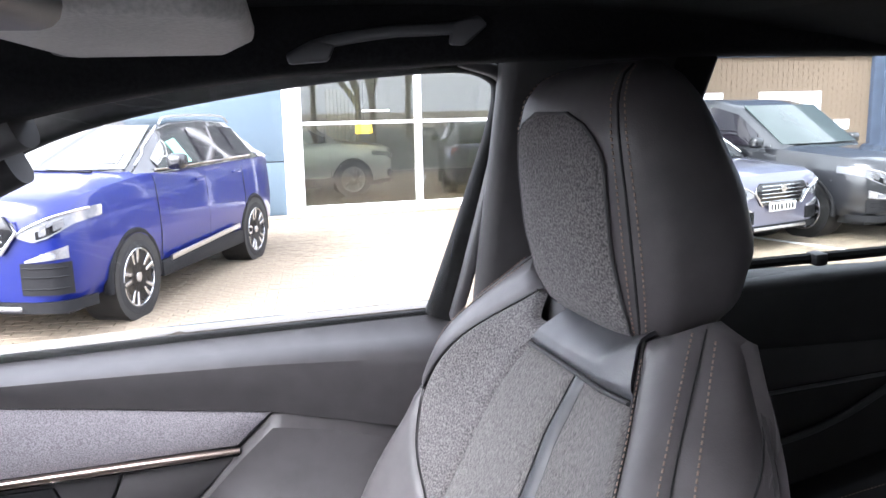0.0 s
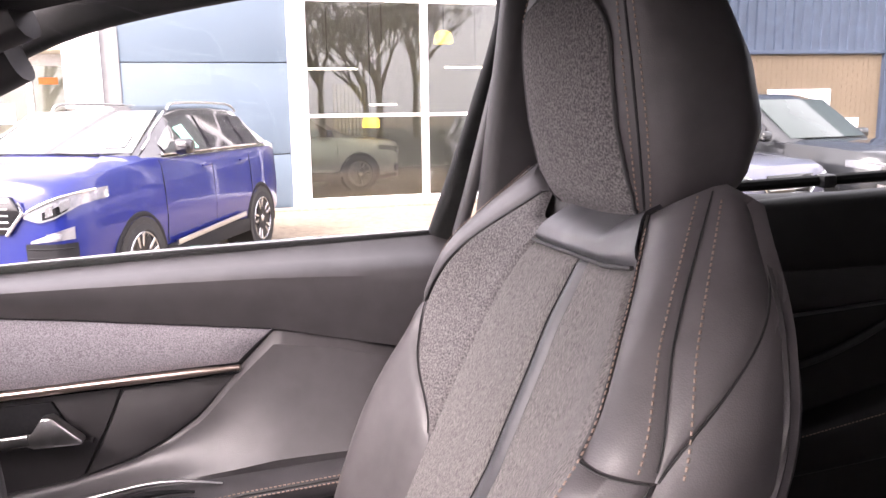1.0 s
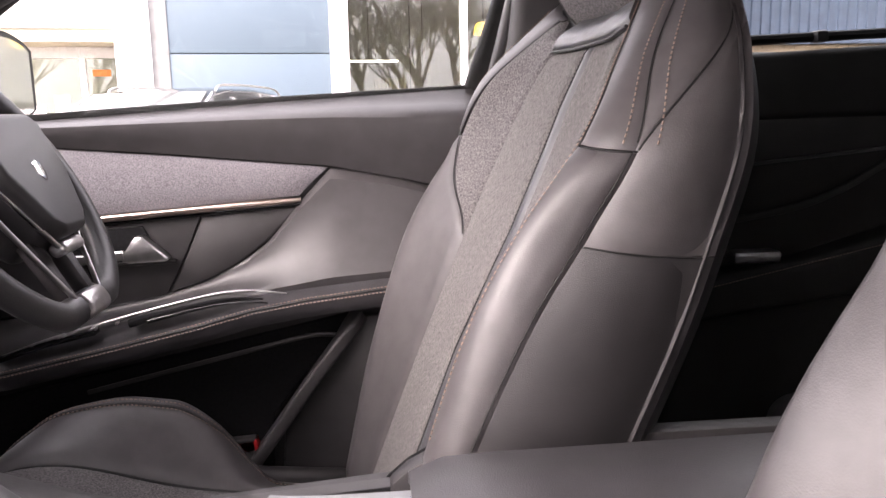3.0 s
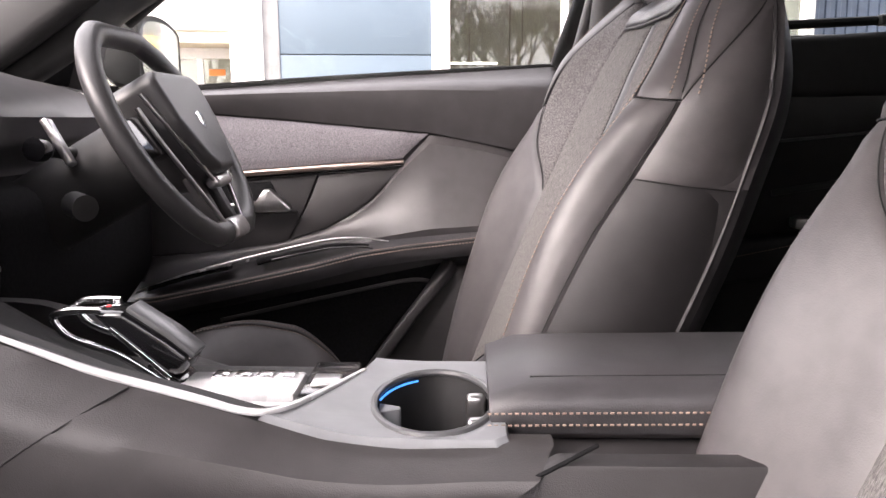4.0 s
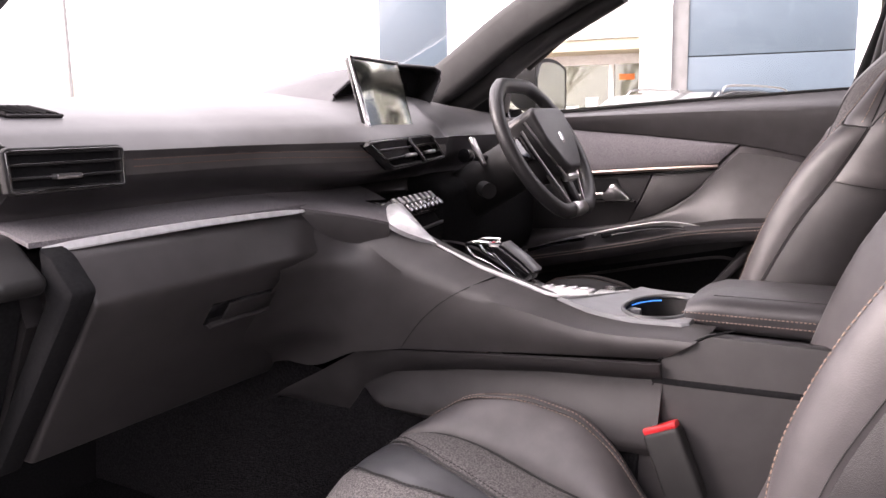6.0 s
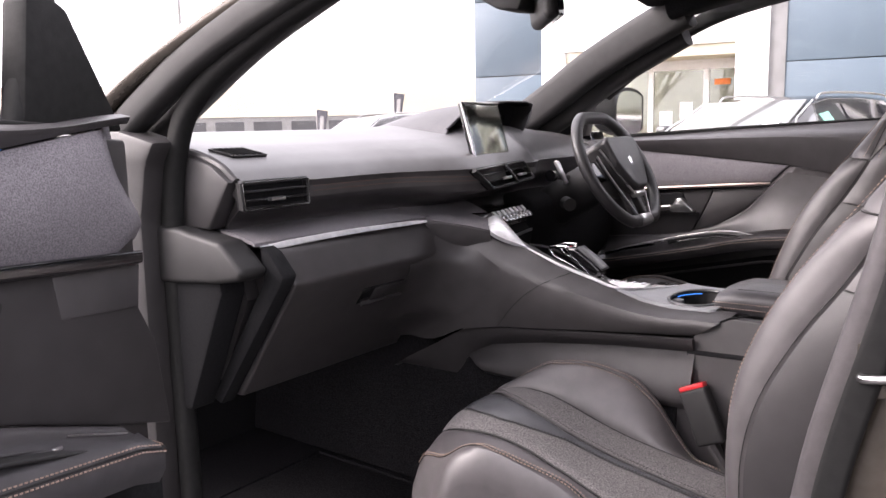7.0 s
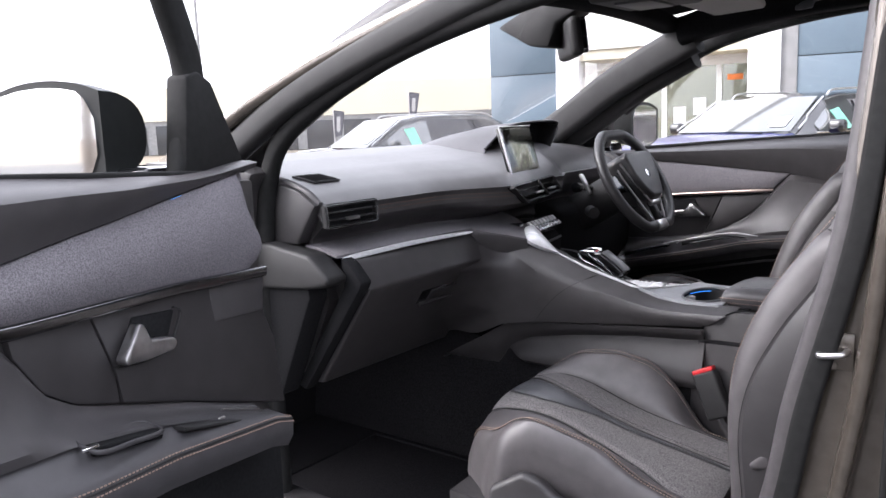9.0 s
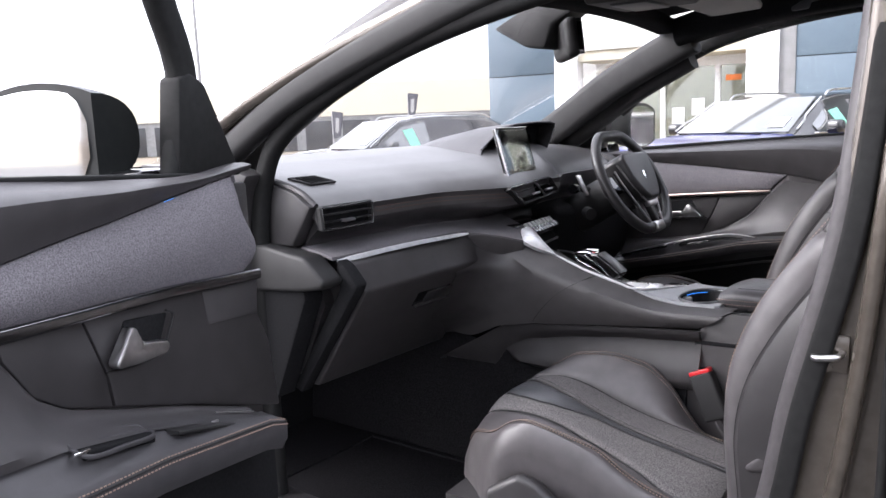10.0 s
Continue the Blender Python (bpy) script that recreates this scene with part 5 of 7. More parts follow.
    ed = [Vector((x, sg * (lerp([(-0.20, 0.235), (-0.1, 0.215), (0.0, 0.20), (0.2, 0.185), (0.42, 0.178)], x) - 0.041), con_edge(x) + 0.002)) for x in np.linspace(0.044, 0.225, 12)]
    ed = spline(ed + [Vector((0.246, -0.142, 0.833)), Vector((0.264, -0.116, 0.829)), Vector((0.284, -0.058, 0.823)), Vector((0.307, 0.014, 0.817))], 4)
    part("satin_edge", sweep(ed, rrect(0.007, 0.005, 0.002), taper=lambda t: 0.7 + 0.5 * math.sin(math.pi * t)), "silvertrim", con, "bright silver edge strip")
    part("panel_seam", tube([sidef(0.60 - 0.17 * (1 - v) * 0.9, v) + Vector((0, sg * 0.0005, 0)) for v in np.linspace(0, 1, 10)], 0.0008, 5), "dark", con)


def ctopf(u, v):
    x = -0.16 + 0.58 * u
    w = lerp([(-0.20, 0.235), (-0.1, 0.215), (0.0, 0.20), (0.2, 0.185), (0.42, 0.178)], x) - 0.036
    well = smooth(0.30, 0.22, x)
    z = con_edge(x)
    floor_z = lerp([(-0.16, 0.90), (0.0, 0.815), (0.12, 0.80), (0.25, 0.80), (0.29, 0.735), (0.42, 0.735)], x)
    k = smooth(0.10, 0.17, v)
    zz = z + (floor_z - z) * k
    return Vector((x, -w + 2 * w * v, zz - 0.06 * smooth(0.75, 1.0, v)))


part("console_top", patch(ctopf, 40, 30, 0.12, (0, 0, -1)), "dark", con, "dark satin console top")
CX, CY = 0.378, -0.058
LEDGE = [(0.430, -0.1475), (0.440, -0.138), (0.440, 0.062), (0.312, 0.062), (0.304, 0.016), (0.280, -0.070), (0.260, -0.124), (0.244, -0.146), (0.30, -0.1475)]


def ledge_edge(a):
    """Where a ray at angle a from the middle of the cup holder leaves the ledge."""
    dx, dy = math.cos(a), math.sin(a)
    best = 1.0
    for (x0, y0), (x1, y1) in zip(LEDGE, LEDGE[1:] + LEDGE[:1]):
        ex, ey = x1 - x0, y1 - y0
        det = dx * ey - dy * ex
        if abs(det) < 1e-9:
            continue
        r = ((x0 - CX) * ey - (y0 - CY) * ex) / det
        k = ((x0 - CX) * dy - (y0 - CY) * dx) / det
        if r > 0 and -1e-6 <= k <= 1 + 1e-6:
            best = min(best, r)
    return CX + dx * best, CY + dy * best


turns = sorted([2 * math.pi * i / 48 for i in range(48)] + [math.atan2(y - CY, x - CX) % (2 * math.pi) for x, y in LEDGE])
sq = [ledge_edge(a) for a in turns]
ov = [(CX + 0.054 * math.cos(a), CY + 0.080 * math.sin(a)) for a in turns]
def ledge_z(x):
    return lerp([(0.244, 0.8325), (0.262, 0.8275), (0.29, 0.8205), (0.32, 0.8145), (0.36, 0.8125), (0.44, 0.8125)], x)


led = loft([[(x, y, 0.770) for x, y in sq], [(x, y, ledge_z(x) - 0.004) for x, y in sq], [(x + (CX - x) * 0.035, y + (CY - y) * 0.035, ledge_z(x)) for x, y in sq], [(x + (CX - x) * 0.12, y + (CY - y) * 0.12, ledge_z(x + (CX - x) * 0.12)) for x, y in sq], [(x, y, 0.8118 + 0.5 * (ledge_z(x) - 0.8125)) for x, y in ov], [(x, y, 0.800) for x, y in ov]], caps=False)
part("grey_ledge", led, "ledge", con, "satin grey cup holder surround")
# rounded corner between glovebox and console
def console_side(x, z):
    zb = lerp([(-0.34, 0.69), (-0.253, 0.682), (-0.20, 0.678), (-0.165, 0.684), (-0.095, 0.718), (0.0, 0.733), (0.124, 0.743)], x)
    v = max(0.0, min(1.0, (z - zb) / (con_edge(x) - zb)))
    wide = lerp([(-0.34, 0.205), (-0.20, 0.205), (-0.1, 0.215), (0.0, 0.20), (0.2, 0.185)], x)
    return -(wide - 0.035 * smooth(0.75, 1.0, v) + 0.012 * math.sin(math.pi * v))


def filletf(u, v):
    z = 0.684 + (0.952 - 0.684) * v
    gx = lerp([(0.66, -0.275), (0.675, -0.263), (0.866, -0.120), (0.880, -0.113), (0.947, -0.143), (0.955, -0.150)], z)
    cap = lerp([(0.80, 0.10), (0.85, 0.03), (0.88, -0.02), (0.915, -0.075), (0.935, -0.115), (0.95, -0.13)], z) - gx
    reach = max(0.015, min(0.05 + 0.09 * smooth(0.0, 0.35, v), cap))
    skin = 0.0015
    r = Vector((gx + reach, console_side(gx + reach, z) - skin, z))
    near_r = console_side(gx + reach - 0.01, z) - skin
    q = Vector((gx + skin, r.y + (near_r - r.y) * reach / 0.01 * 0.5, z))
    p = Vector((gx + skin, q.y - 0.05 - 0.08 * smooth(0.0, 0.35, v), z))
    return p * (1 - u) ** 2 + q * 2 * u * (1 - u) + r * u * u


part("corner_fillet", patch(filletf, 24, 24, 0.10, (-0.7, 0.7, 0)), "console", con, "dark rounded corner panel")
def shoulderf(u, v):
    back = Vector((-0.25, -0.262 + 0.25 * u, 0.986))
    edge = Vector([lerp([(0.0, a), (0.25, b), (0.5, c), (0.75, d), (1.0, e)], u) for a, b, c, d, e in ((-0.152, -0.112, -0.066, -0.028, -0.060), (-0.268, -0.246, -0.222, -0.188, -0.105), (0.961, 0.955, 0.947, 0.935, 0.948))])
    if v < 0.6:
        p = back.lerp(edge, v / 0.6)
        return p + Vector((0, 0, 0.004 * math.sin(math.pi * v / 0.6)))
    k = (v - 0.6) / 0.4
    return edge + Vector((-0.006 * k, 0.030 * k ** 2, -0.085 * k + 0.004 * math.sin(math.pi * k)))


part("shoulder_shelf", patch(lambda u, v: shoulderf(u, 0.6 * v) + Vector((0, 0, 0.002)), 24, 14, 0.006, (-0.2, 0.2, -0.9)), "shelfcloth", con, "dark cloth-covered shelf end")
part("shoulder_panel", patch(lambda u, v: shoulderf(u, 0.58 + 0.42 * v), 24, 12, 0.006, (-0.5, 0.5, -0.5)), "console", con, "dark soft shoulder panel")
# silver wedge under the key row
WA, WB, WC, WD = Vector((-0.064, -0.138, 0.957)), Vector((-0.067, -0.088, 0.955)), Vector((0.046, -0.161, 0.903)), Vector((-0.022, -0.190, 0.933))


def wedgef(u, v):
    near_side = Vector([crv([(0.0, a), (0.30, d), (1.0, c)], v) for a, d, c in zip(WA, WD, WC)])
    far_side = WB.lerp(WC, v)
    return near_side.lerp(far_side, u) + Vector((0.004, -0.002, 0.007)) * (math.sin(math.pi * u) ** 0.6 * math.sin(math.pi * min(1.0, v + 0.15)))


part("silver_wedge", patch(wedgef, 8, 18, 0.012, (-0.6, 0.4, -0.6)), "silvertrim", con, "bright silver wedge trim")
keys = thing("toggle_key_row", "row of piano-style chrome toggle keys", "switch row")
for r in range(2):
    for i in range(8):
        t = i / 7
        mk = pose(-0.079 - 0.024 * t + 0.012 * r, -0.092 + 0.026 * r + (0.160 - 0.016 * r) * t, 0.9575 - 0.0125 * r, 0, 42, 9)
        part("toggle_key", box(-0.008, 0.008, -0.0062, 0.0062, -0.003, 0.003, 0.0015, m=mk), "satin" if r == 0 else "chrome", keys)
mk = pose(-0.012, 0.0, 0.0, 0, 0, 9)
part("key_housing", prism([(-0.098, 0.961), (-0.072, 0.938), (-0.070, 0.925), (-0.17, 0.90), (-0.17, 0.965)], -0.112, 0.092, "y", 0.004), "gloss", keys).matrix_local = mk
part("lower_tray", prism([(-0.085, 0.928), (-0.060, 0.900), (-0.065, 0.86), (-0.14, 0.86), (-0.14, 0.928)], -0.09, 0.10, "y", 0.006), "liner_shade", keys, "dark lower tray").matrix_local = mk
part("tray_lip", sweep([(-0.058, -0.07, 0.902), (-0.058, 0.02, 0.904), (-0.060, 0.09, 0.905)], rrect(0.004, 0.006, 0.001)), "ledgedark", keys).matrix_local = mk
part("tray_knob", tube([(-0.068, -0.055, 0.918), (-0.052, -0.055, 0.912)], 0.010, 12), "dark", keys).matrix_local = mk

lev = thing("gear_selector", "black and chrome electronic gear selector", "gear lever")
part("grip", prism([(0.058, 0.885), (0.090, 0.885), (0.128, 0.859), (0.151, 0.840), (0.142, 0.824), (0.130, 0.822), (0.105, 0.842), (0.076, 0.866)], -0.028, 0.018, "y", 0.008, 3), "gloss", lev, "gloss black grip")
part("grip_back", prism([(0.092, 0.889), (0.130, 0.864), (0.155, 0.843), (0.150, 0.838), (0.126, 0.856), (0.090, 0.882)], -0.022, 0.012, "y", 0.003, 2), "ledgedark", lev, "satin grey back of the grip")
for sg in (-1, 1):
    y = -0.005 + sg * 0.023
    part("grip_trim", sweep(spline([(0.078, y, 0.869), (0.105, y, 0.846), (0.132, y, 0.822)], 5), rrect(0.003, 0.005, 0.001)), "chrome", lev, "chrome side trim")
    part("fork", sweep(spline([(0.070, y, 0.886), (0.045, y, 0.886), (0.027, y, 0.882), (0.030, y, 0.870), (0.044, y, 0.859), (0.081, y, 0.846), (0.108, y, 0.830), (0.134, y, 0.812)], 5), rrect(0.005, 0.007, 0.002)), "chrome", lev, "chrome fork of the selector")
part("fork_tip", tube([(0.028, -0.028, 0.881), (0.026, -0.005, 0.882), (0.028, 0.018, 0.881)], 0.0026, 8), "darkchrome", lev)
part("selector_foot", prism([(0.10, 0.80), (0.108, 0.834), (0.140, 0.820), (0.155, 0.80)], -0.026, 0.016, "y", 0.004), "gloss", lev)
part("selector_plate", box(0.12, 0.252, -0.052, 0.012, 0.795, 0.8165, 0.004), "silvertrim", lev, "bright silver selector plate")
part("lock_button", box(0.066, 0.071, -0.008, -0.003, 0.884, 0.8865, 0.001), "red", lev)
part("lower_strip", sweep([(0.10, -0.090, 0.838), (0.18, -0.083, 0.818), (0.262, -0.072, 0.8125)], rrect(0.006, 0.004, 0.0015)), "silvertrim", lev, "slim silver strip")
for i in range(4):
    part("drive_mode_key", box(0.165 + 0.021 * i, 0.18 + 0.021 * i, -0.012, 0.006, 0.8165, 0.8195, 0.001), "chrome", lev)
part("black_plate", box(0.254, 0.300, -0.06, 0.05, 0.796, 0.8145, 0.003), "gloss", lev)
part("brake_switch", box(0.262, 0.288, -0.03, 0.0, 0.8145, 0.8185, 0.002), "satin", lev)

cup = thing("cup_holder", "twin oval cup holder with blue courtesy light", "cup holder")
oval = [Vector((CX + 0.053 * math.cos(a), CY + 0.079 * math.sin(a), 0.8125)) for a in np.linspace(0, 2 * math.pi, 36, endpoint=False)]
part("cup_rim", tube(oval, 0.0035, 8, True), "ledgedark", cup)
cw = loft([[(p.x, p.y, 0.812) for p in oval], [(CX + (p.x - CX) * 0.93, CY + (p.y - CY) * 0.93, 0.745) for p in oval]], caps=False)
cw.faces.new([v for v in cw.verts if v.co.z < 0.75])
part("cup_well", cw, "dark", cup, "black cup well")
part("cup_light", tube(spline([(CX - 0.0515 * math.cos(a), CY + 0.077 * math.sin(a), 0.806) for a in (0.25, 0.55, 0.9, 1.2)], 4), 0.0010, 6), "blue_glow", cup, "thin blue courtesy light")
part("cup_divider", prism([(CX - 0.050, CY - 0.012), (CX - 0.030, CY - 0.004), (CX - 0.030, CY + 0.004), (CX - 0.050, CY + 0.012)], 0.75, 0.806, "z", 0.002), "ledge", cup, "grey fin in the cup well")
for sg in (-1, 1):
    part("cup_spring", box(CX + 0.028, CX + 0.046, CY + sg * 0.030 - 0.007, CY + sg * 0.030 + 0.007, 0.775, 0.808, 0.005, seg=3), "satin", cup, "silver cup spring")

arm = thing("storage_box", "leather-topped storage box between the front seats", "storage box")
rings = []
for i in range(14):
    t = i / 13
    x = 0.425 + 0.36 * t
    k = smooth(-0.06, 0.10, t)
    zt = 0.828 + 0.014 * k + 0.004 * t
    w = 0.086 + 0.008 * k
    rings.append([(x, y - 0.02, z_) for x, y, z_ in ((x, -w, zt - 0.018), (x, -w * 0.97, zt - 0.008), (x, -w * 0.80, zt), (x, 0, zt + 0.003), (x, w * 0.80, zt), (x, w * 0.97, zt - 0.008), (x, w, zt - 0.018), (x + 0.008, w * 0.97, 0.805), (x + 0.012, w * 0.85, 0.796), (x + 0.012, -w * 0.85, 0.796), (x + 0.008, -w * 0.97, 0.805))])
part("lid", loft(rings), "armleather", arm, sharp=60)
for dz in (0.004, -0.006):
    part("stitching", stitches([Vector((x, -0.1145, 0.818 + dz + 0.004 * t)) for t, x in zip(np.linspace(0, 1, 40), np.linspace(0.425, 0.77, 40))], 0.0055, 0.0008, normal=(0, -1, 0)), "thread", arm, "copper-coloured stitching")
part("lid_seam", tube([(x, -0.082, 0.8425 + 0.012 * (x - 0.42)) for x in np.linspace(0.46, 0.77, 10)], 0.0007, 5), "greythread", arm)
part("box_body", box(0.445, 0.80, -0.153, 0.16, 0.40, 0.792, 0.01), "hard", arm)

# ---- the car: shell, pillars, roof, floor ----
shell = thing("car_body", "dark bronze-grey car body with black roof lining", "car body", kind="structure")


def bar(name, pts, sec, m, up=(0, 1, 0), lab="", n=8):
    return part(name, sweep(spline(pts, n), sec, up), m, shell, lab)


for sg in (-1, 1):
    Y = lambda y: sg * y
    inner = [(-0.62, Y(0.70), 1.10), (-0.42, Y(0.68), 1.205), (-0.20, Y(0.655), 1.335), (0.02, Y(0.625), 1.435), (0.09, Y(0.615), 1.462)]
    bar("a_pillar_trim", inner, rrect(0.105, 0.06, 0.024), "dark" if sg > 0 else "hard", (0, 1, 0), "black windscreen pillar trim")
    bar("cant_rail", [(0.05, Y(0.605), 1.475), (0.20, Y(0.60), 1.505), (0.45, Y(0.595), 1.532), (0.90, Y(0.595), 1.545), (1.6, Y(0.585), 1.53), (2.0, Y(0.56), 1.47)], rrect(0.10, 0.085, 0.025), "liner_shade", (0, 0, 1))
    if sg > 0:
        bar("pillar_lining", [(-0.46, 0.735, 1.135), (-0.33, 0.732, 1.212), (-0.16, 0.702, 1.312), (0.06, 0.672, 1.415)], rrect(0.10, 0.05, 0.02), "dark", (0, 1, 0), "black pillar lining beside the side window")
    dx = 0.0 if sg > 0 else 0.14
    bar("b_pillar_trim", [(0.775 + dx, Y(0.645), 1.53), (0.765 + dx, Y(0.67), 1.40), (0.745 + dx, Y(0.695), 1.20), (0.73 + dx, Y(0.715), 1.0), (0.70 + dx, Y(0.72), 0.4)], rrect(0.25 if sg > 0 else 0.12, 0.05, 0.02), "hard", (0, 1, 0), "black B-pillar trim")
part("roof_lining", patch(lambda u, v: Vector((0.02 + 2.0 * u, -0.60 + 1.20 * v, 1.50 + 0.055 * math.sin(math.pi * min(1, u * 1.6 + 0.12)) ** 0.7 * (1 if u < 0.3 else 1) + 0.012 * math.sin(math.pi * v))), 30, 16, 0.03, (0, 0, 1)), "liner_shade", shell, "black roof lining")
part("roof_skin", patch(lambda u, v: Vector((0.0 + 2.1 * u, -0.68 + 1.36 * v, 1.575 + 0.04 * math.sin(math.pi * u) + 0.02 * math.sin(math.pi * v))), 20, 12, 0.02, (0, 0, -1)), "black", shell)
part("header_trim", sweep([(0.06 - 0.05 * (2 * t - 1) ** 2, -0.60 + 1.2 * t, 1.497 + 0.012 * math.sin(math.pi * t)) for t in np.linspace(0, 1, 14)], rrect(0.07, 0.045, 0.015)), "liner_shade", shell)
part("floor_pan", box(-0.86, 2.2, -0.74, 0.74, 0.26, 0.315), "carpet", shell, "black floor carpet")
part("rear_wall", box(2.1, 2.14, -0.72, 0.72, 0.3, 1.5), "liner_shade", shell)
for sg in (-1, 1):
    part("rear_quarter", box(1.52, 2.14, min(sg * 0.70, sg * 0.74), max(sg * 0.70, sg * 0.74), 0.3, 1.5), "liner_shade", shell)
    part("sill", box(-0.40, 1.6, min(sg * 0.70, sg * 0.80), max(sg * 0.70, sg * 0.80), 0.28, 0.42, 0.02), "hard", shell, "black door sill")
# passenger side opening: painted pillar, seals, striker
bar("a_pillar_outer", [(-0.66, -0.80, 1.05), (-0.43, -0.775, 1.222), (-0.18, -0.745, 1.335), (0.10, -0.715, 1.425), (0.40, -0.69, 1.51), (0.75, -0.68, 1.55), (1.4, -0.68, 1.56)], rrect(0.036, 0.055, 0.014), "bronze", (0, 1, 0), "bronze-grey painted windscreen pillar")
bar("a_pillar_frame", [(-0.46, -0.775, 1.14), (-0.36, -0.765, 1.205), (-0.19, -0.750, 1.297), (0.06, -0.728, 1.387), (0.34, -0.706, 1.462), (0.75, -0.695, 1.505), (1.2, -0.69, 1.52)], rrect(0.06, 0.045, 0.016), "dark", (0, 1, 0), "dark pillar frame inside the paint")
bar("door_seal", [(-0.34, -0.745, 0.42), (-0.345, -0.745, 0.80), (-0.335, -0.745, 1.02), (-0.310, -0.745, 1.13), (-0.265, -0.742, 1.205), (-0.16, -0.735, 1.275), (0.05, -0.722, 1.36), (0.30, -0.705, 1.42), (0.55, -0.695, 1.455), (0.78, -0.69, 1.465), (0.832, -0.70, 1.43)], rrect(0.040, 0.034, 0.014), "seal", (0, 1, 0), "black rubber door seal", 10)
# same rubber as the black seal, painted lighter where light falls
bar("door_seal", [(0.846, -0.775, 1.46), (0.838, -0.790, 1.346), (0.814, -0.815, 1.089), (0.764, -0.815, 0.869), (0.738, -0.815, 0.725), (0.68, -0.815, 0.50)], rrect(0.036, 0.036, 0.014), "litseal_grey", (0, 1, 0), "rubber door seal in a lighter, lit grey", 8)
# solid black bar drawn in for the shade between seal and paint
bar("seal_gap_shade", [(0.862, -0.80, 1.46), (0.854, -0.820, 1.346), (0.829, -0.841, 1.089), (0.779, -0.841, 0.869), (0.753, -0.841, 0.725), (0.697, -0.841, 0.50)], rrect(0.026, 0.014, 0.005), "seal", (0, 1, 0), "black bar for the shade in the gap behind the seal", 8)
part("a_pillar_foot", prism([(-0.52, 0.30), (-0.36, 0.30), (-0.355, 1.0), (-0.33, 1.10), (-0.30, 1.14), (-0.45, 1.17), (-0.62, 1.10)], -0.80, -0.735, "y", 0.01), "hard", shell)
bp = prism([(0.84, 1.47), (0.828, 1.30), (0.81, 1.12), (0.776, 0.93), (0.726, 0.72), (0.66, 0.40), (0.92, 0.40), (0.93, 0.90), (0.93, 1.47)], -0.83, -0.76, "y", 0.012, 3)
part("b_pillar_outer", bp, "bronze", shell, "bronze-grey painted pillar")
bar("pillar_ridge", [(0.884, -0.818, 1.47), (0.875, -0.828, 1.30), (0.858, -0.838, 1.10), (0.838, -0.842, 0.90), (0.80, -0.842, 0.66), (0.76, -0.84, 0.42)], rrect(0.022, 0.034, 0.010), "bronze", (0, 1, 0), "pressed ridge in the painted pillar")
part("rear_door_edge", prism([(0.90, 1.15), (0.885, 0.95), (0.88, 0.40), (1.60, 0.40), (1.65, 0.9), (1.60, 1.16)], -0.90, -0.80, "y", 0.02, 3), "bronze", shell, "bronze-grey painted rear door")
bar("rear_door_seal", [(0.892, -0.815, 1.50), (0.885, -0.835, 1.15), (0.872, -0.845, 0.92), (0.865, -0.845, 0.42)], rrect(0.012, 0.03, 0.005), "seal", (0, 1, 0))
stk = thing("door_striker", "silver metal door latch striker on painted pillar", "door striker")
part("striker_plate", box(0.785, 0.828, -0.836, -0.828, 0.918, 0.965, 0.003), "bronze", stk)
part("striker_loop", tube(spline([(0.792, -0.832, 0.938), (0.792, -0.848, 0.938), (0.797, -0.855, 0.939), (0.815, -0.855, 0.942), (0.820, -0.848, 0.943), (0.820, -0.832, 0.943)], 5), 0.004, 10), "satin", stk, "silver striker loop")
for z in (0.925, 0.965):
    part("striker_bolt", tube([(0.806, -0.836, z), (0.806, -0.842, z)], 0.005, 10), "bronze", stk)
# windscreen
ws = part("windscreen", patch(lambda u, v: Vector((-0.84 + 0.88 * v, (-0.70 + 1.40 * u) * (1 - 0.12 * v), 1.14 + 0.36 * v ** 0.92)), 12, 10, 0.004, (0.4, 0, -0.9)), "glass", shell, "clear windscreen")
ws.visible_shadow = False
dg = part("driver_window", patch(lambda u, v: Vector((-0.30 + 0.88 * u + 0.05 * v, 0.775 - 0.12 * v, 1.12 + (0.385 if u > 0.5 else 0.385 * (0.35 + 1.3 * u)) * v)), 14, 6, 0.003, (0, 1, 0)), "glass", shell, "clear side window")
dg.visible_shadow = False

# inner mirror, visor, grab handle
mr = thing("interior_mirror", "black frameless interior mirror on sensor housing", "rear-view mirror")
part("sensor_housing", prism([(-0.20, 1.468), (-0.10, 1.412), (-0.045, 1.405), (-0.02, 1.46), (0.06, 1.50), (-0.06, 1.53)], -0.045, 0.045, "y", 0.010), "dark", mr)
mm = pose(-0.005, 0.02, 1.425, 0, -6, 38)
part("mirror_shell", box(-0.03, 0.006, -0.115, 0.115, -0.048, 0.048, 0.016, m=mm, seg=4), "dark", mr)
part("mirror_glass", box(0.004, 0.009, -0.110, 0.110, -0.043, 0.043, 0.010, m=mm, seg=1), "mirror", mr)
vs = thing("sun_visor", "pale grey folded sun visor", "sun visor")
b = prism([(0.195, 0.14), (0.36, 0.12), (0.385, 0.15), (0.378, 0.30), (0.345, 0.44), (0.19, 0.535), (0.175, 0.52)], -0.010, 0.010, "z", 0.008, 3)
bmesh.ops.transform(b, verts=b.verts, matrix=pose(0, 0, 1.520, 0, 2, 0))
part("visor_board", b, "visor", vs)
part("visor_seam", tube([(0.20, 0.50, 1.5085), (0.30, 0.44, 1.5085), (0.355, 0.30, 1.5085)], 0.0015, 5), "hard", vs)
part("visor_hinge", box(0.165, 0.20, 0.51, 0.545, 1.505, 1.535, 0.006), "hard", vs, "dark visor hinge")
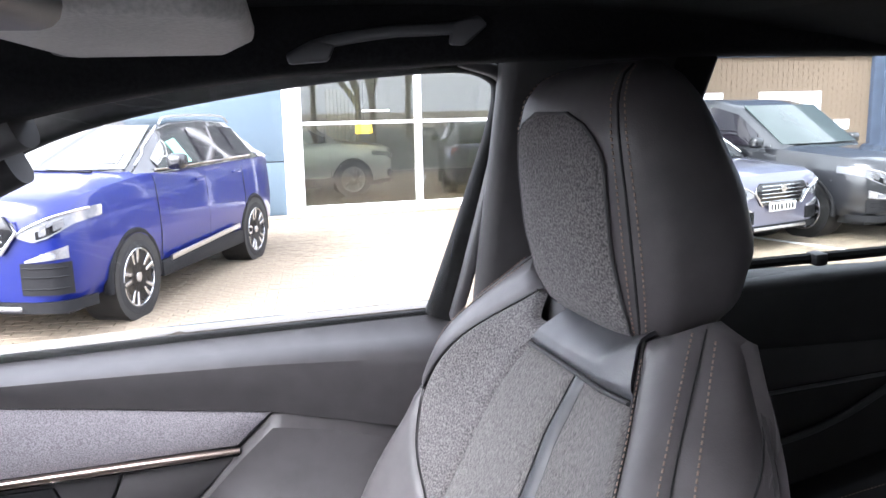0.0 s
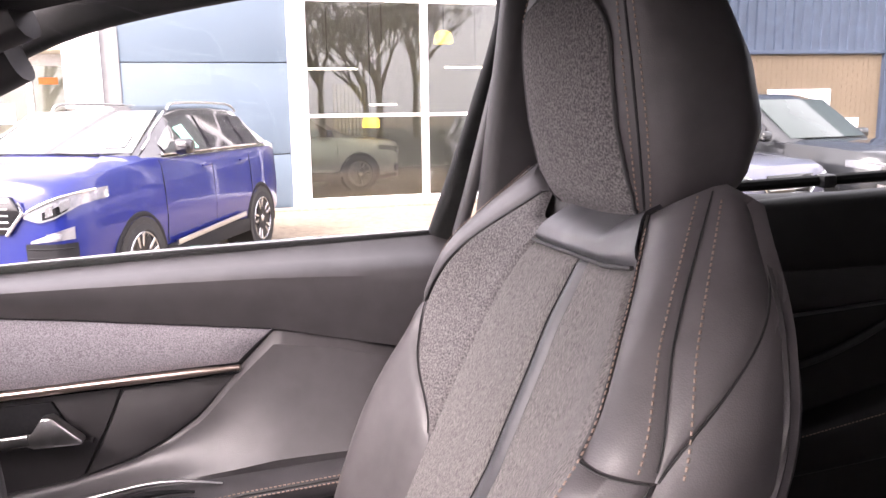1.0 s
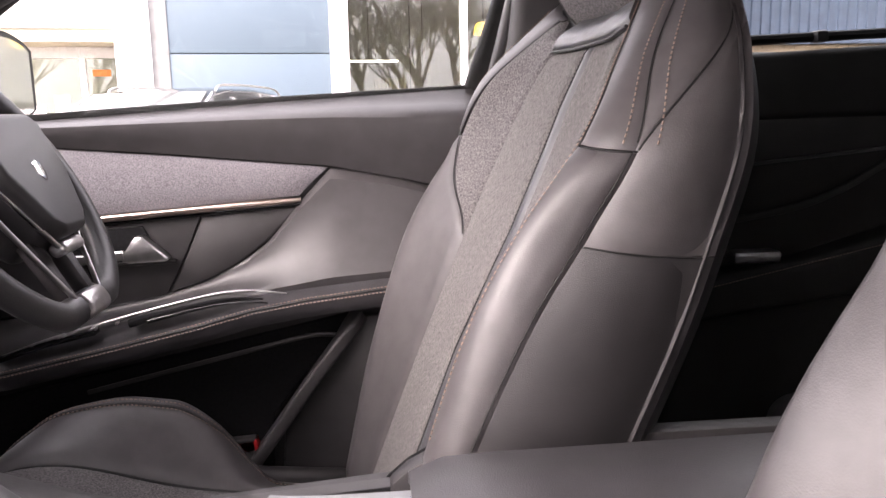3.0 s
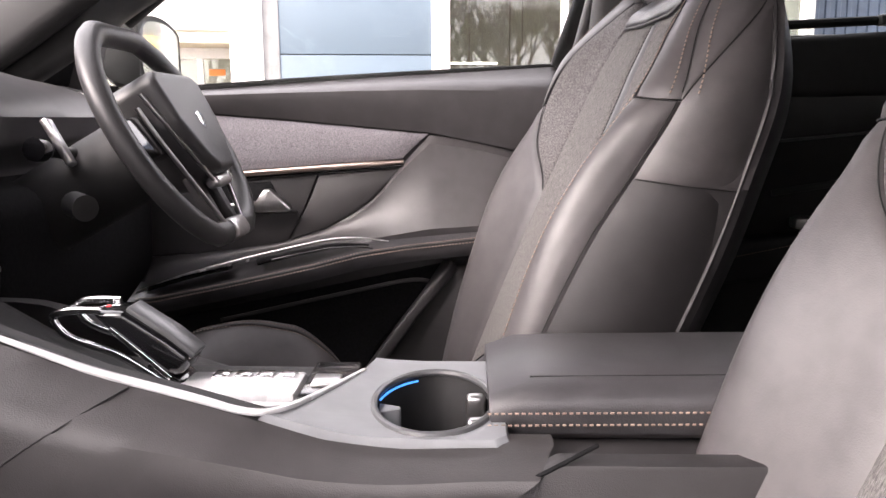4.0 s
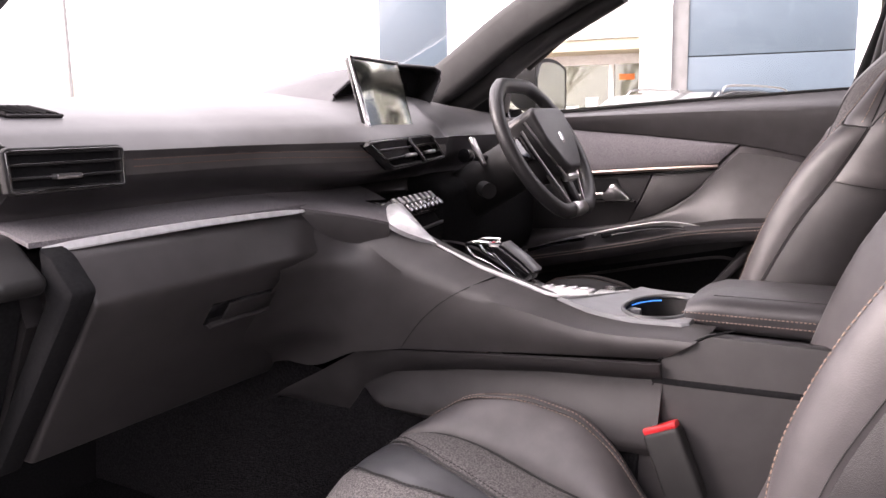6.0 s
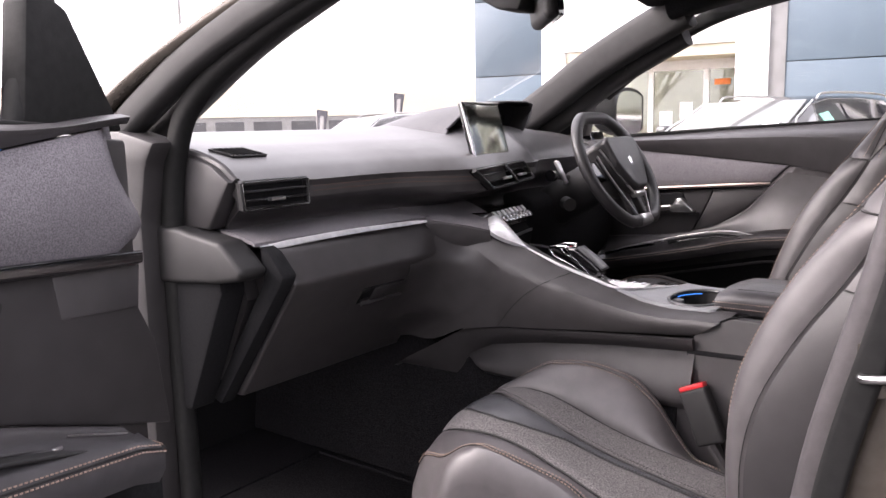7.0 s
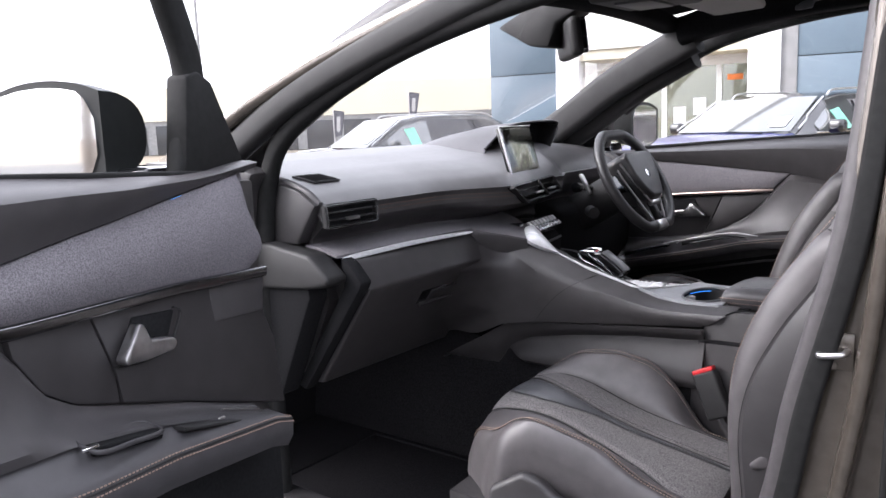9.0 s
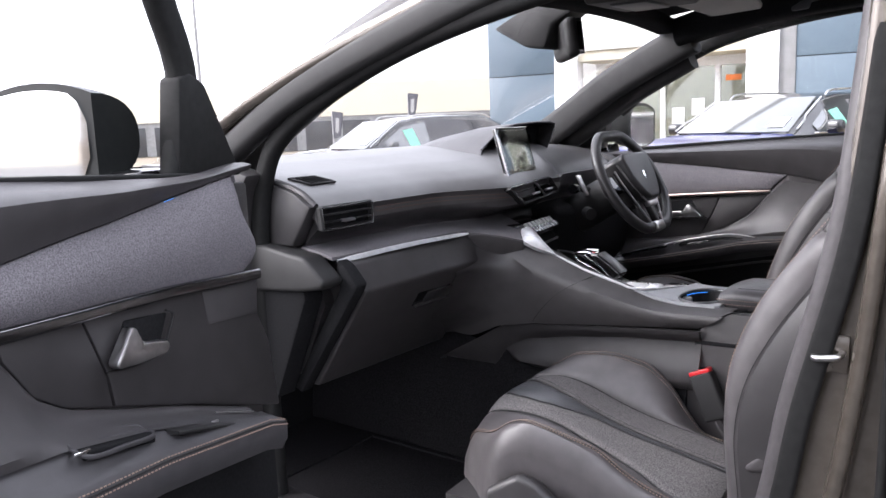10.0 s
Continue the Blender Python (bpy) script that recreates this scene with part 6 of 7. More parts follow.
gh = thing("grab_handle", "dark grey folding roof grab handle", "grab handle")
part("grip", sweep(spline([(0.398, 0.552, 1.502), (0.410, 0.55, 1.510), (0.440, 0.547, 1.519), (0.50, 0.545, 1.528), (0.545, 0.545, 1.530), (0.585, 0.547, 1.532)], 6), rrect(0.012, 0.013, 0.004)), "ledgedark", gh, "dark grey grip")
part("mount", prism([(0.391, 1.506), (0.394, 1.495), (0.436, 1.498), (0.444, 1.516), (0.42, 1.52)], 0.540, 0.570, "y", 0.004, 3), "ledgedark", gh)
part("mount", prism([(0.566, 1.514), (0.584, 1.513), (0.610, 1.535), (0.60, 1.545), (0.570, 1.538)], 0.540, 0.570, "y", 0.004, 3), "ledgedark", gh)
oc = thing("overhead_console", "dark overhead console with reading lamp", "overhead console")
part("console_body", box(0.10, 0.30, -0.11, 0.11, 1.488, 1.52, 0.012, seg=3), "hard", oc)
part("lamp_lens", box(0.15, 0.24, -0.07, 0.07, 1.482, 1.489, 0.003), "ledgedark", oc)

# rear door (driver side) and rear bench
rd = thing("rear_door", "black rear car door with rolled sun blind hook", "car door")
part("door_shell", box(0.80, 1.56, 0.70, 0.76, 0.36, 1.20, 0.01), "dark", rd)
part("belt_trim", prism([(0.80, 1.09), (1.56, 1.10), (1.56, 1.225), (0.80, 1.185)], 0.675, 0.73, "y", 0.012, 3), "dark", rd)
# shade behind the tinted window is put into the insert's dark colour
part("cloth_insert", prism([(0.80, 1.005), (1.03, 1.026), (1.25, 1.047), (1.56, 1.075), (1.56, 1.105), (0.80, 1.125)], 0.688, 0.72, "y", 0.004), "hard", rd, "cloth insert darkened for the shade of the rear glass")
part("trim_strip", sweep([(0.80, 0.686, 1.003), (1.56, 0.686, 1.073)], rrect(0.006, 0.005, 0.002)), "ledgedark", rd)
part("armrest", prism([(0.80, 0.83), (1.10, 0.87), (1.26, 0.915), (1.56, 1.0), (1.56, 0.86), (0.80, 0.76)], 0.64, 0.72, "y", 0.015, 3), "dark", rd)
part("door_scoop", sweep(spline([(0.95, 0.695, 0.925), (1.096, 0.693, 0.950), (1.18, 0.692, 0.980), (1.247, 0.69, 1.018), (1.33, 0.69, 1.06)], 6), rrect(0.006, 0.012, 0.003)), "hard", rd, "raised scoop edge")
part("stitching", stitches([Vector((x, 0.6395, 0.815 + 0.21 * (x - 0.85))) for x in np.linspace(0.82, 1.5, 60)], 0.006, 0.0008, normal=(0, -1, 0)), "thread", rd)
part("inner_handle", box(0.98, 1.06, 0.655, 0.69, 0.865, 0.885, 0.006), "satin", rd)
part("blind_bar", tube([(0.88, 0.70, 1.212), (1.54, 0.70, 1.24)], 0.008, 8), "seal", rd)
part("blind_hook", prism([(1.114, 1.212), (1.134, 1.213), (1.134, 1.232), (1.112, 1.231)], 0.682, 0.71, "y", 0.005), "hard", rd)
for (a, b_) in (((0.80, 0.69, 1.16), (0.90, 0.63, 1.53)), ((1.56, 0.69, 1.2), (1.50, 0.63, 1.53))):
    part("window_post", sweep([a, b_], rrect(0.05, 0.05, 0.012), (0, 1, 0)), "seal", rd)
rw = part("window_pane", patch(lambda u, v: Vector((0.84 + 0.70 * u, 0.745 - 0.10 * v, 1.19 + 0.34 * v)), 4, 4, 0.004, (0, 1, 0)), "rearglass", rd, "lightly tinted rear window")
rw.visible_shadow = False
pr = thing("rear_door", "closed black rear car door with tinted window", "car door")
part("door_panel", box(0.94, 1.56, -0.78, -0.72, 0.36, 1.17, 0.01), "hard", pr)
part("armrest", prism([(0.96, 0.80), (1.10, 0.83), (1.56, 0.92), (1.56, 0.80), (0.96, 0.72)], -0.72, -0.63, "y", 0.015, 3), "armleather", pr)
part("window_pane", patch(lambda u, v: Vector((0.94 + 0.62 * u, -0.77 + 0.10 * v, 1.17 + 0.36 * v)), 4, 4, 0.004, (0, 1, 0)), "tint", pr, "dark tinted window")
part("window_post", sweep([(1.58, -0.76, 1.15), (1.52, -0.66, 1.54)], rrect(0.06, 0.05, 0.012), (0, 1, 0)), "seal", pr)
bench = thing("rear_bench", "black leather rear bench seat", "car seat")
part("cushion", box(1.00, 1.50, -0.62, 0.62, 0.42, 0.68, 0.06, seg=4), "armleather", bench)
b = box(-0.06, 0.08, -0.60, 0.60, 0, 0.62, 0.05, seg=4, m=pose(1.52, 0, 0.58, 0, 20, 0))
part("backrest", b, "armleather", bench)
part("stitching", stitches([Vector((1.03, y, 0.625)) for y in np.linspace(-0.56, 0.56, 90)], 0.008, 0.0012), "thread", bench)
mat_ = thing("floor_mat", "black carpet floor mat in the passenger footwell", "floor mat")
part("mat_surface", box(-0.55, 0.02, -0.62, -0.22, 0.316, 0.324, 0.003), "carpet", mat_)
part("mat_edge", tube([(-0.55, -0.62, 0.324), (0.02, -0.62, 0.324), (0.02, -0.22, 0.324), (-0.55, -0.22, 0.324)], 0.005, 6, True), "carpet", mat_)

# ---- outdoors: ground ----
GZ = -0.14
rng = random.Random(7)
gb = bmesh.new()
gb.faces.new([gb.verts.new(p) for p in ((-400, -400, GZ - 0.03), (400, -400, GZ - 0.03), (400, 400, GZ - 0.03), (-400, 400, GZ - 0.03))])
ground = tagged(part("ground", gb, "joint", smooth=False), "sandy forecourt ground under the paving", "ground", kind="structure")
# unseen ground, added dark to cut bounce light into the cabin
tagged(part("road", box(-60, 60, -40, 3.6, GZ - 0.028, GZ - 0.004), "asphalt", smooth=False), "unseen dark asphalt that limits light from below", "road", kind="structure")
# plain strip whose darker colour stands for block paving in shade
tagged(part("shaded_paving_strip", box(-60, 60, 3.6, 5.45, GZ - 0.028, GZ - 0.004), "shaded_paving", smooth=False), "brown-grey strip in the tone of shaded block paving", "road", kind="structure")


# ---- parked cars ----
def lathe(profile, n=28, bm=None):
    """Turns (radius, along) about the y axis."""
    rings = [[(r * math.cos(2 * math.pi * i / n), a, r * math.sin(2 * math.pi * i / n)) for i in range(n)] for r, a in profile]
    return loft(rings, caps=True, bm=bm)


def car(name, label, paint, roof, at, heading, k=1.0, tall=1.62, nose=0.90, wb=2.675, van=False, sheet="paper", group="parked cars", up=0.0):
    c = thing(name, label, "car", group)
    zb = (1.08 if not van else 1.12) + up
    st = [(nose, 0.62, 0.84 + up), (nose - 0.04, 0.77, 0.95 + up), (nose - 0.20, 0.88, 1.00 + up), (0.30, 0.91, 1.045 + up), (-0.30, 0.915, 1.09 + up), (-1.2, 0.92, zb), (-2.2, 0.92, zb + 0.02), (-wb - 0.35, 0.90, zb + 0.05), (-wb - 0.72, 0.84, zb + 0.02), (-wb - 0.85, 0.72, 0.95 + up)]
    rings = []
    for x, w, zt in st:
        h = [(w * 0.90, 0.30), (w * 0.985, 0.42), (w, 0.62 + 0.5 * up), (w * 0.985, 0.80 + up), (w * 0.965, zt - 0.10), (w * 0.93, zt - 0.03), (w * 0.80, zt), (w * 0.4, zt + 0.02)]
        rings.append([(x, y, z) for y, z in h] + [(x, -y, z) for y, z in h[::-1]])
    b = loft(rings)
    bmesh.ops.subdivide_edges(b, edges=[e for e in b.edges if abs(e.verts[0].co.x - e.verts[1].co.x) > 0.02], cuts=1, smooth=0.6)
    part("body", b, paint, c, sharp=50)
    if van:
        gs = [(-0.38, 0.80, 1.06), (-1.10, 0.78, tall - 0.10), (-1.5, 0.76, tall), (-2.2, 0.76, tall + 0.02), (-wb - 0.5, 0.76, tall), (-wb - 0.80, 0.74, tall - 0.08), (-wb - 0.84, 0.74, 1.1)]
    else:
        gs = [(-0.22, 0.74, 1.06 + up), (-0.95, 0.66, tall - 0.08), (-1.35, 0.63, tall - 0.01), (-2.0, 0.62, tall), (-2.7, 0.60, tall - 0.03), (-wb - 0.42, 0.56, tall - 0.16), (-wb - 0.74, 0.60, 1.12 + up)]
    rings = []
    for x, w, zt in gs:
        wb_ = 0.885 if x < -0.5 else 0.83
        zz = max(zt, 1.10 + up)
        rings.append([(x, wb_, 1.05 + up), (x, w + (wb_ - w) * 0.05, zz - 0.05), (x, w * 0.93, zz - 0.012), (x, w * 0.5, zz), (x, -w * 0.5, zz), (x, -w * 0.93, zz - 0.012), (x, -w - (wb_ - w) * 0.05, zz - 0.05), (x, -wb_, 1.05 + up)])
    b = loft(rings)
    bmesh.ops.subdivide_edges(b, edges=[e for e in b.edges if abs(e.verts[0].co.x - e.verts[1].co.x) > 0.02], cuts=2, smooth=0.5)
    part("roof", b, roof, c, sharp=50)

    def gh(x):
        for (a, w0, z0), (d, w1, z1) in zip(gs, gs[1:]):
            if d <= x <= a:
                t = (a - x) / (a - d)
                return w0 + (w1 - w0) * t, z0 + (z1 - z0) * t
        return gs[-1][1:]
    # panes
    x0, x1 = gs[0][0], gs[1][0]

    def wsf(u, v):
        x = x0 - 0.06 + (x1 - x0 + 0.06) * v
        w, z = gh(x)
        bow = 0.10 * (1 - (2 * u - 1) ** 2) * (1 - 0.5 * v)
        return Vector((x + bow, (2 * u - 1) * (w * 0.93 + 0.03 * (1 - v)), max(z, 1.08 + up) - 0.028 + 0.05))
    part("windscreen", patch(wsf, 12, 10, 0.02, (-0.5, 0, -0.5)), "vanglass" if van else "carglass", c, "glossy windscreen reflecting pale sky")
    if sheet:
        part("price_sheet", patch(lambda u, v: wsf(0.82 + 0.12 * u, 0.12 + 0.28 * v) + Vector((0.006, 0, 0.006)), 2, 2, 0.002, (-1, 0, 0)), "paper", c, "white sheet behind the windscreen")
    for sg in (-1, 1):
        def swf(u, v, a, d):
            x = a + (d - a) * u
            w, z = gh(x)
            wbx = 0.885
            lo, hi = 1.10 + up, max(z - 0.10, 1.115 + up)
            zz = lo + (hi - lo) * v
            f = (zz - 1.05 - up) / max(z - 0.05 - 1.05 - up, 0.05)
            return Vector((x, sg * (wbx + (w + (wbx - w) * 0.05 - wbx) * min(f, 1) + 0.022), zz))
        if not van:
            part("window_surround", patch(lambda u, v: swf(u, v * 1.06, -0.50, -wb - 0.16) - Vector((0, sg * 0.008, 0.012)), 24, 6, 0.01, (0, -sg, 0)), "cardark", c, "gloss black window surround")
        spans = ((-0.62, -1.42), (-1.52, -2.30), (-2.38, -wb - 0.12)) if not van else ((-0.78, -1.60),)
        for i, (a, d) in enumerate(spans):
            part("side_window", patch(lambda u, v: swf(u, v, a, d), 10, 6, 0.01, (0, -sg, 0)), "carglass" if i == 0 and not van else "cardark", c)
        if not van:
            ln = [swf(0, 0, a, a) + Vector((0, sg * 0.004, -0.012)) for a in np.linspace(-0.55, -wb - 0.02, 14)]
            part("window_chrome", tube(ln, 0.010, 6), "chrome", c, "chrome window line")
            part("roof_rail", tube(spline([(-1.15, sg * 0.60, tall - 0.05), (-1.30, sg * 0.60, tall + 0.012), (-2.0, sg * 0.60, tall + 0.022), (-2.65, sg * 0.58, tall + 0.0), (-2.85, sg * 0.57, tall - 0.07)], 6), 0.012, 8), "satin", c, "satin silver roof rail")
        if sheet and sg > 0:
            part("price_sheet", patch(lambda u, v: swf(0.42 + 0.25 * u + 0.10 * (1 - v), 0.05 + 0.8 * v, -0.62, -1.42) + Vector((0, 0.006, 0)), 2, 2, 0.002, (0, -1, 0)), "green", c, "pale green price sheet in the side window")
        part("door_mirror", box(-0.72, -0.58, sg * 0.93 if sg > 0 else -1.10, sg * 1.10 if sg > 0 else -0.93, 1.08 + up, 1.22 + up, 0.045, seg=4), "black", c)
        for xd in (-1.35, -2.25):
            part("door_handle", box(xd, xd + 0.18, sg * 0.915 if sg > 0 else -0.945, sg * 0.945 if sg > 0 else -0.915, 0.93 + up, 0.955 + up, 0.008), paint, c)
        for xd in (-0.45, -1.46, -2.42):
            part("door_gap", tube([(xd, sg * (y - 0.001), z) for y, z in ((0.906, 0.42), (0.918, 0.62 + 0.5 * up), (0.906, 0.80 + up), (0.888, 0.97 + up), (0.862, 1.04 + up))], 0.005, 5), "ink_shade", c)
        part("sill_cladding", prism([(-0.40, 0.26), (-wb + 0.42, 0.26), (-wb + 0.42, 0.40), (-1.6, 0.44), (-0.40, 0.40)], sg * 0.80, sg * 0.935, "y", 0.012), "clad", c)
        if not van:
            part("sill_strip", sweep([(-0.55, sg * 0.94, 0.41), (-wb + 0.55, sg * 0.945, 0.47)], rrect(0.05, 0.02, 0.006), (0, 1, 0)), "satin", c, "silver door strip")
        # headlamp and front corner
        def frontf(y, z, off):
            return Vector((lerp([(0.0, nose + 0.012), (0.60, nose), (0.75, nose - 0.035), (0.86, nose - 0.17), (0.905, 0.34)], y) + off, sg * (y + off * 0.6), z + up * smooth(0.30, 0.48, z)))

        def lampf(u, v, off=0.014):
            y = 0.50 + 0.395 * u ** 0.8
            lo = lerp([(0.50, 0.70), (0.62, 0.665), (0.74, 0.70), (0.90, 0.82)], y)
            hi = lerp([(0.50, 0.735), (0.62, 0.80), (0.76, 0.86), (0.90, 0.90)], y)
            return frontf(y, lo + (hi - lo) * v, off)
        hl = part("headlamp", patch(lampf, 16, 5, 0.03, (-1, -sg * 0.4, 0)), "lamp", c, "clear headlamp")
        part("lamp_bezel", patch(lambda u, v: lampf(0.28 + 0.42 * u, 0.10 + 0.42 * v, 0.018), 8, 3, 0.01, (-1, -sg * 0.4, 0)), "gloss", hl)
        part("running_light", tube([lampf(u, 0.95, 0.02) for u in np.linspace(0.05, 0.95, 14)], 0.010, 6), "satin", hl)
        for k0 in (0.34, 0.60):
            part("projector", patch(lambda u, v: lampf(k0 + 0.14 * u, 0.20 + 0.50 * v, 0.024), 5, 4, 0.01, (-1, -sg * 0.4, 0)), "chrome", hl, "bright projector lens")
        if not van:
            part("grille_wing", tube([frontf(y, z, 0.024) for y, z in ((0.36, 0.575), (0.43, 0.66), (0.50, 0.74), (0.47, 0.82))], 0.014, 6), "chrome", c, "chrome grille surround")
            part("pillar_chrome", tube([Vector((x, sg * (gh(x)[0] * 1.02 + 0.03 * (x > -0.6)), gh(x)[1] + 0.012)) for x in np.linspace(-0.34, gs[1][0], 8)], 0.011, 6), "satin", c, "silver windscreen pillar line")
        part("fog_grille", patch(lambda u, v: frontf(0.50 + 0.33 * u, 0.36 + 0.15 * v, 0.012), 8, 4, 0.02, (-1, -sg * 0.4, 0)), "clad", c)
        for i in range(3):
            part("fog_slat", tube([frontf(0.52 + 0.29 * u, 0.385 + 0.045 * i, 0.016) for u in np.linspace(0, 1, 8)], 0.006, 5), "clad", c)
        part("bumper_skirt", patch(lambda u, v: frontf(0.02 + 0.86 * u, 0.255 + 0.075 * v, 0.016), 14, 4, 0.03, (-1, -sg * 0.4, 0)), "clad", c, "dark lower bumper")
        fg = part("fog_lamp", patch(lambda u, v: frontf(0.54 + 0.28 * u, 0.515 + (0.015 + 0.075 * u) * v + 0.025 * u, 0.014), 10, 3, 0.02, (-1, -sg * 0.4, 0)), "satin", c, "fog lamp in silver bezel")
        part("fog_lens", patch(lambda u, v: frontf(0.66 + 0.10 * u, 0.545 + 0.040 * v, 0.020), 5, 3, 0.01, (-1, -sg * 0.4, 0)), "lamp", fg)
        part("rear_lamp", box(-wb - 0.82, -wb - 0.60, sg * 0.50 if sg > 0 else -0.76, sg * 0.76 if sg > 0 else -0.50, 0.86 + up, 1.0 + up, 0.02), "red", c)
        # arches and wheels
        for wx in (0, -wb):
            arch = [Vector((wx + 0.395 * math.cos(a), sg * 0.880, 0.345 + 0.395 * math.sin(a))) for a in np.linspace(-0.15, math.pi + 0.15, 22)]
            part("wheel_arch", sweep(arch, rrect(0.06, 0.07, 0.02), (0, 1, 0)), "clad", c)
            # black disc painted in for the shade inside the arch
            part("arch_shadow", lathe([(0.02, sg * 0.60), (0.372, sg * 0.60), (0.372, sg * 0.917), (0.02, sg * 0.917)], 24), "ink_shade", c).location = (wx, 0, 0.345)
            w = part("wheel", lathe([(0.24, sg * 0.70), (0.335, sg * 0.70), (0.35, sg * 0.74), (0.35, sg * 0.89), (0.338, sg * 0.93), (0.262, sg * 0.945), (0.246, sg * 0.935), (0.24, sg * 0.88)], 40), "tyre", c, "black tyre on alloy rim")
            w.location = (wx, -sg * 0.018, 0.345)
            part("rim", lathe([(0.235, sg * 0.935), (0.222, sg * 0.938), (0.215, sg * 0.90), (0.02, sg * 0.90), (0.02, sg * 0.89), (0.235, sg * 0.89)], 32), "black", w)
            for i in range(10):
                a = math.pi * 2 * (i // 2) / 5 + (0.20 if i % 2 else -0.20) + 0.1
                p0, p1 = Vector((0.045 * math.cos(a), sg * 0.918, 0.045 * math.sin(a))), Vector((0.238 * math.cos(a), sg * 0.934, 0.238 * math.sin(a)))
                part("spoke", sweep([p0, p0.lerp(p1, 0.5), p1], rrect(0.030, 0.022, 0.006), (0, 1, 0), taper=lambda t: 0.75 + 0.45 * t), "alloy", w)
            part("rim_lip", tube([Vector((0.243 * math.cos(q), sg * 0.936, 0.243 * math.sin(q))) for q in np.linspace(0, 2 * math.pi, 32, endpoint=False)], 0.008, 6, True), "alloy", w)
            part("hub_cap", lathe([(0.001, sg * 0.945), (0.04, sg * 0.94), (0.05, sg * 0.92), (0.001, sg * 0.90)], 16), "alloy", w)
    # nose
    part("grille", prism([(y, z + up) for y, z in ((-0.42, 0.86), (-0.50, 0.74), (-0.40, 0.58), (0.40, 0.58), (0.50, 0.74), (0.42, 0.86))], nose - 0.03, nose + 0.03, "x", 0.01), "gloss", c, "dark grille")
    for i in range(5):
        part("grille_bar", box(nose + 0.028, nose + 0.036, -0.40, 0.40, 0.62 + up + 0.048 * i, 0.632 + up + 0.048 * i, 0.002), "chrome" if not van else "clad", c)
    part("skid_plate", box(nose - 0.02, nose + 0.035, -0.50, 0.50, 0.27, 0.31, 0.012), "satin", c)
    part("badge", lathe([(0.001, 0.012), (0.05, 0.012), (0.05, 0.0), (0.001, 0.0)], 16), "chrome", c, "plain round badge").matrix_local = pose(nose + 0.035, 0, 0.78 + up, 0, 0, -90)
    pl = part("number_plate", box(nose + 0.034, nose + 0.044, -0.26, 0.26, 0.50 + up, 0.61 + up, 0.004), "plate", c, "white number plate with dark bars")
    for i in range(7):
        y = -0.21 + 0.062 * i + (0.03 if i > 3 else 0)
        part("bar", box(nose + 0.044, nose + 0.046, y - 0.017, y + 0.017, 0.52 + up, 0.59 + up), "ink_shade", pl)
    part("wiper", tube([(x0 + 0.10, 0.5, 1.10 + up), (x0 + 0.02, 0.0, 1.115 + up)], 0.010, 6), "clad", c)
    part("underbody", box(-wb - 0.6, nose - 0.2, -0.72, 0.72, 0.20, 0.34), "ink_shade", c)
    a = math.atan2(heading[1], heading[0])
    c.matrix_world = Matrix.Translation((at[0], at[1], GZ)) @ Matrix.Rotation(a, 4, "Z") @ Matrix.Diagonal((k, k, k, 1))
    return c


M["carglass"] = mat("car_window_glass", (0.03, 0.035, 0.035), 0.03, scale=4, coat=1.0, spec=1.0)
M["carglass"].node_tree.nodes["Principled BSDF"].inputs["IOR"].default_value = 1.85
M["vanglass"] = mat("van_windscreen_glass", (0.05, 0.065, 0.06), 0.05, scale=4, spec=0.6)
M["cardark"] = mat("dark_privacy_window", (0.012, 0.010, 0.014), 0.05, scale=4, coat=0.5)
car("blue_car", "metallic blue parked car with black roof and silver rails", "blue", "black", (-1.86, 6.36), (-0.29, -0.957), 0.94, up=0.12, tall=1.65)
car("lilac_car", "pale lilac parked car with white number plate", "lavender", "black", (5.02, 8.25), (0.38, -0.925), 0.86, sheet="")
car("dark_van", "dark grey parked van with raised bonnet", "dgrey", "dgrey", (6.85, 8.55), (0.36, -0.93), 0.95, tall=1.70, van=True, sheet="")
car("red_car", "dark red parked car with black roof and green price sheet", "redcar", "black", (-7.98, 6.87), (-0.35, -0.94), 0.93)
car("dark_car", "dark parked car further along the forecourt", "dgrey", "black", (-13.50, 11.92), (-0.80, -0.60), 0.80, sheet="")

# ---- outside of the car that the camera leaves ----
def body_ring(x, w, zt, zb=0.12):
    h = [(w * 0.92, zb), (w * 0.985, zb + 0.10), (w, zt * 0.55), (w * 0.98, zt - 0.16), (w * 0.95, zt - 0.05), (w * 0.82, zt), (w * 0.4, zt + 0.02)]
    return [(x, y, z) for y, z in h] + [(x, -y, z) for y, z in h[::-1]]


part("front_body", loft([body_ring(*r) for r in ((-0.88, 0.87, 1.08), (-1.15, 0.88, 1.06), (-1.45, 0.86, 1.00), (-1.64, 0.78, 0.90), (-1.72, 0.60, 0.74))]), "bronze", shell, "bronze-grey painted bonnet and wings")
part("tail_body", loft([body_ring(*r) for r in ((2.15, 0.88, 1.14), (2.40, 0.87, 1.13), (2.58, 0.82, 1.10), (2.68, 0.68, 0.98))]), "bronze", shell, "bronze-grey painted tail")
part("tailgate", prism([(2.13, 1.12), (2.56, 1.10), (2.30, 1.50), (2.13, 1.60)], -0.64, 0.64, "y", 0.03, 3), "black", shell, "dark tailgate")
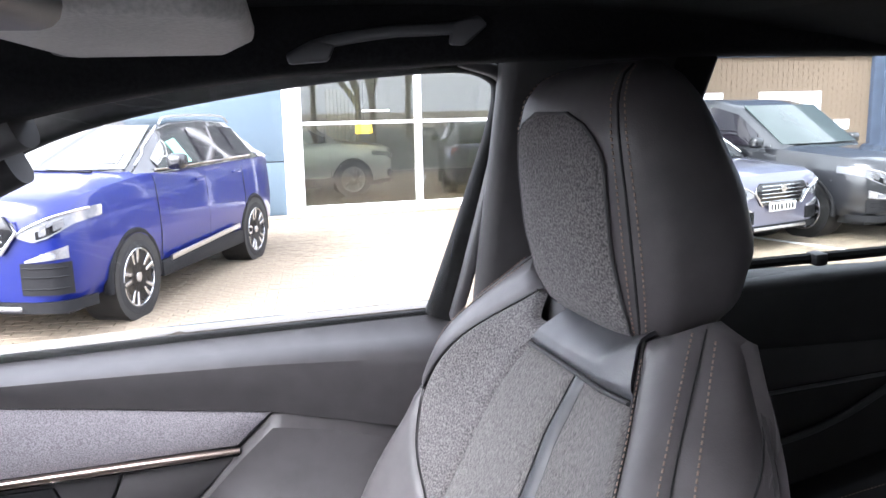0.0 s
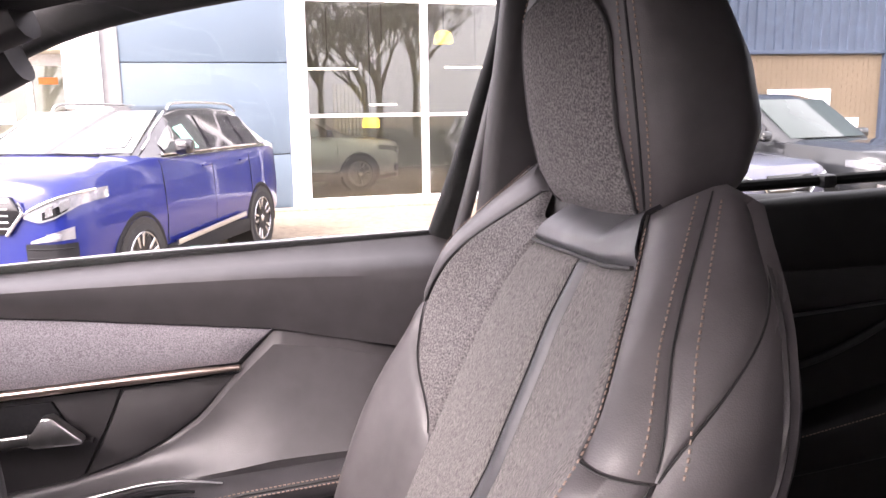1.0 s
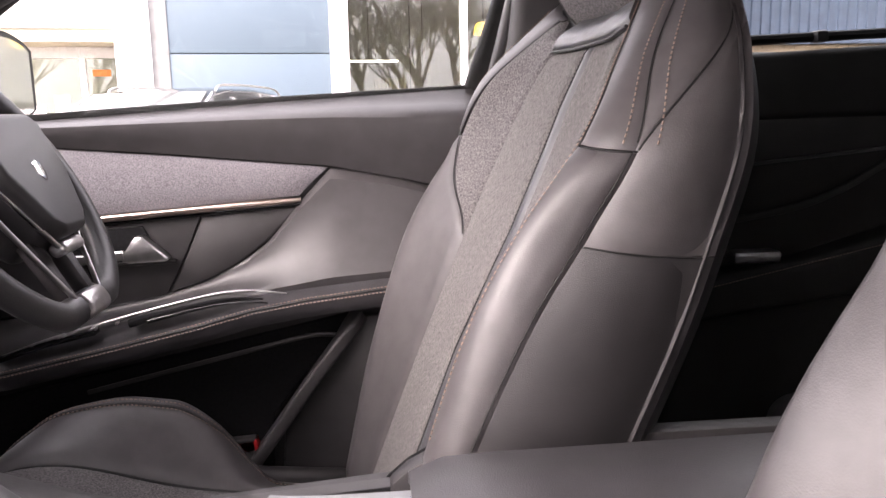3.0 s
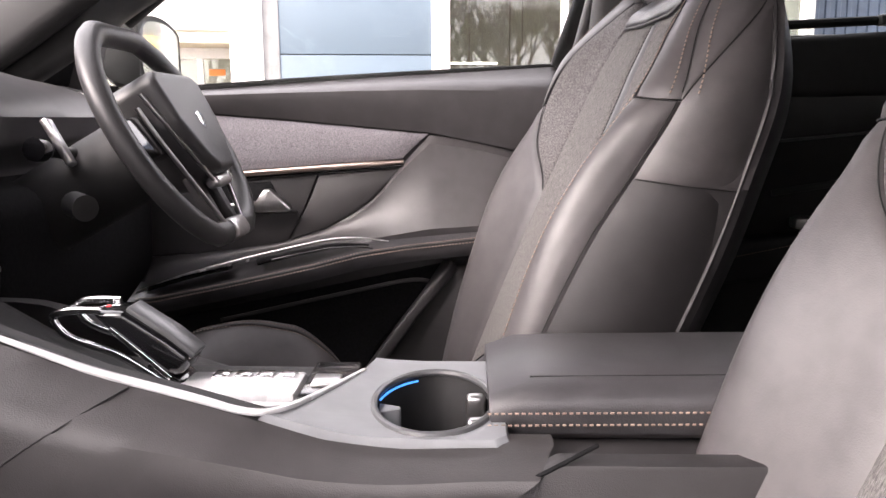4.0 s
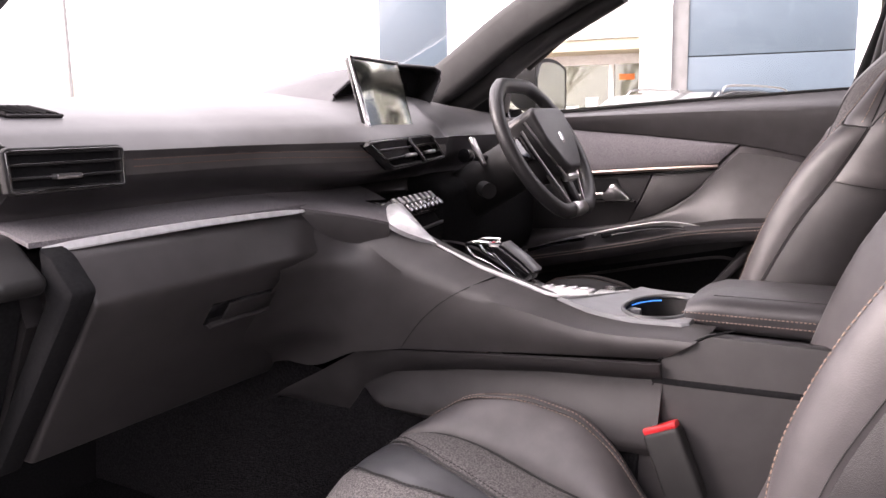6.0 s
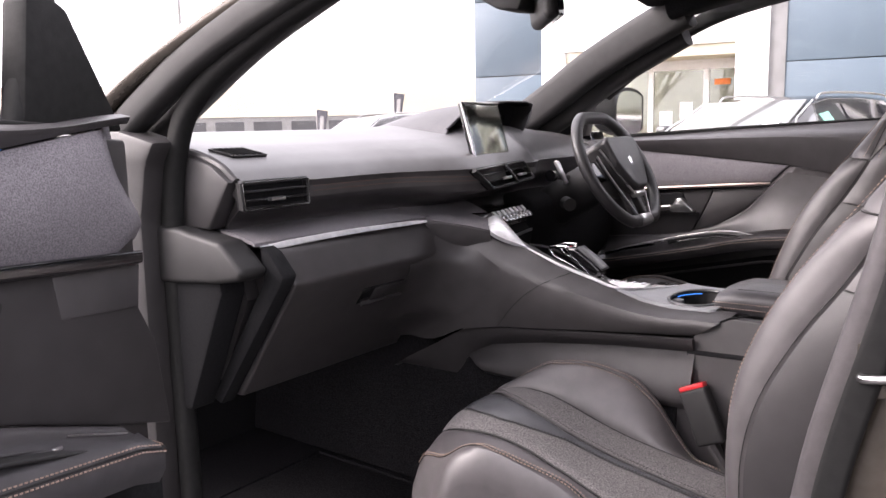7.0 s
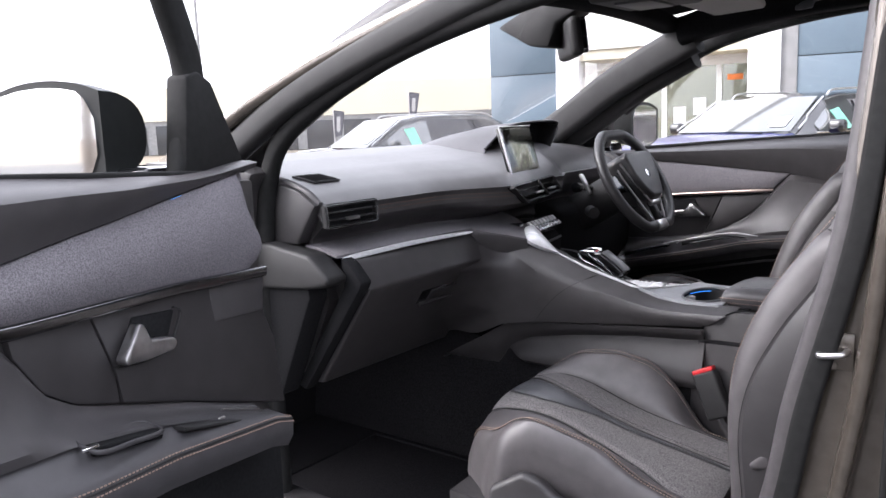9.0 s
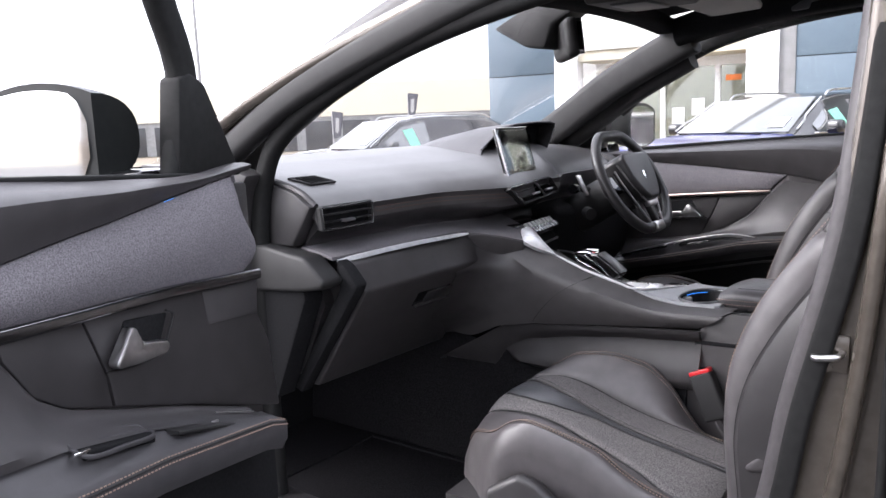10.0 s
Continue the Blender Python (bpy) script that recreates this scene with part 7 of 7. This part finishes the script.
for sg in (-1, 1):
    part("sill_skirt", box(-0.45, 1.60, min(sg * 0.70, sg * 0.84), max(sg * 0.70, sg * 0.84), 0.08, 0.275, 0.03, seg=3), "clad", shell, "black sill cladding")
    part("rear_wing", box(1.60, 2.18, min(sg * 0.745, sg * 0.87), max(sg * 0.745, sg * 0.87), 0.12, 1.14, 0.04, seg=3), "bronze", shell, "bronze-grey painted rear wing")
    for wx in (-1.02, 1.80):
        w = part("wheel", lathe([(0.23, sg * 0.66), (0.335, sg * 0.66), (0.35, sg * 0.70), (0.35, sg * 0.87), (0.335, sg * 0.895), (0.25, sg * 0.90), (0.235, sg * 0.89), (0.23, sg * 0.84)], 32), "tyre", shell, "black tyre on alloy rim")
        w.location = (wx, 0, GZ + 0.35)
        part("rim", lathe([(0.235, sg * 0.888), (0.20, sg * 0.88), (0.06, sg * 0.885), (0.05, sg * 0.86), (0.235, sg * 0.86)], 32), "alloy", w)
part("rear_door_skin", box(0.72, 1.58, 0.765, 0.86, 0.32, 1.15, 0.03, seg=3), "bronze", rd, "bronze-grey painted outer skin")

# ---- showroom ----
FO, FE, FN = Vector((0.05, 12.0, 0)), Vector((math.cos(radians(8)), math.sin(radians(8)), 0)), Vector((math.sin(radians(8)), -math.cos(radians(8)), 0))
FM = Matrix.Translation(FO) @ Matrix.Rotation(radians(8), 4, "Z")


def fbox(s0, s1, d0, d1, z0, z1, bevel=0.0):
    """A box on the showroom front: s along it, d behind it, z up."""
    return box(s0, s1, d0, d1, z0, z1, bevel, m=FM)


bld = thing("showroom", "showroom building with blue panels, white frames and tall glass", "building", kind="structure")
zcuts = [GZ, 0.70, 2.05, 3.40, 4.75, 6.1]
for s0, s1 in ((-2.50, -0.16), (-7.88, -6.53)):
    for a, b_ in zip(zcuts, zcuts[1:]):
        part("blue_panel", fbox(s0, s1, 0.0, 0.10, a + 0.008, b_ - 0.008, 0.006), "panel", bld, "pale blue steel panel")
    part("panel_backing", fbox(s0, s1, 0.05, 0.25, GZ, 6.1), "ink_shade", bld)
part("white_fascia", fbox(-6.53, -3.23, -0.05, 0.3, 2.40, 6.1, 0.01), "white", bld, "white rendered fascia")
part("white_column", fbox(-3.23, -2.74, -0.08, 0.3, GZ, 6.1, 0.01), "white", bld)
part("white_column", fbox(-6.53, -6.10, -0.05, 0.3, GZ, 2.40, 0.01), "white", bld)
part("grey_return", fbox(-2.74, -2.50, -0.02, 0.3, GZ, 6.1, 0.01), "shed", bld)
part("soffit", fbox(-6.10, -3.23, 0.02, 1.6, 2.22, 2.40, 0.01), "cream", bld)
for s in (-6.08, -4.86, -3.90, -3.30):
    part("entrance_post", fbox(s, s + 0.09, 0.9, 0.99, GZ, 2.25, 0.005), "frame", bld)
part("entrance_rail", fbox(-6.08, -3.23, 0.88, 0.98, 2.05, 2.22, 0.005), "frame", bld)
e = part("entrance_glass", fbox(-6.0, -3.25, 0.94, 0.95, GZ, 2.1), "showglass", bld)
e.visible_shadow = False
part("entrance_back", fbox(-6.3, -3.2, 4.0, 4.1, GZ, 2.6), "wall_in", bld)
part("orange_notice", fbox(-3.72, -3.46, 0.90, 0.93, 1.78, 1.88, 0.004), "orange", bld)
part("red_notice", fbox(-5.35, -5.12, 0.90, 0.93, 1.18, 1.34, 0.004), "red", bld)
for s0, z0 in ((-4.65, 1.05), (-4.3, 1.2), (-4.05, 0.95)):
    part("notice", fbox(s0, s0 + 0.22, 0.92, 0.935, z0, z0 + 0.30, 0.003), "paper", bld)
# tall glazing
part("corner_frame", fbox(-0.16, 0.12, -0.06, 0.12, GZ - 0.0, 6.1, 0.01), "frame", bld, "white aluminium frame")
for s in (1.90, 3.90, 5.90):
    part("mullion", fbox(s, s + 0.10, -0.05, 0.10, GZ, 6.1, 0.008), "frame", bld)
for z, h in ((1.235, 0.05), (GZ, 0.14), (2.95, 0.06), (6.0, 0.2)):
    part("transom", fbox(0.12, 6.0, -0.03, 0.08, z, z + h, 0.006), "frame", bld)
for i, s in enumerate((0.12, 2.0, 4.0)):
    for z0, z1 in ((GZ + 0.14, 1.235), (1.285, 2.95), (3.01, 6.0)):
        g = part("pane", fbox(s, s + (1.78 if i == 0 else 1.90), 0.02, 0.03, z0, z1), "showglass", bld)
        g.visible_shadow = False
part("showroom_floor", fbox(-0.1, 6.0, 0.1, 8.0, GZ - 0.02, GZ + 0.02), "tile", bld)
part("back_wall", fbox(-0.1, 6.0, 7.9, 8.1, GZ, 6.1), "wall_in", bld)
part("side_wall", fbox(-0.2, -0.05, 0.2, 8.0, GZ, 6.1), "wall_in", bld)
part("side_wall", fbox(6.0, 6.15, 0.0, 8.0, GZ, 6.1), "wall_in", bld)
part("flat_roof", fbox(-8.0, 6.2, 0.0, 8.2, 6.1, 6.4), "shed", bld)
part("rear_block", fbox(-7.9, -0.2, 4.2, 8.0, GZ, 6.1), "wall_in", bld)
for i in range(9):
    part("cream_slat", fbox(1.25 + 0.08 * i, 1.30 + 0.08 * i, 4.9, 5.0, GZ, 1.9, 0.004), "cream", bld)
part("kerb_step", fbox(-3.0, 6.1, -0.35, -0.05, GZ - 0.03, GZ + 0.03, 0.01), "paver", bld)
car("silver_showroom_car", "silver car on show behind the showroom glass", "silver", "silver", tuple((FM @ Vector((1.2, 3.2, 0)))[:2]), (0.9, 0.25), 0.93, sheet="", group="")


def pendant(s, d, z):
    p = thing("pendant_lamp", "yellow glowing bell-shaped pendant lamp", "lamp", "showroom lamps")
    o = FM @ Vector((s, d, z))
    part("shade", loft([[(o.x + r * math.cos(a), o.y + r * math.sin(a), o.z + h) for a in np.linspace(0, 2 * math.pi, 20, endpoint=False)] for r, h in ((0.16, 0), (0.165, 0.05), (0.15, 0.14), (0.10, 0.20), (0.02, 0.22))]), "yellow", p)
    part("cord", tube([(o.x, o.y, o.z + 0.2), (o.x, o.y, 6.05)], 0.008, 6), "ink_shade", p)


pendant(2.62, 1.2, 2.45)
pendant(1.55, 2.4, 1.02)
pendant(5.2, 1.6, 2.4)
for s0, s1, d, z in ((0.2, 1.25, 2.0, 2.05), (1.5, 2.0, 2.2, 1.42), (3.0, 4.2, 2.4, 2.1)):
    t_ = thing("strip_light", "slim glowing strip light in the showroom", "lamp", "showroom lamps")
    part("light_tube", fbox(s0, s1, d, d + 0.04, z, z + 0.03, 0.005), "tube", t_)
    part("light_cord", tube([FM @ Vector(((s0 + s1) / 2, d + 0.02, z + 0.03)), FM @ Vector(((s0 + s1) / 2, d + 0.02, 6.05))], 0.006, 6), "ink_shade", t_)

# ---- brick unit ----
unit = thing("brick_unit", "buff brick industrial unit with dark blue corrugated cladding", "building", kind="structure")
bw0, bw1, by, bz = 6.5, 11.9, 15.0, 2.36
part("wall_core", box(bw0, bw1 - 0.05, by + 0.02, by + 0.25, GZ, bz), "mortar", unit, "mortar joints")
vv, ff = [], []
row, z = 0, GZ
while z < bz - 0.06:
    x = bw0 - (0.1125 if row % 2 else 0)
    while x < bw1 - 0.1:
        a, b_ = max(x, bw0), min(x + 0.215, bw1 - 0.05)
        if not (9.36 < (a + b_) / 2 < 10.74 and z < 1.62):
            n0 = len(vv)
            y = by + rng.uniform(-0.003, 0.004)
            vv += [(a, y, z), (b_, y, z), (b_, y, z + 0.065), (a, y, z + 0.065), (a, by + 0.03, z), (b_, by + 0.03, z), (b_, by + 0.03, z + 0.065), (a, by + 0.03, z + 0.065)]
            ff += [[n0 + i for i in f] for f in ((0, 1, 2, 3), (3, 2, 6, 7), (0, 4, 5, 1), (0, 3, 7, 4), (1, 5, 6, 2))]
        x += 0.225
    z += 0.075
    row += 1
me = bpy.data.meshes.new("brickwork")
me.from_pydata(vv, [], ff)
bo = tagged(new("brickwork", me), "buff facing bricks", kind="stuff")
bo.parent = unit
me.materials.append(M["brick"])
part("door_frame", prism([(9.36, GZ), (9.36, 1.64), (10.74, 1.64), (10.74, GZ)], by - 0.03, by + 0.06, "y", 0.006), "frame", unit)
part("door_panel", box(9.44, 10.66, by - 0.045, by + 0.02, GZ, 1.57, 0.006), "white", unit, "pale grey-white panel")
part("door_frame", prism([(8.02, GZ), (8.02, 1.64), (8.56, 1.64), (8.56, GZ)], by - 0.03, by + 0.06, "y", 0.006), "frame", unit)
part("door_panel", box(8.09, 8.49, by - 0.045, by + 0.02, GZ, 1.57, 0.006), "white", unit, "pale grey-white panel")
part("notice", box(11.07, 11.42, by - 0.02, by + 0.01, 0.85, 1.05, 0.003), "paper", unit, "small white notice")


def corrugated(x0, x1, y, z0, z1, pitch=0.20):
    bm = bmesh.new()
    prof, x = [], x0
    while x < x1:
        prof += [(x, 0), (x + pitch * 0.45, 0), (x + pitch * 0.55, -0.035), (x + pitch * 0.90, -0.035)]
        x += pitch
    lo = [bm.verts.new((a, y + b, z0)) for a, b in prof]
    hi = [bm.verts.new((a, y + b, z1)) for a, b in prof]
    for i in range(len(prof) - 1):
        bm.faces.new((lo[i], lo[i + 1], hi[i + 1], hi[i]))
    return bm


part("cladding", corrugated(bw0, 22, by - 0.05, bz + 0.05, 7.0), "panel2", unit, "dark blue corrugated steel", smooth=False)
part("cladding_sill", box(bw0, bw1, by - 0.09, by + 0.1, bz - 0.02, bz + 0.06, 0.01), "panel2", unit)
part("cladding_low", corrugated(bw1 + 0.12, 22, by - 0.07, GZ, bz + 0.05), "panel2", unit, "dark blue corrugated steel", smooth=False)
part("corner_post", box(bw1 - 0.05, bw1 + 0.12, by - 0.12, by + 0.1, GZ, 7.0, 0.01), "panel2", unit)
part("unit_back", box(bw0, 22, by + 0.25, by + 8, GZ, 7.0), "shed", unit)

# bay markings
for i, (xa, ya) in enumerate(((3.6, 8.6), (6.1, 7.0), (8.6, 5.6))):
    b = box(-0.05, 0.05, -2.4, 2.4, GZ - 0.003, GZ + 0.002, m=Matrix.Translation((xa, ya, 0)) @ Matrix.Rotation(radians(-60 + 85), 4, "Z"))
    tagged(part("bay_marking", b, "line", smooth=False), "white painted parking bay line", "road marking", kind="structure")

# ---- distance ----
far = thing("far_shed", "long low shed with cream band far across the road", "building", kind="structure")
fm = Matrix.Translation((-38, 34, 0)) @ Matrix.Rotation(radians(42), 4, "Z")
part("shed_wall", box(-30, 30, 0, 10, GZ, 2.0, m=fm), "shed", far)
part("cream_band", box(-30, 30, -0.1, 10, 2.0, 4.1, m=fm), "cream", far)
for i in range(24):
    part("shed_bay", box(-29 + 2.4 * i, -27.2 + 2.4 * i, -0.06, 0.2, GZ, 1.7, m=fm), "dgrey", far)


def flag(x, y, h, c):
    f = thing("feather_flag", "black feather flag with pale emblem on a slim pole", "flag", "forecourt flags")
    part("pole", tube([(x, y, GZ), (x, y, h)], 0.02, 8), "satin", f)
    part("cloth", prism([(0.03, h - c), (0.30, h - c + 0.06), (0.46, h - 0.06), (0.03, h)], -0.01, 0.01, "y"), "flag", f).location = (x, y, 0)
    part("emblem", prism([(0.12, h - 0.75 * c), (0.20, h - 0.82 * c), (0.27, h - 0.72 * c), (0.30, h - 0.25 * c), (0.16, h - 0.25 * c)], -0.016, 0.016, "y"), "shed", f).location = (x, y, 0)


flag(-16.21, 18.43, 2.27, 0.80)
flag(-16.17, 14.91, 1.72, 0.80)
lp = thing("lamp_post", "slim grey lamp column", "street lamp")
part("column", tube([(-24, 16, GZ), (-24, 16, 7)], 0.08, 8, taper=lambda t: 1 - 0.4 * t), "shed", lp)
part("lantern", box(-24.1, -23.4, 15.85, 16.15, 6.9, 7.05, 0.03), "shed", lp)


def bare_tree(x, y, h, seed):
    """A leafless tree: tapered trunk, forking limbs and fine twigs."""
    r_ = random.Random(seed)
    t = thing("bare_tree", "tall leafless tree with fine spreading twigs", "tree", "trees beyond the forecourt")
    tb, cb = bmesh.new(), bmesh.new()

    def grow(p, d, ln, rad, depth):
        q = p + d * ln
        mid_ = p.lerp(q, 0.5) + Vector((r_.uniform(-1, 1), r_.uniform(-1, 1), 0)) * ln * 0.06
        target = tb if depth < 2 else cb
        sweep([p, mid_, q], circle(rad, 6 if depth < 2 else 3), (0.3, 0.9, 0.1), bm=target, taper=lambda k: 1 - 0.4 * k)
        if depth >= 6:
            return
        n = 3 if depth > 0 else 5
        for i in range(n):
            a = r_.uniform(0, 2 * math.pi)
            tilt = r_.uniform(0.25, 0.75)
            side = Vector((math.cos(a), math.sin(a), 0))
            nd = (d * (1 - tilt * 0.6) + side * tilt + Vector((0, 0, 0.25))).normalized()
            s0 = p.lerp(q, r_.uniform(0.55, 1.0))
            grow(s0, nd, ln * r_.uniform(0.6, 0.8), max(rad * 0.56, 0.011), depth + 1)
    grow(Vector((x, y, GZ)), Vector((0, 0, 1)), h * 0.34, h * 0.022, 0)
    part("trunk", tb, "bark", t)
    part("crown", cb, "bark", t, smooth=False)
    return t


tree_a = bare_tree(0.0, 0.0, 9.0, 11)
tree_b = bare_tree(0.0, 0.0, 9.0, 29)
spots = ((-4.5, -13), (-1.6, -16), (0.8, -13.5), (3.2, -15.5), (5.4, -13), (8.0, -15), (10.5, -13.5), (13.5, -16), (-8, -15), (-12, -14), (2.0, -20), (7.0, -20), (12, -20), (-3, -20))
for i, (x, y) in enumerate(spots):
    src, sc = (tree_a, tree_b)[i % 2], 0.85 + 0.1 * ((i * 7) % 4)
    m = pose(x, y, GZ * (1 - sc), 0, 0, 47 * i)
    if i < 2:
        src.matrix_world = m
    else:
        copy_thing(src, m)

# ---- paving blocks ----
pav = thing("pavement", "buff block paving of the forecourt", "paving", kind="structure")
pm = bpy.data.meshes.new("paver")
pb = box(0.002, 0.198, 0.002, 0.098, -0.03, 0.0, 0.0)
bmesh.ops.bevel(pb, geom=[e_ for e_ in pb.edges if all(v.co.z > -0.01 for v in e_.verts)], offset=0.004, segments=1, affect="EDGES")
pb.to_mesh(pm)
pb.free()
pm.materials.append(M["paver"])
vv, ff, count = [], [], 0
th = radians(8)
for j in range(110):
    y = 5.46 + 0.1 * j
    for i in range(80):
        x = -6.0 + 0.2 * i + (0.1 if j % 2 else 0)
        if y > 12.0 + (x - 0.05) * 0.14 - 0.4 and x < 8.5:
            continue
        dz = rng.uniform(-0.002, 0.002)
        if count < 300 and -1.2 < x < 1.3 and y > 5.46:
            o = new("paver", pm)
            o.parent = pav
            o.location = (x, y, GZ + dz)
            count += 1
            continue
        n0 = len(vv)
        a, b_, c_, d_ = x + 0.004, x + 0.196, y + 0.004, y + 0.096
        zt = GZ + dz
        vv += [(a, c_, zt), (b_, c_, zt), (b_, d_, zt), (a, d_, zt), (a - 0.002, c_ - 0.002, zt - 0.006), (b_ + 0.002, c_ - 0.002, zt - 0.006), (b_ + 0.002, d_ + 0.002, zt - 0.006), (a - 0.002, d_ + 0.002, zt - 0.006)]
        ff += [[n0 + k for k in f] for f in ((0, 1, 2, 3), (0, 4, 5, 1), (1, 5, 6, 2), (2, 6, 7, 3), (3, 7, 4, 0))]
me = bpy.data.meshes.new("paving_field")
me.from_pydata(vv, [], ff)
me.materials.append(M["paver"])
po = tagged(new("paving_field", me), "buff block pavers", kind="stuff")
po.parent = pav
